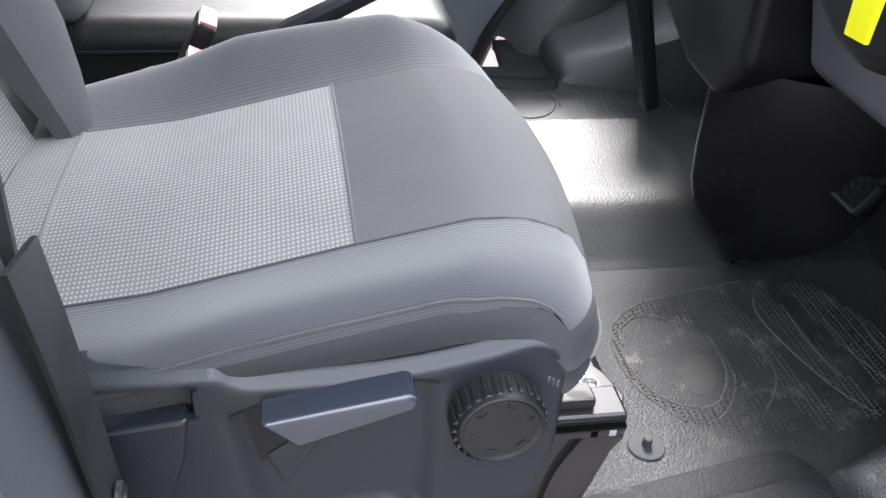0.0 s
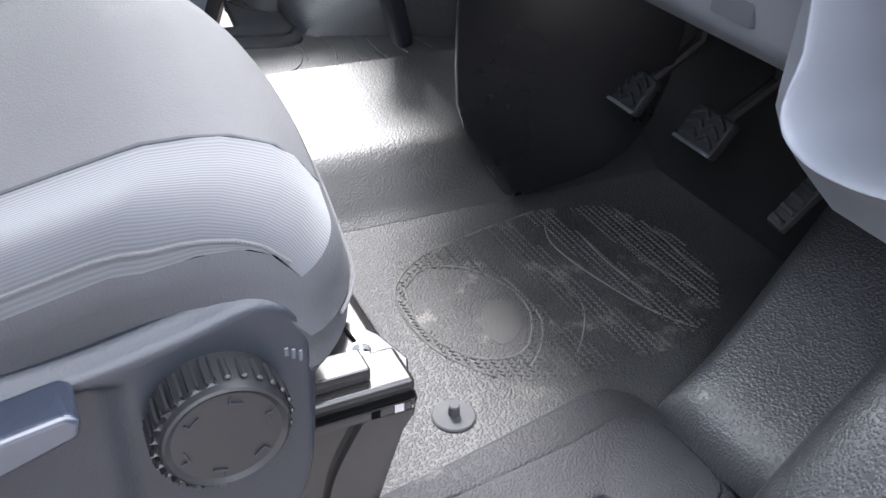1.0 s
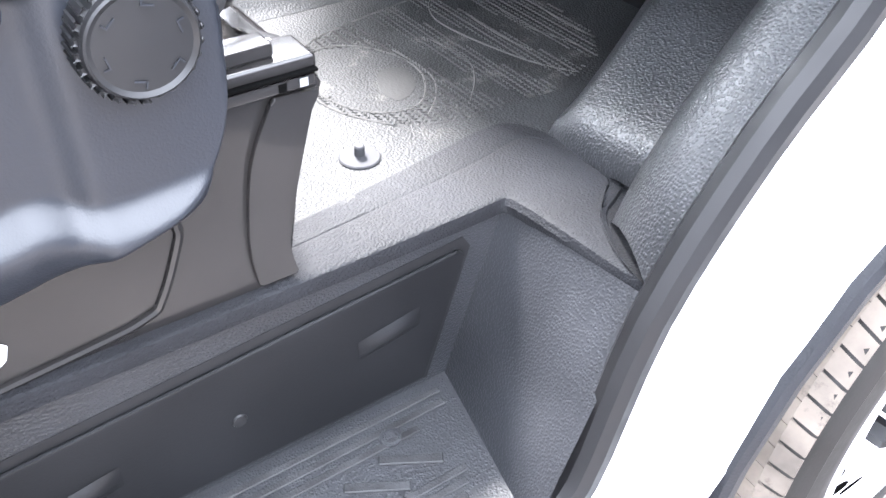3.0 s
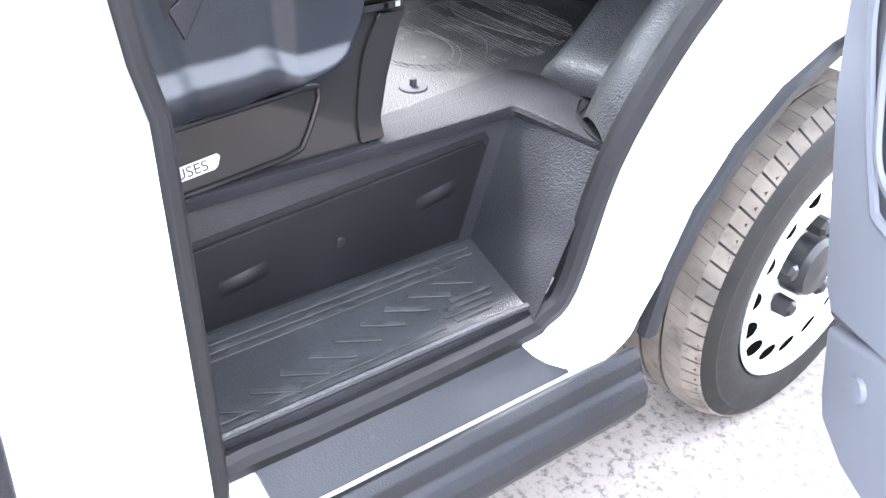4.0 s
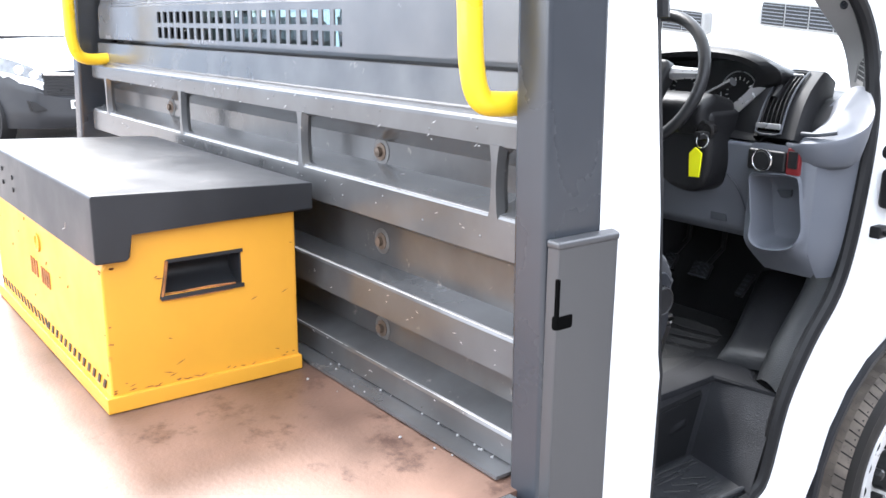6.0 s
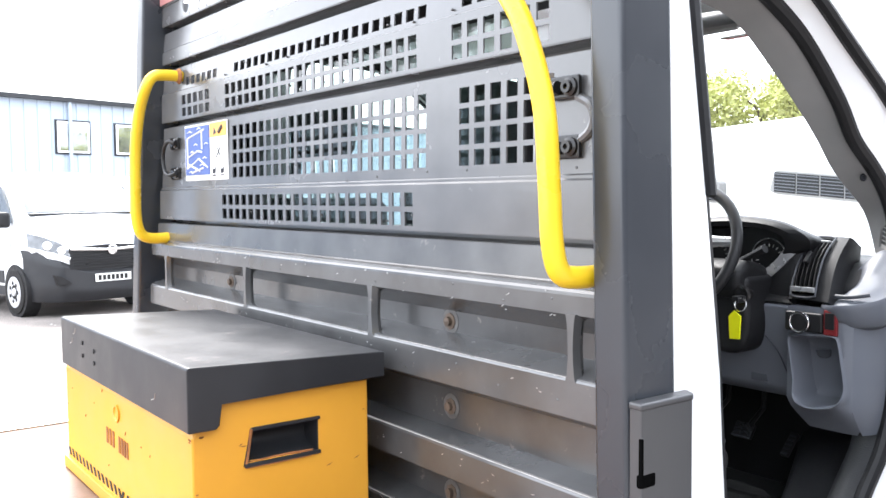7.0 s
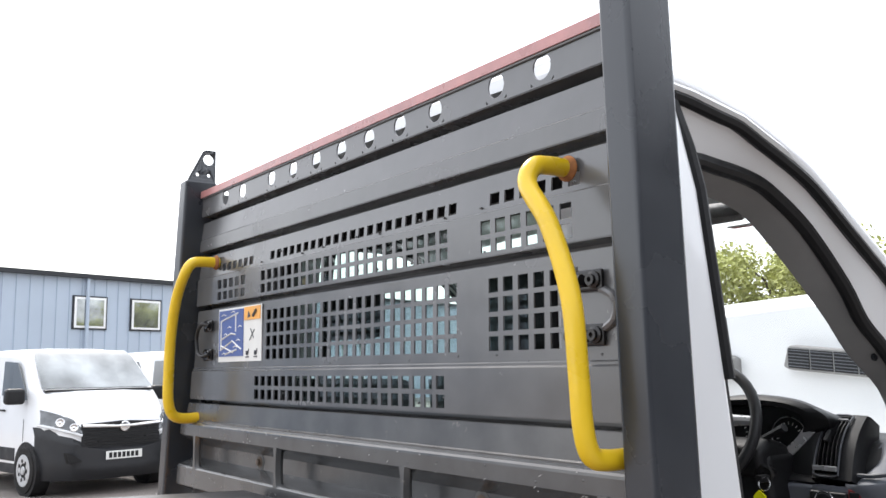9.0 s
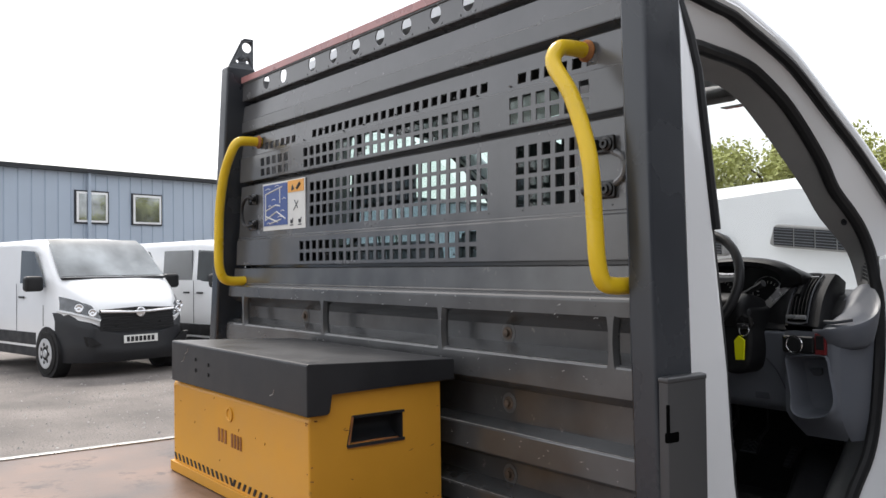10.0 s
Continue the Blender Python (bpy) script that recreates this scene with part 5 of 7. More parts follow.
# ---- passenger side ----
bench = root("passenger_seat", (-0.37, 0.5, 0.69), "dark double passenger bench seat", "car seat")
part("cushion", bx(B(), -0.78, 0.03, 0.22, 0.80, 0.86, 1.0, 0.04, seg=3), DASH_BLACK, bench, "black cushion with a side seam")
part("backrest", bx(B(), -0.78, 0.03, 0.13, 0.27, 0.98, 1.6, 0.04, seg=3), CLOTH_PLAIN, bench)
part("seam", tube(B(), [(0.033, 0.25, 0.955), (0.033, 0.78, 0.955)], 0.0025, 6), TRIM, bench)
part("pedestal", bx(B(), -0.70, -0.06, 0.30, 0.76, 0.70, 0.865, 0.015), TRIM, bench, "dark grey pedestal")
part("headrest", bx(B(), -0.37, -0.06, 0.15, 0.22, 1.72, 1.90, 0.03, seg=3), DASH_BLACK, bench, "black headrest")
for x in (-0.27, -0.16):
    part("headrest_rod", tube(B(), [(x, 0.19, 1.58), (x, 0.185, 1.74)], 0.007, 8), CHROME, bench)
brake = root("handbrake", (0.14, 0.5, 0.72), "black handbrake lever with a grey grip between the seats", "handbrake")
part("lever", tube(B(), [(0.14, 0.46, 0.98), (0.14, 0.55, 1.03), (0.14, 0.655, 1.082)], [0.013, 0.016, 0.014], 10), TRIM, brake)
part("button", tube(B(), [(0.14, 0.655, 1.082), (0.14, 0.685, 1.097)], 0.009, 10), BLACK, brake)
part("base", bx(B(), 0.10, 0.18, 0.34, 0.62, 0.70, 0.97, 0.02), BLACK, brake)
for y, z, x in ((0.40, 0.955, 0.185), (0.415, 0.985, 0.12)):
    bk = root("seat_belt_buckle", (x, y, z), "black seat belt buckle with a pale red-edged slot", "buckle", "belt buckles")
    m4 = pose(x, y, z, -25, 8, 0)
    part("case", bx(B(), -0.026, 0.026, -0.014, 0.014, -0.06, 0.06, 0.008, m4), BLACK, bk)
    part("button", bx(B(), -0.022, 0.022, -0.011, 0.011, 0.058, 0.064, 0.002, m4), RED_TAPE, bk, "pale red release button")
    part("stem", tube(B(), [m4 @ Vector((0, 0, -0.05)), m4 @ Vector((0, 0, -0.2))], 0.012, 8), BLACK, bk)
b = B()
bx(b, -0.945, -0.90, 1.40, 2.3, 0.75, 1.25, 0.02)
part("passenger_wing", b, WHITE, truck, "white painted passenger side wing")


def mirrored(ob, name, label=""):
    """The same part on the passenger side."""
    me = ob.data.copy()
    for v in me.vertices:
        v.co.x = 2 * XC - v.co.x
    me.flip_normals()
    twin = new(name, me)
    twin.parent, twin.matrix_parent_inverse = ob.parent, ob.matrix_parent_inverse.copy()
    if label:
        twin["label"] = label
    return twin


for ob, label in ((sill_part, "white painted passenger sill"), (seal_part, "thick black rubber door seal"), (jamb_part, "white painted door jamb"), (upper_part, "white painted upper door frame"), (trim_part, "pale grey windscreen pillar trim"),
                  (ledge_part, "black plastic sill ledge"), (hump_part, "black grained wheel arch cover"), (kick_part, "black grained kick panel")):
    mirrored(ob, ob.name.split(".")[0], label)
# Unseen door, added shut to close the cab and dim its floor
shut = [(0.40, 0.42), (0.96, 0.44), (1.047, 0.645), (1.14, 0.79), (1.243, 0.905), (1.295, 1.034), (1.345, 1.25), (0.40, 1.25)]
door_p = part("passenger_door", prism(B(), shut, "x", -0.915, -0.872, 0.008), WHITE, truck, "white passenger door, unseen, added shut to close the cab")
part("door_card", prism(B(), [(lerp(0.85, y, 0.97), lerp(0.85, z, 0.97)) for y, z in shut], "x", -0.870, -0.835, 0.012, 3), DASH_GREY, door_p, "grey passenger door card")
pane = part("door_glass", prism(B(), [(0.41, 1.245), (1.34, 1.245), (1.30, 1.60), (1.08, 1.84), (0.93, 1.975), (0.72, 2.085), (0.41, 2.10)], "x", -0.884, -0.880), GLASS, door_p, "tinted passenger window")
pane.visible_shadow = False
part("passenger_step", bx(bx(B(), -0.81, -0.60, 0.40, 0.975, 0.405, 0.436), -0.62, -0.60, 0.40, 1.04, 0.43, 0.65), BLACK_GRAIN, truck, "black passenger entry step")

# moulded pattern of the floor covering
def flat_shape(pts, z, mat, name, label=""):
    b = B()
    low, up = [b.verts.new((x, y, 0.6502)) for x, y, _ in spline([(*p, 0) for p in pts], 5, closed=True)], []
    c = sum((v.co for v in low), Vector()) / len(low)
    up = [b.verts.new((v.co.x + (c.x - v.co.x) * 0.012, v.co.y + (c.y - v.co.y) * 0.012, z)) for v in low]
    b.faces.new(up)
    for i in range(len(low)):
        j = (i + 1) % len(low)
        b.faces.new((low[i], low[j], up[j], up[i]))
    return part(name, b, mat, floor_part, label)


heel = [(0.337, 0.992), (0.289, 1.048), (0.263, 1.136), (0.242, 1.247), (0.263, 1.357), (0.374, 1.40), (0.478, 1.387), (0.537, 1.336), (0.569, 1.256), (0.565, 1.164), (0.564, 1.097), (0.534, 1.027), (0.472, 0.987), (0.395, 0.976)]
flat_shape(heel, 0.6507, FLOOR_TREAD, "heel_mat", "dusty moulded heel area of the floor")
inner_pad = [(0.345, 1.0), (0.316, 1.04), (0.332, 1.088), (0.386, 1.12), (0.44, 1.123), (0.486, 1.10), (0.51, 1.07), (0.503, 1.03), (0.468, 1.0), (0.41, 0.986)]
flat_shape([(0.426, 1.066), (0.409, 1.085), (0.42, 1.11), (0.455, 1.105), (0.48, 1.085), (0.488, 1.06), (0.461, 1.053)], 0.6512, FLOOR_WORN, "worn_spot", "dusty worn spot")
for run in ([(0.368, 1.125), (0.415, 1.131), (0.463, 1.127), (0.505, 1.103), (0.536, 1.07)], [(0.358, 1.181), (0.41, 1.192), (0.457, 1.19), (0.50, 1.165), (0.54, 1.128)], [(0.258, 1.262), (0.29, 1.238), (0.336, 1.226), (0.41, 1.236), (0.494, 1.26), (0.547, 1.29)],
            [(0.329, 1.275), (0.40, 1.272), (0.471, 1.281)], [(0.345, 1.325), (0.39, 1.322), (0.426, 1.326), (0.49, 1.345)], [(0.349, 1.383), (0.42, 1.375), (0.472, 1.378)],
            heel[11:] + heel[:4], inner_pad + inner_pad[:1]):
    pts = spline([(*p, 0.6507 if len(run) < 7 else 0.6503 if run[0] == heel[11] else 0.6508) for p in run], 5)
    part("floor_ridge", tube(B(), pts, 0.0016, 5), FLOOR_DUST, floor_part, "dusty moulded ridge")
    part("floor_ridge", tube(B(), [Vector((-0.04 - p.x, p.y, p.z + 0.001)) for p in pts], 0.0016, 5), FLOOR_DUST, tunnel_part, "dusty moulded ridge")
# small raised blocks round the heel pad
def inside(p, poly):
    hit_in = False
    for (x0, y0), (x1, y1) in zip(poly, poly[1:] + poly[:1]):
        if (y0 > p[1]) != (y1 > p[1]) and p[0] < x0 + (p[1] - y0) * (x1 - x0) / (y1 - y0):
            hit_in = not hit_in
    return hit_in


rnd = random.Random(11)
sv, sf = [], []
for i in range(48):
    for j in range(50):
        x, y = 0.235 + i * 0.0072 + 0.0036 * (j % 2), 0.975 + j * 0.0086
        wave = y - 0.10 * (x - 0.40) - 0.3 * max(0, x - 0.47) ** 1.2
        if not inside((x, y), heel) or inside((x, y), inner_pad) or any(a < wave < b for a, b in ((1.135, 1.165), (1.215, 1.245), (1.285, 1.315))):
            continue
        a = 0.55 if j % 2 else -0.55
        u, w, k = Vector((math.cos(a), math.sin(a), 0)) * 0.0034, Vector((-math.sin(a), math.cos(a), 0)) * 0.0019, len(sv)
        c = Vector((x + rnd.uniform(-0.0005, 0.0005), y, 0.6505))
        top = Vector((0, 0, 0.0018))
        sv += [c - u - w, c + u - w, c + u + w, c - u + w, c - u * 0.7 - w * 0.4 + top, c + u * 0.7 - w * 0.4 + top, c + u * 0.7 + w * 0.4 + top, c - u * 0.7 + w * 0.4 + top]
        sf += [(k + 4, k + 5, k + 6, k + 7), (k, k + 1, k + 5, k + 4), (k + 1, k + 2, k + 6, k + 5), (k + 2, k + 3, k + 7, k + 6), (k + 3, k, k + 4, k + 7)]
me = bpy.data.meshes.new("raised_tread")
me.from_pydata(sv, [], sf)
me.materials.append(FLOOR_WORN)
ob = new("raised_tread", me)
ob.parent = floor_part
ob.matrix_parent_inverse = (floor_part.parent.matrix_basis @ floor_part.matrix_parent_inverse).inverted() if floor_part.parent else Matrix()
tagged(ob, "small raised blocks of the heel area", kind="stuff")
# plugs and fittings on the hinge jamb
for y, z, r in ((1.39, 1.326, 0.018), (1.325, 1.282, 0.017), (1.455, 1.248, 0.019), (1.515, 1.221, 0.017)):
    part("plug", disc(B(), (0.975, y, z), (1, -0.2, 0), [(r, 0), (r, 0.022), (r * 0.7, 0.026), (r * 0.6, 0.018), (0, 0.018)], 18), SEAL, truck, "black rubber plug")
hinge = part("door_hinge", bx(B(), 0.985, 1.03, 1.365, 1.455, 1.425, 1.512, 0.012, seg=3), SEAL, truck, "black door hinge")
part("hinge_arm", tube(B(), spline([(1.0, 1.27, 1.478), (1.005, 1.33, 1.478), (1.01, 1.38, 1.49)], 4), 0.013, 8), SEAL, hinge)
gm = part("cable_grommet", bx(B(), 0.955, 1.0, 1.345, 1.405, 1.13, 1.235, 0.014, seg=3), SEAL, truck, "black door cable grommet")
part("cable", tube(B(), spline([(1.0, 1.375, 1.215), (1.04, 1.375, 1.21), (1.06, 1.36, 1.17), (1.07, 1.33, 1.10)], 5), 0.009, 8), BLACK, gm)
part("door_check", bx(bx(B(), 0.97, 1.0, 1.295, 1.34, 1.06, 1.092, 0.005), 0.98, 1.08, 1.31, 1.325, 1.07, 1.08), BLACK, truck, "black door check strap")

# ---- dashboard ----
dash = part("dashboard", prism(B(), [(1.26, 1.27), (1.22, 1.29), (1.24, 1.34), (1.32, 1.40), (1.45, 1.42), (1.85, 1.30), (1.85, 1.0), (1.38, 1.0)], "x", -0.82, 0.88, 0.012, 3), DASH_BLACK, truck, "black upper dashboard")
low = part("dash_lower_panel", prism(B(), [(1.165, 1.285), (1.18, 1.17), (1.22, 1.03), (1.26, 1.0), (1.36, 1.01), (1.36, 1.285)], "x", 0.27, 0.715, 0.012, 3), DASH_GREY, truck, "grey lower dashboard panel")
# Darker block stands in for a shaded recess
part("pull_slot", bx(B(), 0.545, 0.60, 1.208, 1.222, 1.045, 1.07, 0.004), POCKET, low, "small pull, its recess shade put into a darker grey")
# pocket module: front face curving back towards the door
rings = []
for z, k, dy in ((1.292, 0, 0.0), (1.20, 0, 0.0), (1.12, 0.0, 0.0), (1.06, 0.0, 0.0), (1.02, 0.0, 0.0), (0.98, 0.0, 0.028), (0.945, 0.0, 0.056)):
    rings.append([Vector((x - 0.02 * k, y + dy, z)) for x, y in ((0.8875, 1.1565), (0.902, 1.185), (0.912, 1.25), (0.914, 1.30), (0.914, 1.36))])
pocket = part("dash_pocket", loft(B(), rings, closed=False), DASH_GREY, truck, "grey door-side dashboard pocket", 50)


def round_line(pts, n=5):
    return [Vector((p.x, 0, p.y)) for p in spline([(*q, 0) for q in pts], n, closed=True)]


# face round the pocket, its rounded lip, and the deep hollow behind
RIM_HOLE = [(0.722, 1.150), (0.716, 1.195), (0.735, 1.206), (0.79, 1.211), (0.838, 1.212), (0.853, 1.200), (0.862, 1.150), (0.872, 1.090), (0.870, 1.052), (0.845, 1.032), (0.80, 1.022), (0.764, 1.024), (0.742, 1.042), (0.730, 1.095)]
hole_line = round_line(RIM_HOLE)
mid = Vector((0.795, 0, 1.115))
outer_line = []
for p in hole_line:
    d = (p - mid).normalized()
    reach = [((0.700 - mid.x) / d.x) if d.x < -1e-4 else 9, ((0.888 - mid.x) / d.x) if d.x > 1e-4 else 9, ((1.292 - mid.z) / d.z) if d.z > 1e-4 else 9, ((0.945 - mid.z) / d.z) if d.z < -1e-4 else 9]
    q = mid + d * min(reach)
    if q.z < 1.03 and q.x < 0.80:
        q.x = lerp(q.x, 0.80, 0.42 * min(1, (1.03 - q.z) / 0.085))
    outer_line.append(q)


def face_y(p):
    return 1.143 + 0.35 * max(0, 0.72 - p.x) + 0.9 * max(0, p.x - 0.872) + 0.8 * max(0, 1.015 - p.z)


rings = [[Vector((q.x, face_y(q), q.z)) for q in outer_line], [Vector((lerp(q.x, p.x, 0.5), face_y(q.lerp(p, 0.5)), lerp(q.z, p.z, 0.5))) for p, q in zip(hole_line, outer_line)]]
for grow, y in ((1.09, 1.143), (1.075, 1.136), (1.05, 1.132), (1.02, 1.133), (1.0, 1.140), (0.985, 1.150), (0.96, 1.175), (0.90, 1.205), (0.84, 1.217), (0.5, 1.220), (0.0, 1.220)):
    rings.append([Vector((mid.x + (p.x - mid.x) * grow, y - (0.018 if p.z < 1.09 and grow > 0.97 else 0.0) * ease((1.09 - p.z) / 0.05), mid.z + (p.z - mid.z) * grow)) for p in hole_line])
hollow = part("pocket_face", loft(B(), rings, caps=False), DASH_GREY, pocket, "grey face with a deep round-lipped pocket", 60)
part("pull_slot", prism(B(), [(0.748, 1.162), (0.795, 1.168), (0.795, 1.150), (0.782, 1.142), (0.765, 1.142)], "y", 1.208, 1.216, 0.003), POCKET, hollow)
# cup shelf: a rounded scoop with a raised back at the dash end
LIP = spline([(0.778, 1.205, 1.297), (0.80, 1.150, 1.297), (0.85, 1.127, 1.300), (0.905, 1.140, 1.307), (0.948, 1.185, 1.322), (0.962, 1.245, 1.348), (0.945, 1.300, 1.385), (0.905, 1.340, 1.425), (0.868, 1.345, 1.438), (0.835, 1.325, 1.412), (0.80, 1.270, 1.345)], 5, closed=True)
heart = Vector((0.865, 1.235, 0))


def shelf_ring(grow, drop, level=None, mix=0.0):
    return [Vector((heart.x + (p.x - heart.x) * grow, heart.y + (p.y - heart.y) * grow, (p.z - drop) if level is None else lerp(p.z - drop, level, mix))) for p in LIP]


shelf = part("cup_shelf", loft(B(), [shelf_ring(0.60, 0.05, 1.235, 0.9), shelf_ring(0.80, 0.05, 1.245, 0.75), shelf_ring(0.93, 0.030, 1.27, 0.3), shelf_ring(0.985, 0.012), shelf_ring(1.0, 0.003), shelf_ring(0.985, -0.003), shelf_ring(0.955, -0.001), shelf_ring(0.92, 0.006), shelf_ring(0.75, 0.010, 1.35, 0.15), shelf_ring(0.5, 0.012, 1.352, 0.5), shelf_ring(0.2, 0.012, 1.352, 0.85)]), DASH_GREY, truck, "pale grey scooped cup shelf at the dash end", 60)
part("cup_slot", tube(B(), spline([(0.825, 1.175, 1.322), (0.87, 1.17, 1.324), (0.915, 1.185, 1.333)], 4), 0.006, 6), POCKET, shelf, "moulded slot, its shade put into a darker grey bar")
lamp = part("light_switch", bx(B(), 0.700, 0.812, 1.132, 1.15, 1.221, 1.276, 0.007, seg=3), BLACK, truck, "black rotary light switch panel")
part("dial", disc(B(), (0.750, 1.132, 1.249), (0, -1, 0), [(0.029, 0), (0.029, 0.006), (0.025, 0.007), (0.023, 0.012), (0.0, 0.013)], 28), BLACK, lamp, "black dial")
part("dial_ring", tube(B(), [(0.750 + 0.028 * math.cos(2 * math.pi * i / 28), 1.125, 1.249 + 0.028 * math.sin(2 * math.pi * i / 28)) for i in range(28)], 0.0022, 6, closed=True), CHROME, lamp, "bright dial ring")
RED = material("red_switch", (0.17, 0.014, 0.016), 0.4, vary=0.1, scale=30)
sw = part("red_switch", bx(B(), 0.815, 0.853, 1.133, 1.15, 1.219, 1.287, 0.004), RED, truck, "red-framed switch")
part("button", bx(B(), 0.8205, 0.8475, 1.1295, 1.135, 1.236, 1.281, 0.003), BLACK, sw)
# side vent leaning back into the dash
VB, VT = Vector((0.742, 1.165, 1.30)), Vector((0.712, 1.345, 1.468))
def on_vent(a, t, out=0.0):
    """a across the vent (-1 to 1), t up it."""
    p = VB.lerp(VT, t)
    return p + Vector((a * lerp(0.037, 0.032, t), 0, 0)) + Vector((0, -0.012 - out, 0.012 + out)) * 0.7 * math.sin(math.pi * min(1, t * 1.0)) + Vector((0, -out, out * 0.6))
rings = []
for t in [k / 8 for k in range(9)]:
    rings.append([on_vent(-1.35, t, -0.03), on_vent(-1.3, t, 0.004), on_vent(-1.05, t, 0.012), on_vent(1.05, t, 0.012), on_vent(2.0, t, 0.010), on_vent(2.2, t, 0.0), on_vent(2.25, t, -0.04)])
vent = part("air_vent", loft(B(), rings, closed=False), DASH_BLACK, truck, "black curved side air vent", 50)
for k in range(5):
    part("slat", loft(B(), [[on_vent(-0.72 + 0.36 * k + 0.035, t, 0.0135), on_vent(-0.72 + 0.36 * k + 0.10, t, 0.021), on_vent(-0.72 + 0.36 * k + 0.14, t, 0.021), on_vent(-0.72 + 0.36 * k + 0.09, t, 0.0135)] for t in (0.08, 0.2, 0.35, 0.5, 0.65, 0.8)]), BLACK, vent)
# Black sheet gives the vent its inner shade
part("vent_hollow", loft(B(), [[on_vent(a, t, 0.0128) for a in (-0.95, -0.3, 0.3, 0.95)] for t in (0.06, 0.2, 0.35, 0.5, 0.65, 0.8, 0.93)], closed=False), HOLLOW, vent, "dark sheet standing in for the shade behind the slats")
part("cross_bar", tube(B(), [on_vent(a, 0.83, 0.02) for a in (-0.95, 0, 0.95)], 0.0035, 8), SILVER, vent, "silver cross bar")
part("vent_tab", bx(B(), -0.007, 0.007, -0.006, 0.006, -0.02, 0.02, 0.003, Matrix.Translation(on_vent(-0.1, 0.5, 0.022)) @ pose(0, 0, 0, -45)), BLACK, vent)
part("vent_frame", tube(B(), [on_vent(a, t, 0.016) for a, t in [(-1, 0.04 + 0.9 * i / 8) for i in range(9)] + [(-0.5, 0.97), (0.5, 0.97)] + [(1, 0.94 - 0.9 * i / 8) for i in range(9)] + [(0.5, 0.02), (-0.5, 0.02)]], 0.003, 8, closed=True), POCKET, vent, "satin grey vent frame")
part("vent_thumb", bx(B(), -0.036, 0.036, -0.004, 0.004, -0.007, 0.007, 0.002, Matrix.Translation(on_vent(0, 0.1, 0.02))), SILVER, vent)
# instrument hood: an arched shell round a recessed dark face
arch_out = spline([(0.232, 1.225, 1.40), (0.240, 1.205, 1.465), (0.262, 1.20, 1.500), (0.322, 1.20, 1.514), (0.475, 1.195, 1.532), (0.619, 1.20, 1.521), (0.693, 1.205, 1.495), (0.722, 1.215, 1.470), (0.715, 1.235, 1.44)], 4)
arch_in = spline([(0.250, 1.215, 1.40), (0.254, 1.20, 1.455), (0.275, 1.195, 1.482), (0.34, 1.195, 1.498), (0.475, 1.19, 1.504), (0.575, 1.195, 1.500), (0.637, 1.20, 1.482), (0.654, 1.205, 1.457), (0.640, 1.215, 1.425)], 4)
rings = []
for o, i in zip(arch_out, arch_in):
    m = (o + i) / 2
    rings.append([Vector((i.x * 0.92 + 0.036, 1.305, i.z - 0.012)), i + Vector((0, 0.012, 0)), i, m + Vector((0, -0.010, 0.002)), o, o + Vector((0, 0.02, 0.003)), Vector((o.x, 1.44, min(o.z, 1.49) - 0.05)), Vector((o.x, 1.44, 1.33)), Vector((i.x * 0.92 + 0.036, 1.32, 1.33))])
part("instrument_hood", loft(B(), rings), DASH_BLACK, truck, "black instrument hood", 50)
part("instrument_face", prism(B(), [(0.25, 1.31), (0.67, 1.31), (0.66, 1.44), (0.62, 1.50), (0.30, 1.50), (0.26, 1.46)], "y", 1.29, 1.304), BLACK, truck)
for x in (0.36, 0.55):
    part("gauge_ring", tube(B(), [(x + 0.06 * math.cos(2 * math.pi * i / 28), 1.287, 1.405 + 0.06 * math.sin(2 * math.pi * i / 28)) for i in range(28)], 0.002, 6, closed=True), SILVER, truck)
    for k in range(13):
        a = math.radians(-30 + 20 * k)
        part("gauge_tick", tube(B(), [(x + 0.036 * math.cos(a), 1.2875, 1.405 + 0.036 * math.sin(a)), (x + 0.045 * math.cos(a), 1.2875, 1.405 + 0.045 * math.sin(a))], 0.0016, 4), LABEL_WHITE, truck)
strip_top, strip_low = spline([(0.490, 1.20, 1.345), (0.560, 1.20, 1.358), (0.618, 1.207, 1.404), (0.646, 1.215, 1.442), (0.664, 1.225, 1.474)], 5), spline([(0.505, 1.212, 1.330), (0.585, 1.213, 1.346), (0.645, 1.220, 1.398), (0.682, 1.23, 1.438), (0.706, 1.238, 1.466)], 5)
part("dash_strip", loft(B(), [[p, q, q + Vector((0.004, 0.03, 0.004)), p + Vector((0.004, 0.03, -0.002))] for p, q in zip(strip_low, strip_top)]), SILVER, truck, "silver dashboard strip round the instruments")
part("dash_cheek", loft(B(), [[p + Vector((0, 0.004, 0)), p.lerp(q, 0.5) + Vector((0, -0.004, 0)), q, q + Vector((0, 0.1, -0.02))] for p, q in zip(strip_low, spline([(0.50, 1.205, 1.285), (0.60, 1.195, 1.285), (0.68, 1.19, 1.300), (0.692, 1.235, 1.36), (0.700, 1.30, 1.43)], 5))], closed=False), DASH_BLACK, truck, "black dashboard cheek beside the vent", 60)
part("dash_sill", prism(B(), [(1.168, 1.288), (1.186, 1.305), (1.25, 1.335), (1.30, 1.335), (1.30, 1.288)], "x", 0.255, 0.712, 0.008, 3), DASH_BLACK, truck, "black dashboard edge over the lower panel")
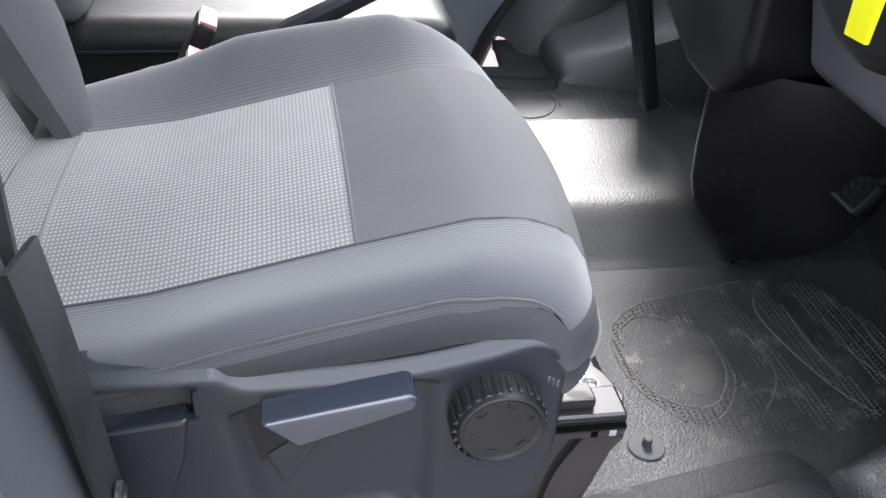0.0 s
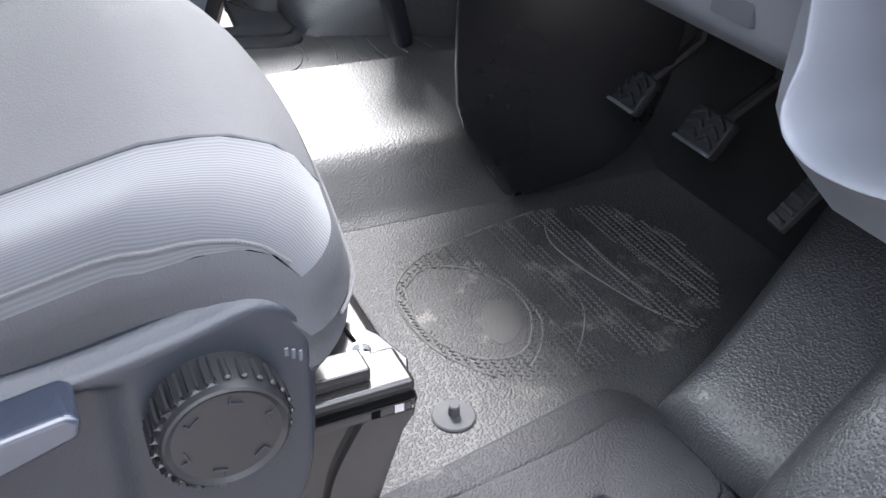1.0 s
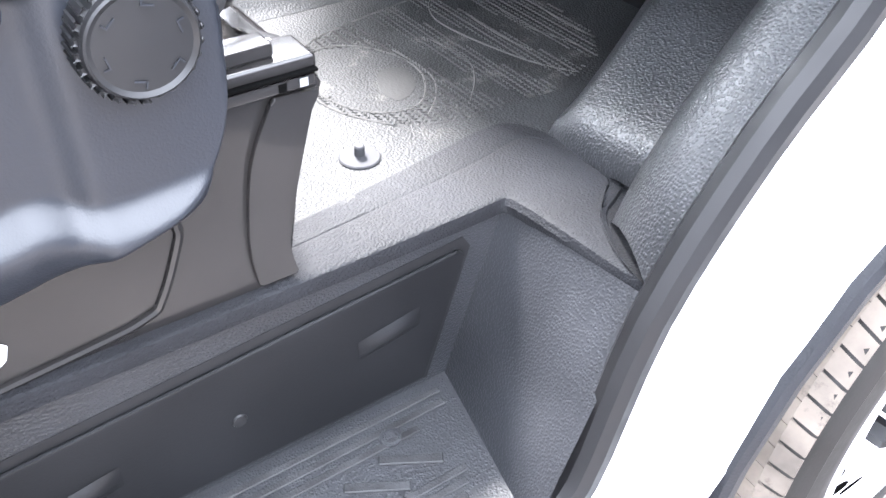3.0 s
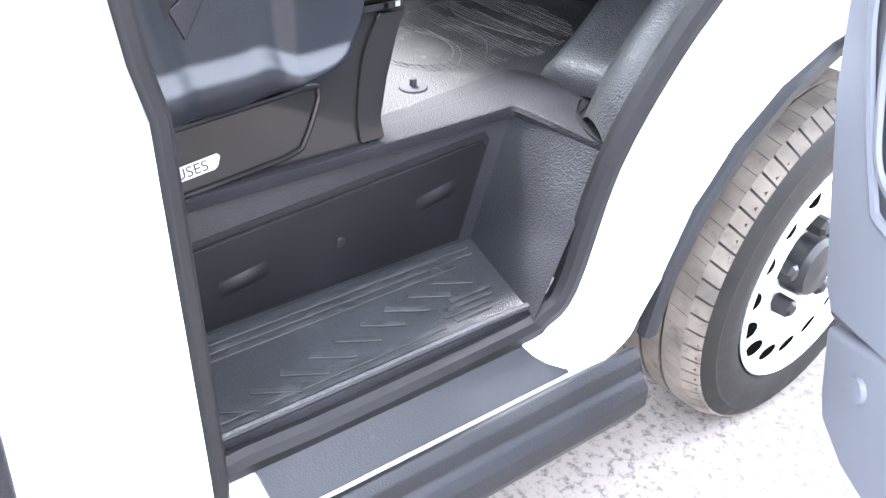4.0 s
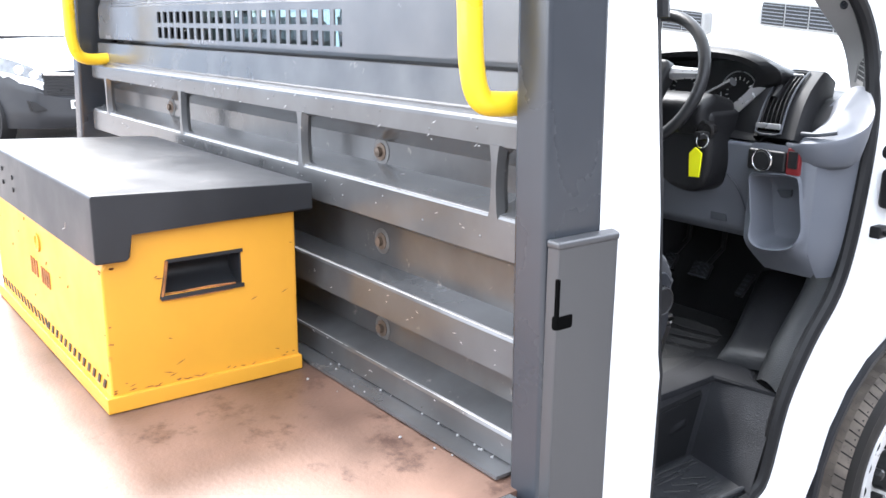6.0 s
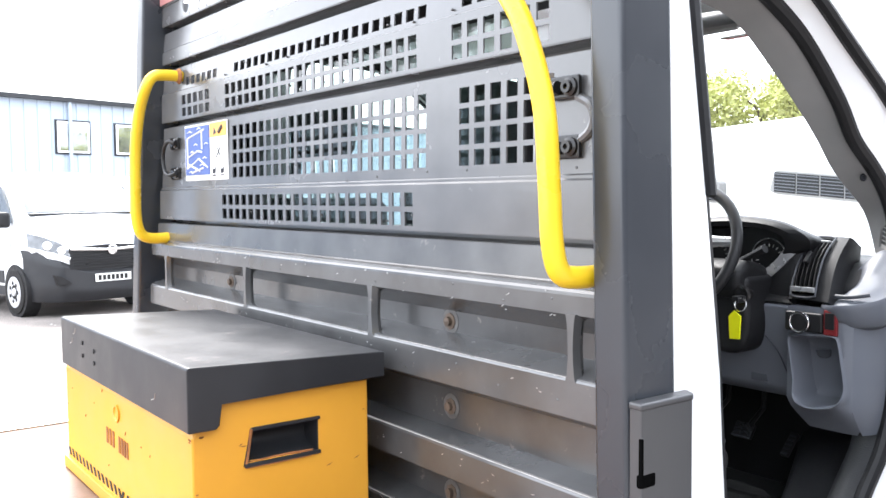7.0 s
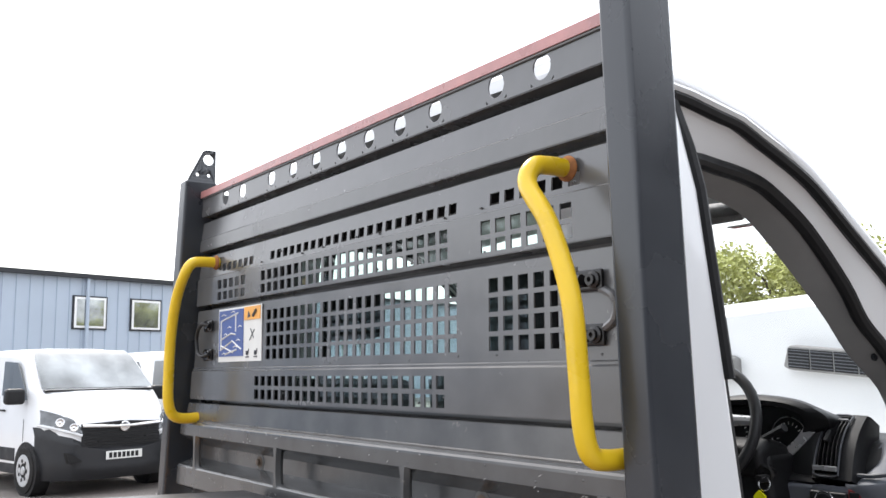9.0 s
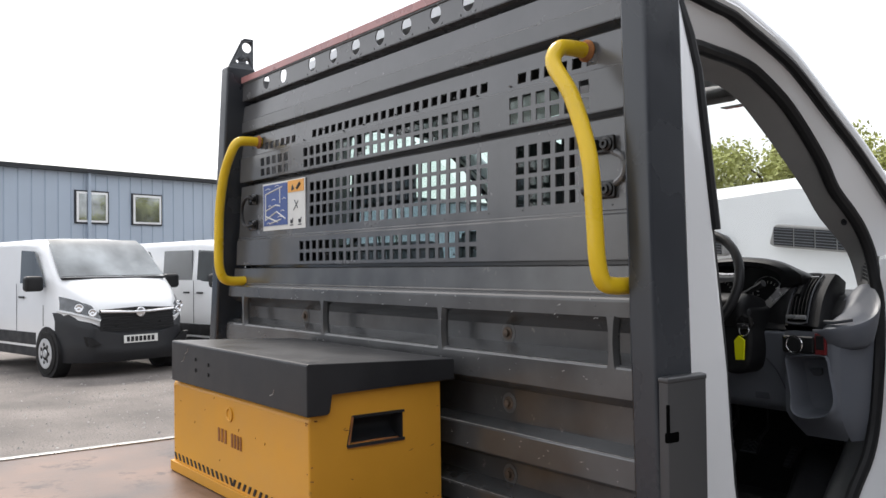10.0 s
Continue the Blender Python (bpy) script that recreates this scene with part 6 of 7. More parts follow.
# column and wheel
wheel_m = pose(0.42, 1.03, 1.44, 68, 0, 0)
part("steering_column", prism(B(), [(0.606, 1.37), (0.617, 1.235), (0.607, 1.175), (0.585, 1.145), (0.55, 1.134), (0.49, 1.143), (0.42, 1.18), (0.372, 1.225), (0.372, 1.37)], "y", 1.085, 1.30, 0.022, 4), DASH_BLACK, truck, "black steering column shroud")
part("column_cowl", prism(B(), [(1.055, 1.385), (1.12, 1.415), (1.22, 1.39), (1.22, 1.32), (1.09, 1.29), (1.06, 1.32)], "x", 0.345, 0.60, 0.025, 3), DASH_BLACK, truck, "black upper cowl of the steering column")
part("panel_seam", tube(B(), spline([(0.537, 1.1735, 1.215), (0.60, 1.1745, 1.197), (0.645, 1.179, 1.158), (0.667, 1.2, 1.092), (0.676, 1.222, 1.02)], 5), 0.0022, 6), POCKET, low, "seam of the fuse cover")
sw_root = part("steering_wheel", tube(B(), [wheel_m @ Vector((0.19 * math.cos(2 * math.pi * i / 40), 0.19 * math.sin(2 * math.pi * i / 40), 0)) for i in range(40)], 0.0165, 12, closed=True), BLACK, truck, "black steering wheel")
b = B()
prism(b, [(-0.085, 0.035), (-0.07, 0.06), (0.07, 0.06), (0.085, 0.035), (0.06, -0.06), (0.03, -0.075), (-0.03, -0.075), (-0.06, -0.06)], "z", -0.03, 0.02, 0.012, 3, m=wheel_m)
part("airbag_cover", b, BLACK, sw_root)
BADGE = material("badge_blue", (0.02, 0.05, 0.22), 0.25, vary=0.05)
b = B()
disc(b, (0, 0, 0), (0, 0, 1), [(0.026, 0.019), (0.026, 0.023), (0.0, 0.024)], 24)
for v in b.verts:
    v.co = wheel_m @ Vector((v.co.x, v.co.y * 0.45 + 0.03, v.co.z))
part("badge", b, BADGE, sw_root, "blue oval badge")
for x0, y0, x1, y1 in ((0.07, 0.03, 0.185, 0.03), (-0.07, 0.03, -0.185, 0.03), (0.03, -0.06, 0.05, -0.18), (-0.03, -0.06, -0.05, -0.18)):
    b = B()
    tube(b, [wheel_m @ Vector((lerp(x0, x1, t), lerp(y0, y1, t), -0.012 + 0.01 * t)) for t in (0, 0.5, 1)], [0.02, 0.015, 0.013], 8)
    part("spoke", b, SILVER if y0 > 0 else BLACK, sw_root)
part("stalk", tube(B(), [(0.53, 1.14, 1.395), (0.60, 1.125, 1.425), (0.645, 1.12, 1.446)], [0.008, 0.010, 0.013], 8), BLACK, truck, "column stalk")
part("ignition", disc(B(), (0.60, 1.075, 1.315), (0.35, -1, 0), [(0.028, -0.03), (0.028, 0.004), (0.02, 0.006), (0.019, -0.004), (0.0, -0.004)], 24), GLOSS_BLACK, truck, "ignition lock")
keys = root("key_ring", (0.615, 1.022, 1.30), "ignition key on a ring with a yellow plastic tag", "keys")
part("ring", tube(B(), [(0.63 + 0.018 * math.cos(a), 1.03 + 0.004 * math.sin(a), 1.293 + 0.018 * math.sin(a)) for a in [2 * math.pi * i / 20 for i in range(20)]], 0.0022, 6, closed=True), CHROME, keys)
TAG = material("bright_yellow_tag", (0.80, 0.80, 0.0), 0.45, vary=0.05, scale=30)
part("tag", prism(B(), [(0.608, 1.268), (0.616, 1.276), (0.626, 1.268), (0.638, 1.262), (0.634, 1.197), (0.602, 1.195), (0.598, 1.258)], "y", 1.019, 1.024, 0.0012), TAG, keys, "yellow plastic tag")
part("key", bx(B(), 0.60, 0.622, 1.03, 1.07, 1.295, 1.315, 0.004), BLACK, keys)
# centre console wedge
b = B()
rings = []
for z, xl, xt, yt, xr, yr in ((1.0, 0.155, 0.195, 1.13, 0.33, 1.38), (0.93, 0.14, 0.185, 1.135, 0.325, 1.385), (0.86, 0.12, 0.175, 1.142, 0.315, 1.385), (0.80, 0.114, 0.17, 1.15, 0.30, 1.38), (0.755, 0.127, 0.170, 1.166, 0.29, 1.36), (0.72, 0.146, 0.175, 1.186, 0.272, 1.335), (0.695, 0.160, 0.180, 1.203, 0.25, 1.308), (0.675, 0.172, 0.184, 1.216, 0.225, 1.272), (0.652, 0.182, 0.187, 1.228, 0.197, 1.242)):
    nose = [Vector((xl, yt + 0.05, z)), Vector((lerp(xl, xt, 0.45), yt + 0.018, z)), Vector((xt - 0.006, yt + 0.002, z)), Vector((xt + 0.006, yt + 0.003, z)), Vector((lerp(xt, xr, 0.4), lerp(yt, yr, 0.28), z)), Vector((lerp(xt, xr, 0.8), lerp(yt, yr, 0.65), z)), Vector((xr, yr, z))]
    rings.append(nose + [Vector((xl, yr + 0.02, z))])
part("console_wedge", loft(b, rings), CONSOLE_BLACK, truck, "black tapering centre console foot", 60)
b = B()
prism(b, [(-0.16, 1.24), (0.26, 1.26), (0.27, 1.02), (0.20, 0.95), (0.10, 0.96), (-0.10, 1.05)], "y", 1.13, 1.42, 0.02, 3)
part("centre_console", b, DASH_BLACK, truck, "black centre dashboard stack")
part("centre_leg", prism(B(), [(1.15, 1.0), (1.19, 1.02), (1.27, 0.73), (1.24, 0.72)], "x", -0.27, -0.225, 0.010, 3), TRIM, truck, "grey console support leg")
# pedals
for x, y, z in ((0.305, 1.335, 0.851), (0.41, 1.376, 0.832)):
    pd = part("pedal", bx(B(), -0.035, 0.035, -0.008, 0.008, -0.026, 0.026, 0.005, pose(x, y, z, -35)), BLACK, truck, "rubber pedal pad")
    part("arm", tube(B(), [(x, y + 0.012, z), (x + 0.01, y + 0.09, z + 0.06), (x + 0.01, y + 0.11, z + 0.22)], 0.009, 8), BLACK, pd)
    for k in range(3):
        pm = pose(x, y, z, -35)
        part("rib", tube(B(), [pm @ Vector((p.x, -0.009, p.y)) for p in spline([(-0.03, -0.016 + k * 0.014, 0), (-0.012, -0.006 + k * 0.014, 0), (0.0, -0.014 + k * 0.014, 0), (0.012, -0.006 + k * 0.014, 0), (0.03, -0.016 + k * 0.014, 0)], 3)], 0.0028, 6), TRIM, pd)
    part("lip", bx(B(), -0.034, 0.034, -0.0115, -0.007, -0.027, -0.022, 0.001, pm), POCKET, pd, "paler lower edge of the pad")
pd = part("pedal", bx(B(), -0.015, 0.015, -0.006, 0.006, -0.042, 0.042, 0.004, pose(0.568, 1.385, 0.818, -40, 0, -8)), BLACK, truck, "rubber accelerator pedal")
for k in range(5):
    part("rib", bx(B(), -0.012, 0.012, -0.0085, -0.006, -0.036 + k * 0.0155, -0.030 + k * 0.0155, 0.001, pose(0.568, 1.385, 0.818, -40, 0, -8)), TRIM, pd)

vent_m = pose(0.860, 1.383, 1.489, -12, 0, 232)
gv = part("pillar_vent", bx(B(), -0.02, 0.004, -0.027, 0.027, -0.045, 0.045, 0.004, vent_m), LINING, truck, "small slatted demister vent")
for k in range(6):
    for y in (-0.022, 0.002):
        part("opening", bx(B(), 0.0035, 0.0052, y, y + 0.02, -0.037 + k * 0.0125, -0.028 + k * 0.0125, 0, vent_m), SEAL, gv)
part("pillar_plug", disc(B(), (0.848, 1.262, 1.643), (1, -0.3, 0), [(0.011, 0), (0.011, 0.004), (0.007, 0.005), (0.005, 0.003), (0, 0.003)], 16), TRIM, truck, "round trim plug")

# ---- front wing, wheel, door ----
b = B()
rings = []
for i in range(15):
    a = math.pi * (0.97 - 1.0 * i / 14)
    y, z = 1.555 + 0.465 * math.cos(a), 0.335 + 0.465 * math.sin(a)
    rings.append([Vector((x, y + d * math.cos(a), z + d * math.sin(a))) for x, d in ((1.004, 0.014), (1.020, 0.014), (1.026, 0.008), (1.024, -0.010), (1.010, -0.016), (0.99, -0.012), (0.80, 0.03))])
part("arch_lip", loft(B(), rings, closed=False), BLACK_GRAIN, truck, "dark plastic wheel arch liner")
b = B()
rings = []
for i in range(15):
    a = math.pi * (0.62 - 0.62 * i / 14)
    y, z = 1.555 + 0.475 * math.cos(a), 0.335 + 0.475 * math.sin(a)
    ty = lerp(1.53, 2.45, i / 14)
    tz = along([(1.53, 1.48), (1.98, 1.26), (2.3, 1.1), (2.45, 0.8)], ty)
    rings.append([Vector((lerp(1.04, 1.03 - 0.1 * (i / 14), t), lerp(y, ty, t), lerp(z, tz, t))) for t in (0, 0.3, 0.7, 1)])
part("front_wing", loft(B(), rings, closed=False), WHITE, truck, "white front wing")
b = B()
surf(b, lambda u, v: Vector((XC + lerp(-0.9, 0.9, u), lerp(1.94, 2.5, v), lerp(1.24, 0.95, v) + 0.06 * (1 - (2 * u - 1) ** 2))), 8, 6)
part("bonnet", b, WHITE, truck, "white bonnet")

HUB, STEER = Vector((0.96, 1.55, 0.32)), radians(4)
AXLE, FWD = Vector((math.cos(STEER), math.sin(STEER), 0)), Vector((-math.sin(STEER), math.cos(STEER), 0))


def on_wheel(a, r, t):
    """A point a along the axle, at radius r and angle t."""
    return HUB + AXLE * a + FWD * r * math.cos(t) + Vector((0, 0, r * math.sin(t)))


wheel = part("wheel", disc(B(), HUB, AXLE, [(0.31, -0.165), (0.329, -0.15), (0.333, -0.12), (0.333, 0.02), (0.327, 0.036), (0.315, 0.047), (0.298, 0.055), (0.29, 0.054), (0.27, 0.058), (0.24, 0.056), (0.226, 0.047), (0.215, 0.03), (0.215, -0.15)], 72), TYRE, truck, "dusty black front tyre")
b = B()
for i in range(66):
    for x0, x1, r0, r1 in ((-0.155, -0.124, 0.337, 0.338), (-0.117, -0.08, 0.338, 0.338), (-0.073, -0.036, 0.338, 0.338), (-0.029, 0.012, 0.338, 0.3375), (0.0121, 0.041, 0.3375, 0.325)):
        gap = 0.86 if x0 > 0.01 or x0 < -0.15 else 0.965
        a0, a1 = 2 * math.pi * i / 66, 2 * math.pi * (i + gap) / 66
        v = [on_wheel(x, r, a) for x, a, r in ((x0, a0, r0), (x1, a0 + 0.025, r1), (x1, a1 + 0.025, r1), (x0, a1, r0), (x0, a0, 0.315), (x1, a0 + 0.025, 0.312), (x1, a1 + 0.025, 0.312), (x0, a1, 0.315))]
        v = [b.verts.new(p) for p in v]
        for f in ((0, 1, 2, 3), (0, 1, 5, 4), (1, 2, 6, 5), (2, 3, 7, 6), (3, 0, 4, 7)):
            b.faces.new([v[k] for k in f])
tagged(part("tread", b, TREAD, wheel, "dusty tyre tread with cross grooves"), kind="stuff")
b = B()
disc(b, HUB, AXLE, [(0.222, 0.045), (0.226, 0.052), (0.22, 0.058), (0.212, 0.052), (0.209, 0.034), (0.204, 0.032), (0.162, 0.0425), (0.150, 0.046), (0.128, 0.040), (0.112, 0.018), (0.085, 0.012), (0.0, 0.012)], 64, caps=False)
part("rim", b, RIM, wheel, "silver steel wheel")
for i in range(16):
    part("rim_hole", disc(B(), on_wheel(0.0353, 0.184, 2 * math.pi * i / 16), AXLE + 0.24 * (on_wheel(0, 1, 2 * math.pi * i / 16) - HUB), [(0.0205, 0), (0.0205, 0.003), (0.0, 0.0031)], 16), HOLLOW, wheel)
part("hub", disc(B(), HUB, AXLE, [(0.06, 0.0), (0.06, 0.045), (0.052, 0.056), (0.0, 0.06)], 28), BLACK, wheel, "black hub cap")
for i in range(5):
    part("wheel_nut", disc(B(), on_wheel(0.012, 0.088, 2 * math.pi * (i + 0.3) / 5), AXLE, [(0.019, 0), (0.019, 0.034), (0.012, 0.04), (0.0, 0.041)], 6), BLACK, wheel, "black nut cover")
part("axle", tube(B(), [on_wheel(-0.02, 0, 0), on_wheel(-0.5, 0, 0)], 0.05, 10), BLACK, wheel)

# open door, hinged at the front
door_m = pose(1.029, 1.307, 0, 0, 0, -30)
front_edge = [(0.062, 1.236), (0.066, 1.16), (0.047, 1.09), (0.036, 0.98), (0.043, 0.91), (0.09, 0.775), (0.142, 0.66), (0.20, 0.535)]
b = B()
prism(b, [(u - 0.012, z) for u, z in front_edge] + [(0.205, 0.49), (0.238, 0.40), (0.262, 0.355), (0.34, 0.325), (0.95, 0.32), (0.98, 1.24)], "y", 0.05, 0.10, 0.01, 3, m=door_m)
door = part("driver_door", b, WHITE, truck, "white driver door standing open")
b = B()
prism(b, front_edge + [(0.217, 0.494), (0.42, 0.565), (0.95, 0.60), (0.97, 1.236)], "y", 0.0, 0.05, 0.016, 3, m=door_m)
card = part("door_card", b, DASH_GREY, door, "light grey door card")
b = B()
prism(b, [(0.219, 0.487), (0.25, 0.40), (0.272, 0.362), (0.34, 0.338), (0.94, 0.33), (0.94, 0.592), (0.42, 0.557)], "y", 0.002, 0.05, 0.012, 3, m=door_m)
part("card_lower", b, DASH_GREY, door, "light grey lower door card")
part("card_screw", disc(B(), door_m @ Vector((0.327, 0.003, 0.463)), door_m.to_3x3() @ Vector((0, -1, 0)), [(0.019, 0), (0.017, 0.008), (0.0, 0.009)], 16), DASH_GREY, door, "round screw cover")
b = B()
tube(b, [door_m @ Vector(p) for p in spline([(0.084, 0.0, 1.232), (0.084, -0.002, 1.19), (0.092, -0.002, 1.178), (0.19, -0.002, 1.182), (0.30, 0.0, 1.186)], 5)], 0.0035, 6)
part("card_notch", b, DASH_GREY, card, "moulded line of the window ledge")
lip = spline([(0.40, 0, 1.03), (0.24, 0, 0.995), (0.16, 0, 0.965), (0.122, 0, 0.925), (0.126, 0, 0.88), (0.18, 0, 0.78), (0.235, 0, 0.70), (0.27, 0, 0.675), (0.40, 0, 0.68)], 6)
part("card_moulding", tube(B(), [door_m @ p for p in lip], 0.009, 8), DASH_GREY, card, "rounded moulding round the door pocket")
b = B()
prism(b, [(p.x + 0.002, p.z) for p in lip] + [(0.85, 0.69), (0.85, 1.05)], "y", -0.0015, 0.0005, m=door_m)
part("card_recess", b, TRIM, card, "darker recessed panel")
part("pocket_crease", tube(B(), [door_m @ Vector(p) for p in spline([(0.165, -0.003, 0.90), (0.195, -0.003, 0.80), (0.25, -0.003, 0.72), (0.40, -0.003, 0.70)], 6)], 0.006, 6), DASH_GREY, card)
part("window_frame", tube(B(), [door_m @ Vector(p) for p in spline([(0.06, 0.08, 1.24), (0.12, 0.08, 1.50), (0.45, 0.08, 1.95), (0.85, 0.08, 2.1), (0.95, 0.08, 1.9), (0.97, 0.08, 1.24)], 5)], 0.02, 8), BLACK, door)


# ---- background ----
def van(name, at, turn, label, crew=False):
    """A parked panel van, nose along +x of its own frame before turning."""
    r = root(name, at, label, "van", "parked vans")
    m = Matrix.Translation(at) @ pose(0, 0, 0, 0, 0, turn)

    def P(nm, bm, mat, lab="", par=None, angle=32):
        for v in bm.verts:
            v.co = m @ v.co
        return part(nm, bm, mat, par or r, lab, angle)
    rings = []
    for x, top, w, wt in ((-4.1, 1.88, 0.93, 0.80), (-4.04, 1.96, 0.955, 0.83), (-1.7, 1.97, 0.955, 0.83), (-1.35, 1.94, 0.955, 0.80), (-1.15, 1.83, 0.955, 0.79), (-0.9, 1.60, 0.955, 0.82), (-0.64, 1.37, 0.945, 0.83), (-0.40, 1.26, 0.885, 0.76), (-0.18, 1.13, 0.78, 0.66), (-0.04, 1.02, 0.66, 0.55), (0.03, 0.93, 0.5, 0.42), (0.04, 0.70, 0.45, 0.40)):
        half = [(w - 0.04, 0.28), (w, 0.40), (w, min(0.9, top - 0.1)), (lerp(w, wt, 0.25), lerp(min(0.9, top - 0.1), top, 0.4)), (lerp(w, wt, 0.6), top - 0.11 * min(1, top - 0.6)), (wt, top - 0.035), (wt - 0.12, top), (wt * 0.4, top + 0.02)]
        rings.append([Vector((x, y, z)) for y, z in half] + [Vector((x, -y, z)) for y, z in half[::-1]])
    P("body", loft(B(), rings), WHITE, "white painted body", None, 40)
    P("windscreen", loft(B(), [[Vector((x + 0.014 - 0.03 * abs(t) ** 3, t * w, z + 0.014)) for t in (-1, -0.7, -0.3, 0, 0.3, 0.7, 1)] for x, z, w in ((-1.32, 1.945, 0.70), (-1.15, 1.85, 0.74), (-0.9, 1.62, 0.78), (-0.66, 1.40, 0.82))], closed=False), SCREEN_GLASS, "sky-reflecting windscreen")
    P("scuttle", bx(B(), -0.70, -0.60, -0.80, 0.80, 1.36, 1.395, 0.01), BLACK, "black scuttle under the windscreen")

    def nose(y):
        return 0.085 - 0.10 * (abs(y) / 0.66) ** 2.5 if abs(y) < 0.66 else -0.015 - 1.3 * (abs(y) - 0.66) - 9 * max(0, abs(y) - 0.80) ** 2
    for s in (1, -1):
        P("side_window", prism(B(), [(-1.78, 1.30), (-0.92, 1.26), (-1.0, 1.42), (-1.28, 1.78), (-1.72, 1.80)], "y", s * 0.905, s * 0.925), VAN_GLASS, "dark door window")
        P("mirror", bx(B(), -1.02, -0.86, s * 1.08 - 0.13, s * 1.08 + 0.13, 1.20, 1.42, 0.05, None, 3), BLACK, "black door mirror")
        b = B()
        surf(b, lambda u, v: Vector((nose(lerp(0.56, 0.92, u)) + 0.02 - 0.09 * v * v, s * lerp(0.56, 0.92, u) - s * 0.03 * u * v, lerp(lerp(0.80, 0.93, u), lerp(0.94, 1.13, u ** 0.8), v))), 10, 6)
        P("headlamp", b, LAMP_GLASS, "clear headlamp")
        for y, z, q in ((0.66, 0.90, 0.055), (0.78, 0.965, 0.06)):
            P("lamp_bowl", disc(B(), (nose(y) + 0.012, s * y, z), (1, s * 0.3, 0.15), [(q, 0), (q, 0.016), (q * 0.85, 0.02), (q * 0.4, 0.006), (0, 0.012)], 18), CHROME, "bright lamp bowl")
        P("lamp_surround", tube(B(), [(nose(lerp(0.56, 0.93, k / 8)) + 0.016, s * lerp(0.56, 0.93, k / 8), 0.79 + 0.14 * k / 8) for k in range(9)], 0.02, 6), LAMP_STRIP, "pale running light strip")
        P("rub_strip", bx(B(), -3.0, -1.15, s * 0.955 - 0.01, s * 0.955 + 0.01, 0.42, 0.60, 0.008), DARK_BUMPER, "dark side rub strip")
        P("door_handle", bx(B(), -1.72, -1.55, s * 0.965 - 0.012, s * 0.965 + 0.012, 1.09, 1.12, 0.008), BLACK)
        P("door_seam", bx(B(), -1.835, -1.825, s * 0.957 - 0.002, s * 0.957 + 0.002, 0.45, 1.30), SEAL)
        P("door_seam", bx(B(), -0.905, -0.895, s * 0.957 - 0.002, s * 0.957 + 0.002, 0.70, 1.0), SEAL)
        P("sill_skirt", bx(B(), -3.0, -1.15, s * 0.94 - 0.01, s * 0.94 + 0.01, 0.25, 0.41, 0.008), DARK_BUMPER)
        if crew:
            P("rear_window", prism(B(), [(-2.85, 1.28), (-1.92, 1.29), (-1.92, 1.80), (-2.78, 1.80)], "y", s * 0.905, s * 0.925, 0.004), VAN_GLASS, "dark sliding door window")
            P("door_handle", bx(B(), -2.12, -1.95, s * 0.965 - 0.012, s * 0.965 + 0.012, 1.09, 1.12, 0.008), BLACK)
        for x in (-0.78, -3.4):
            P("wheel_arch", disc(B(), (x, s * 0.955, 0.33), (0, s, 0), [(0.37, -0.2), (0.37, 0.004), (0.345, 0.006), (0.0, 0.003)], 28), SEAL, "dark wheel arch")
            w = P("wheel", disc(B(), (x, s * 0.85, 0.32), (0, s, 0), [(0.3, -0.1), (0.32, -0.08), (0.32, 0.08), (0.3, 0.125), (0.22, 0.13)], 28), TYRE, "black tyre")
            P("wheel_trim", disc(B(), (x, s * 0.85, 0.32), (0, s, 0), [(0.215, 0.11), (0.215, 0.135), (0.19, 0.142), (0.06, 0.125), (0.05, 0.145), (0.0, 0.15)], 20), RIM, "silver wheel trim", w)
            for k in range(7):
                a = 2 * math.pi * k / 7
                P("trim_slot", disc(B(), (x + 0.13 * math.cos(a), s * 0.984, 0.32 + 0.13 * math.sin(a)), (0, s, 0), [(0.028, 0), (0.028, 0.004), (0, 0.005)], 8), SEAL, "", w)
    b = B()
    surf(b, lambda u, v: Vector((nose(lerp(-0.945, 0.945, u)) + along([(0, -0.05), (0.12, 0.0), (0.3, 0.035), (0.5, 0.03), (0.85, 0.025), (1, -0.05)], v), lerp(-0.945, 0.945, u), lerp(0.2, lerp(0.66, 0.90, min(1, max(0, abs(2 * u - 1) - 0.25) * 1.5) ** 1.5), v))), 40, 12)
    P("bumper", b, DARK_BUMPER, "dark grey plastic bumper")
    for s in (1, -1):
        P("fog_recess", prism(B(), [(s * 0.56, 0.46), (s * 0.74, 0.44), (s * 0.78, 0.58), (s * 0.70, 0.56)], "x", -0.02, 0.075 if s else 0), SEAL, "dark fog lamp recess")
    gr = P("grille", surf(B(), lambda u, v: Vector((nose(lerp(-0.57, 0.57, u)) + lerp(0.03, -0.005, v), lerp(-0.57, 0.57, u), lerp(0.64, 0.97 - 0.03 * abs(2 * u - 1), v))), 20, 4), SEAL, "black slatted grille")
    for k in range(6):
        P("slat", tube(B(), [(nose(0.53 * t) + 0.035 - 0.005 * k, 0.53 * t, 0.67 + k * 0.036) for t in (-1, -0.6, -0.2, 0.2, 0.6, 1)], 0.008, 6), BLACK, "", gr)
    P("chrome_bar", tube(B(), [(nose(0.56 * t) + 0.02, 0.56 * t, 0.915 - 0.02 * (1 - abs(t))) for t in (-1, -0.6, -0.2, 0.2, 0.6, 1)], 0.022, 8), CHROME, "bright grille bar", gr)
    P("badge", disc(B(), (0.10, 0, 0.895), (1, 0, 0), [(0.07, 0), (0.07, 0.018), (0.055, 0.022), (0.05, 0.014), (0.0, 0.018)], 20), CHROME, "round silver badge", gr)
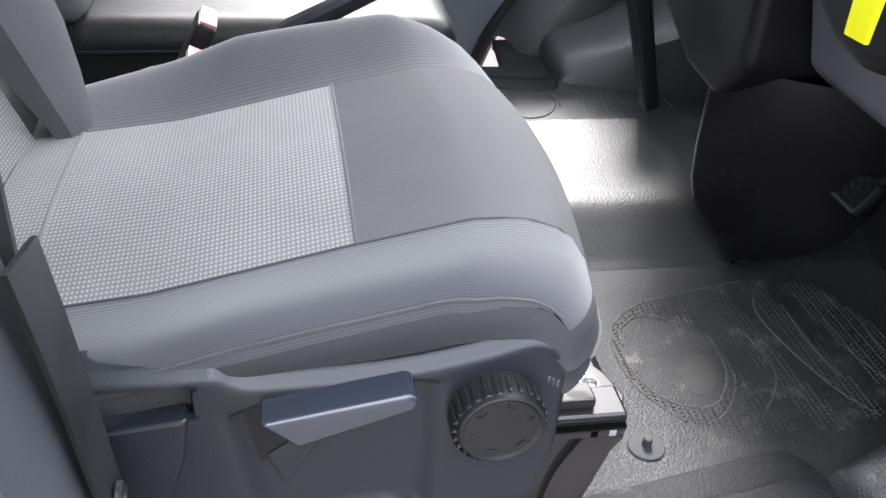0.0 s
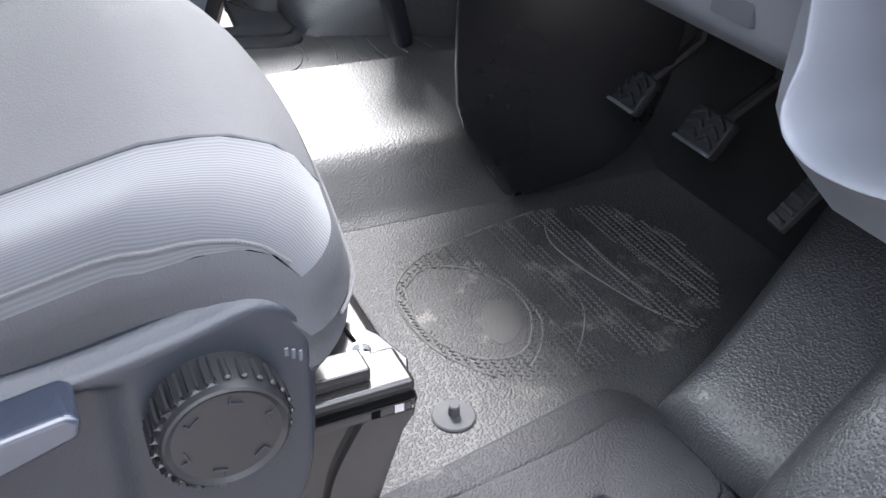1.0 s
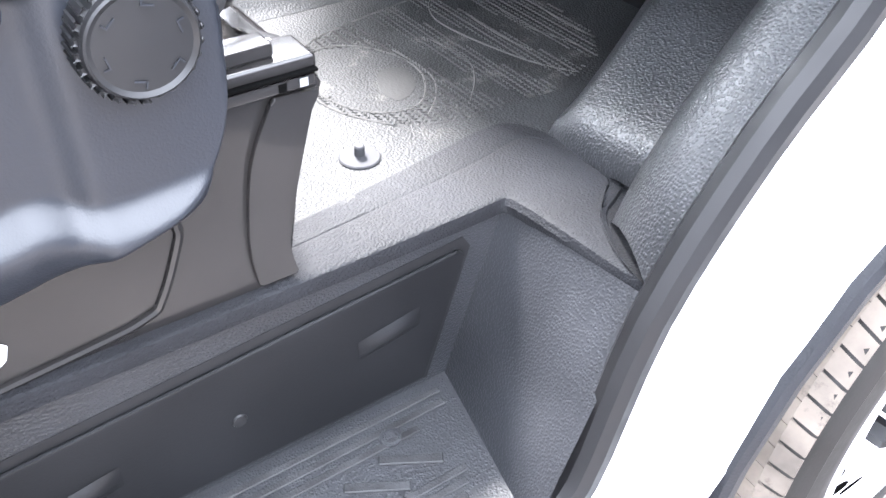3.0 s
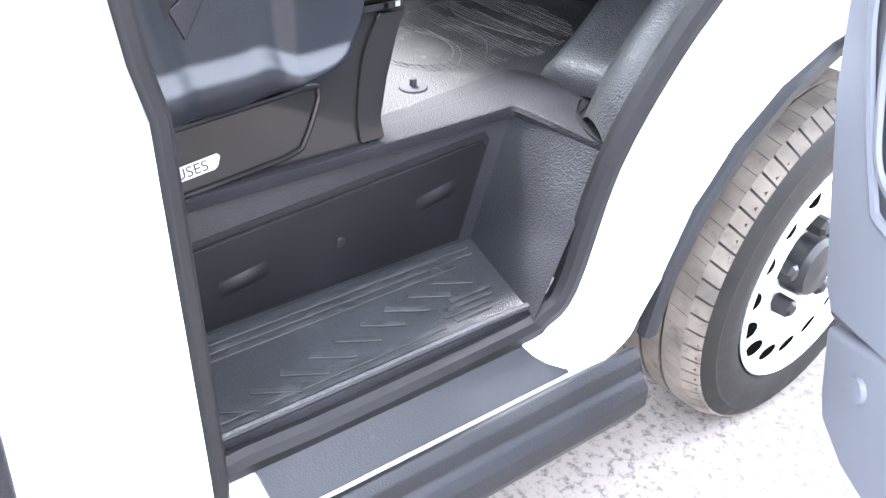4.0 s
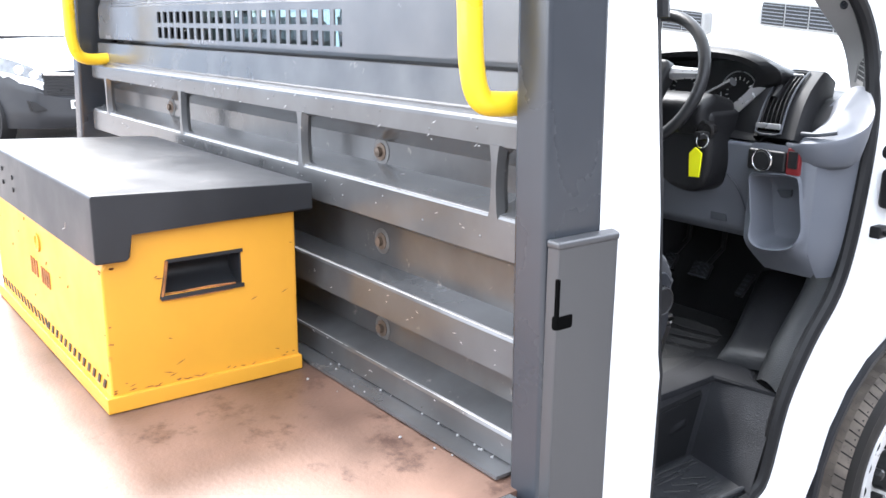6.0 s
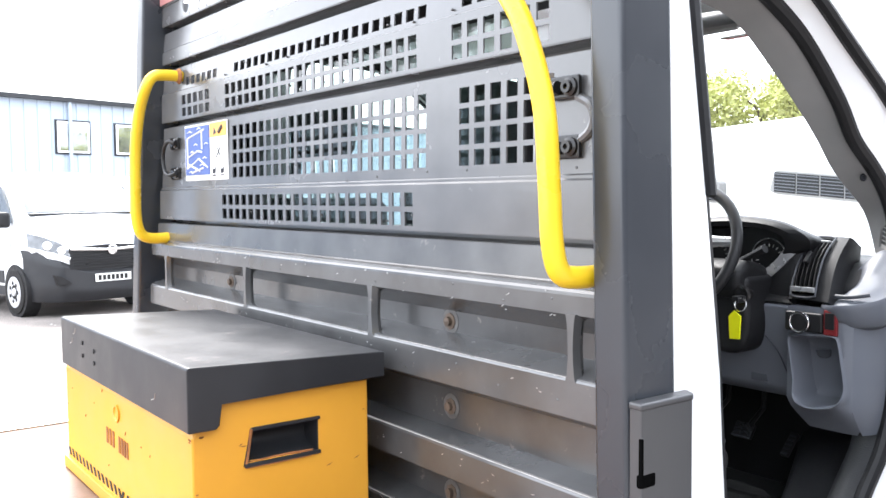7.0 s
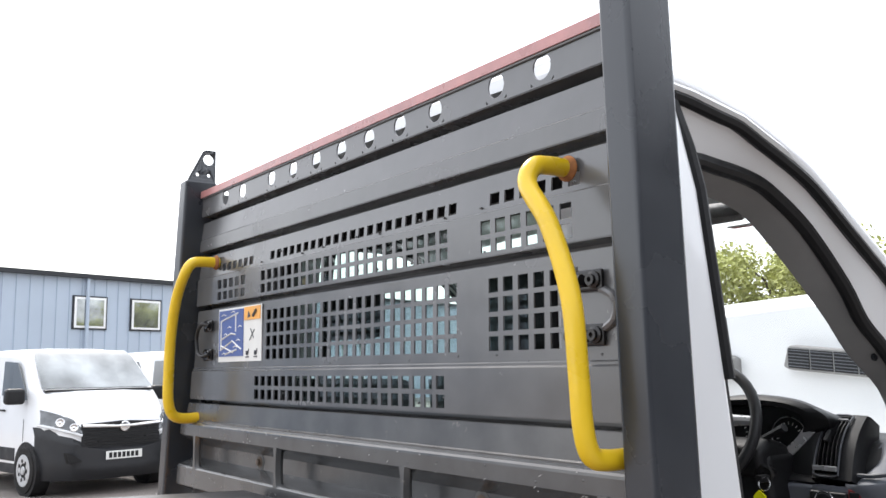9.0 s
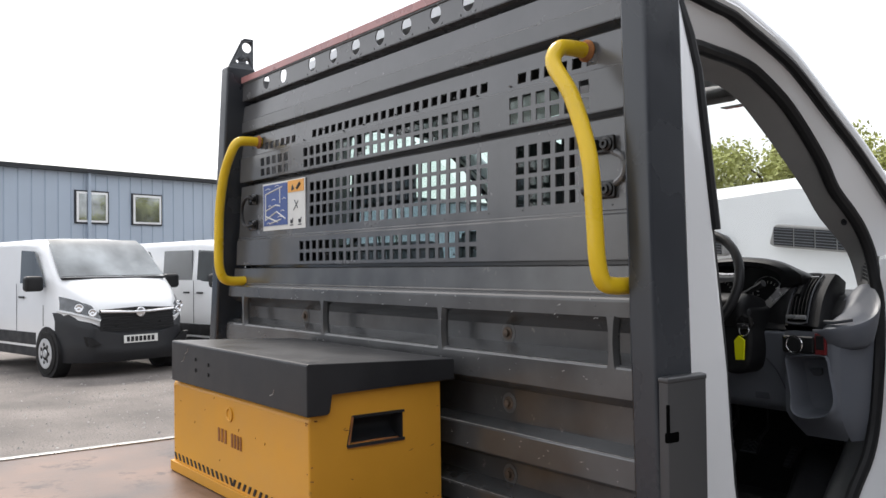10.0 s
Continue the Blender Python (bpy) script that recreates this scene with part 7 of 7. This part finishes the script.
    pl = P("number_plate", bx(B(), 0.115, 0.125, -0.26, 0.26, 0.46, 0.57, 0.004), S_WHITE, "white number plate with plain bars")
    for k in range(7):
        P("bar", bx(B(), 0.1245, 0.127, -0.22 + k * 0.063, -0.175 + k * 0.063, 0.48, 0.55), BLACK, "", pl)
    return r


SCREEN_GLASS = material("sky_reflecting_glass", (0.30, 0.32, 0.325), 0.04, 0.75, vary=0.45, scale=1.6, coat=0.6, rough_vary=0.02)
LAMP_STRIP = material("pale_lamp_strip", (0.75, 0.76, 0.77), 0.2, vary=0.05)
LAMP_GLASS = material("clear_lamp", (0.10, 0.105, 0.11), 0.08, 0.6, vary=0.5, scale=9, coat=1.0, rough_vary=0.05)
VAN_GLASS = material("van_glass", (0.12, 0.13, 0.135), 0.05, 0.3, vary=0.3, scale=1, coat=1.0, rough_vary=0.02)
DARK_BUMPER = material("dark_bumper_plastic", (0.014, 0.015, 0.018), 0.5, vary=0.1, scale=6)
van("parked_van", (-10.51, 2.51, 0), 11, "white parked panel van with a dark grey bumper")
van("parked_van", (-10.04, 5.07, 0), 11, "white parked crew van with side windows", True)

shed = root("industrial_building", (-33, 10, 0), "long pale blue clad industrial building", "building", kind="structure")
wm = Matrix.Translation((-32.2, 7.3, 0)) @ pose(0, 0, 0, 0, 0, 17)
ribs = []
for k in range(120):
    y = -30 + k * 0.5
    ribs += [(0.0, y), (0.0, y + 0.42), (-0.035, y + 0.44), (-0.035, y + 0.48)]
b = loft(B(), [[wm @ Vector((x, y, z)) for x, y in ribs] for z in (0, 2.5, 5.1)], closed=False)
part("wall", b, CLAD, shed, "pale blue profiled cladding")
b = bx(B(), -12, 0.25, -30.2, 30.2, 5.1, 5.25)
for v in b.verts:
    v.co = wm @ v.co
part("roof", b, TRIM, shed, "grey roof edge")
for y in (-0.40, 2.0):
    b = bx(B(), 0.0, 0.06, y, y + 1.4, 3.2, 4.45)
    for v in b.verts:
        v.co = wm @ v.co
    w = part("window", b, TRIM, shed, "dark framed window")
    b = bx(B(), 0.05, 0.08, y + 0.06, y + 1.34, 3.255, 4.395)
    for v in b.verts:
        v.co = wm @ v.co
    part("frame", b, WHITE, w)
    b = bx(B(), 0.075, 0.09, y + 0.15, y + 1.25, 3.335, 4.315)
    for v in b.verts:
        v.co = wm @ v.co
    part("pane", b, SCREEN_GLASS, w)
b = tube(B(), [(0.12, 0.15, 0), (0.12, 0.15, 5.1)], 0.07, 8)
for v in b.verts:
    v.co = wm @ v.co
part("drainpipe", b, CLAD, shed, "pale drainpipe")


def tree(at, height, spread, seed):
    rnd = random.Random(seed)
    r = root("tree", at, "tree with fresh yellow-green spring leaves", "tree", "trees beyond the yard")
    b = B()
    o = Vector(at)
    tube(b, [o, o + Vector((0.1, 0, height * 0.3)), o + Vector((0, 0.1, height * 0.75))], [0.28, 0.2, 0.06], 8)
    tips = []
    for k in range(14):
        a, h = rnd.uniform(0, 6.28), rnd.uniform(0.25, 0.7) * height
        tip = o + Vector((math.cos(a) * spread * rnd.uniform(0.5, 1), math.sin(a) * spread * rnd.uniform(0.5, 1), h + rnd.uniform(0.1, 0.3) * height))
        tube(b, [o + Vector((0, 0, h * 0.8)), (o + tip) / 2 + Vector((0, 0, h * 0.55)), tip], [0.1, 0.06, 0.02], 5)
        tips.append(tip)
    part("trunk", b, BARK, r, "bare brown trunk and limbs")
    me_v, me_f = [], []
    for tip in tips + [o + Vector((0, 0, height * 0.85))] * 3:
        for k in range(330):
            c = tip + Vector((rnd.gauss(0, 0.42), rnd.gauss(0, 0.42), rnd.gauss(0, 0.38))) * spread * 0.45
            s = rnd.uniform(0.07, 0.14)
            u = Vector((rnd.gauss(0, 1), rnd.gauss(0, 1), rnd.gauss(0, 1))).normalized()
            w = u.orthogonal().normalized()
            i = len(me_v)
            me_v += [c - u * s, c + w * s * 0.5, c + u * s, c - w * s * 0.5]
            me_f.append((i, i + 1, i + 2, i + 3))
    me = bpy.data.meshes.new("crown")
    me.from_pydata(me_v, [], me_f)
    me.materials.append(LEAF)
    ob = new("crown", me)
    ob.parent = r
    ob.matrix_parent_inverse = r.matrix_basis.inverted()
    tagged(ob, "loose crown of small yellow-green leaves", kind="stuff")


# loose stones on the yard
rnd = random.Random(5)
sv, sf = [], []
for k in range(3600):
    c = Vector((-3.2 - 9.5 * rnd.random() ** 1.1, rnd.uniform(-3.5, 6.0), -0.018))
    if c.x < -10.2 and c.y > 1.2:
        c.x += 4
    r, a, i = rnd.uniform(0.006, 0.018) * rnd.choice((1, 1, 1, 1.6)), rnd.uniform(0, 6.28), len(sv)
    for j in range(5):
        q = rnd.uniform(0.75, 1.25) * r
        sv.append(c + Vector((math.cos(a + j * 1.2566) * q, math.sin(a + j * 1.2566) * q, -0.004)))
    sv += [c + Vector((rnd.uniform(-0.4, 0.4) * r, rnd.uniform(-0.4, 0.4) * r, r * rnd.uniform(0.4, 0.9)))]
    sf += [(i + j, i + (j + 1) % 5, i + 5) for j in range(5)]
me = bpy.data.meshes.new("loose_gravel")
me.from_pydata(sv, [], sf)
me.materials.append(material("pale_stone_chips", (0.36, 0.34, 0.32), 0.9, vary=0.5, scale=22))
tagged(new("loose_gravel", me), "loose pale stone chips strewn over the yard", "gravel", kind="stuff")
for k, (x, y, h) in enumerate(((-21.5, 30, 6.6), (-18.6, 31, 6.0), (-16.2, 30, 6.3), (-24.5, 31, 6.2), (-13.5, 31, 6.0), (-11, 32, 5.5), (-8, 32, 5.0))):
    tree((x, y, 0), h, 2.0, k)
# white van parked ahead
b = B()
rings = []
for y, w, h in ((2.9, 0.75, 1.88), (3.0, 0.92, 1.95), (3.5, 0.97, 2.0), (6.5, 0.97, 2.0)):
    rings.append([Vector((-0.35 + t * w, y, z)) for t, z in ((-1, 0.0), (-1, h - 0.25), (-0.93, h - 0.08), (-0.7, h), (0.0, h + 0.03), (0.7, h), (0.93, h - 0.08), (1, h - 0.25), (1, 0.0))])
front_van = root("white_van", (-0.35, 4, 0), "white van parked close ahead of the truck", "van")
part("body", loft(b, rings), WHITE, front_van, "white painted body")
for vx in (-0.46, -1.28):
    b = B()
    prism(b, [(vx, 1.612), (vx + 0.03, 1.71), (vx + 0.05, 1.718), (vx + 0.50, 1.672), (vx + 0.53, 1.655), (vx + 0.53, 1.56), (vx + 0.50, 1.55), (vx + 0.03, 1.595)], "y", 2.83, 2.905, 0.012, 3)
    gr = part("vent_panel", b, LINING, front_van, "pale framed slatted vent")
    for i in range(4):
        x0 = vx + 0.035 + i * 0.122
        z0, z1 = 1.606 - 0.095 * (i * 0.122) , 1.702 - 0.095 * (i * 0.122)
        part("opening", prism(B(), [(x0, z0), (x0 + 0.114, z0 - 0.011), (x0 + 0.114, z1 - 0.011), (x0, z1)], "y", 2.826, 2.832), SEAL, gr)
        for k in range(6):
            z = z0 + 0.008 + k * 0.0155
            part("slat", prism(B(), [(x0, z), (x0 + 0.114, z - 0.011), (x0 + 0.114, z - 0.0065), (x0, z + 0.0045)], "y", 2.822, 2.828), DASH_GREY, gr)

WALL_GREY = material("dark_blocker_grey", (0.10, 0.105, 0.115), 0.9, vary=0.2, scale=1.5)
# added unseen wall on the driver's side, behind the camera, darkening reflections
whole("light_block_wall", bx(bx(B(), 9.0, 9.3, -25, 2.996, -0.018, 4.5), 8.0, 9.3, 3.0, 25, -0.018, 6.0), WALL_GREY, "plain dark wall, added unseen to cut light from the right", "wall", kind="structure")
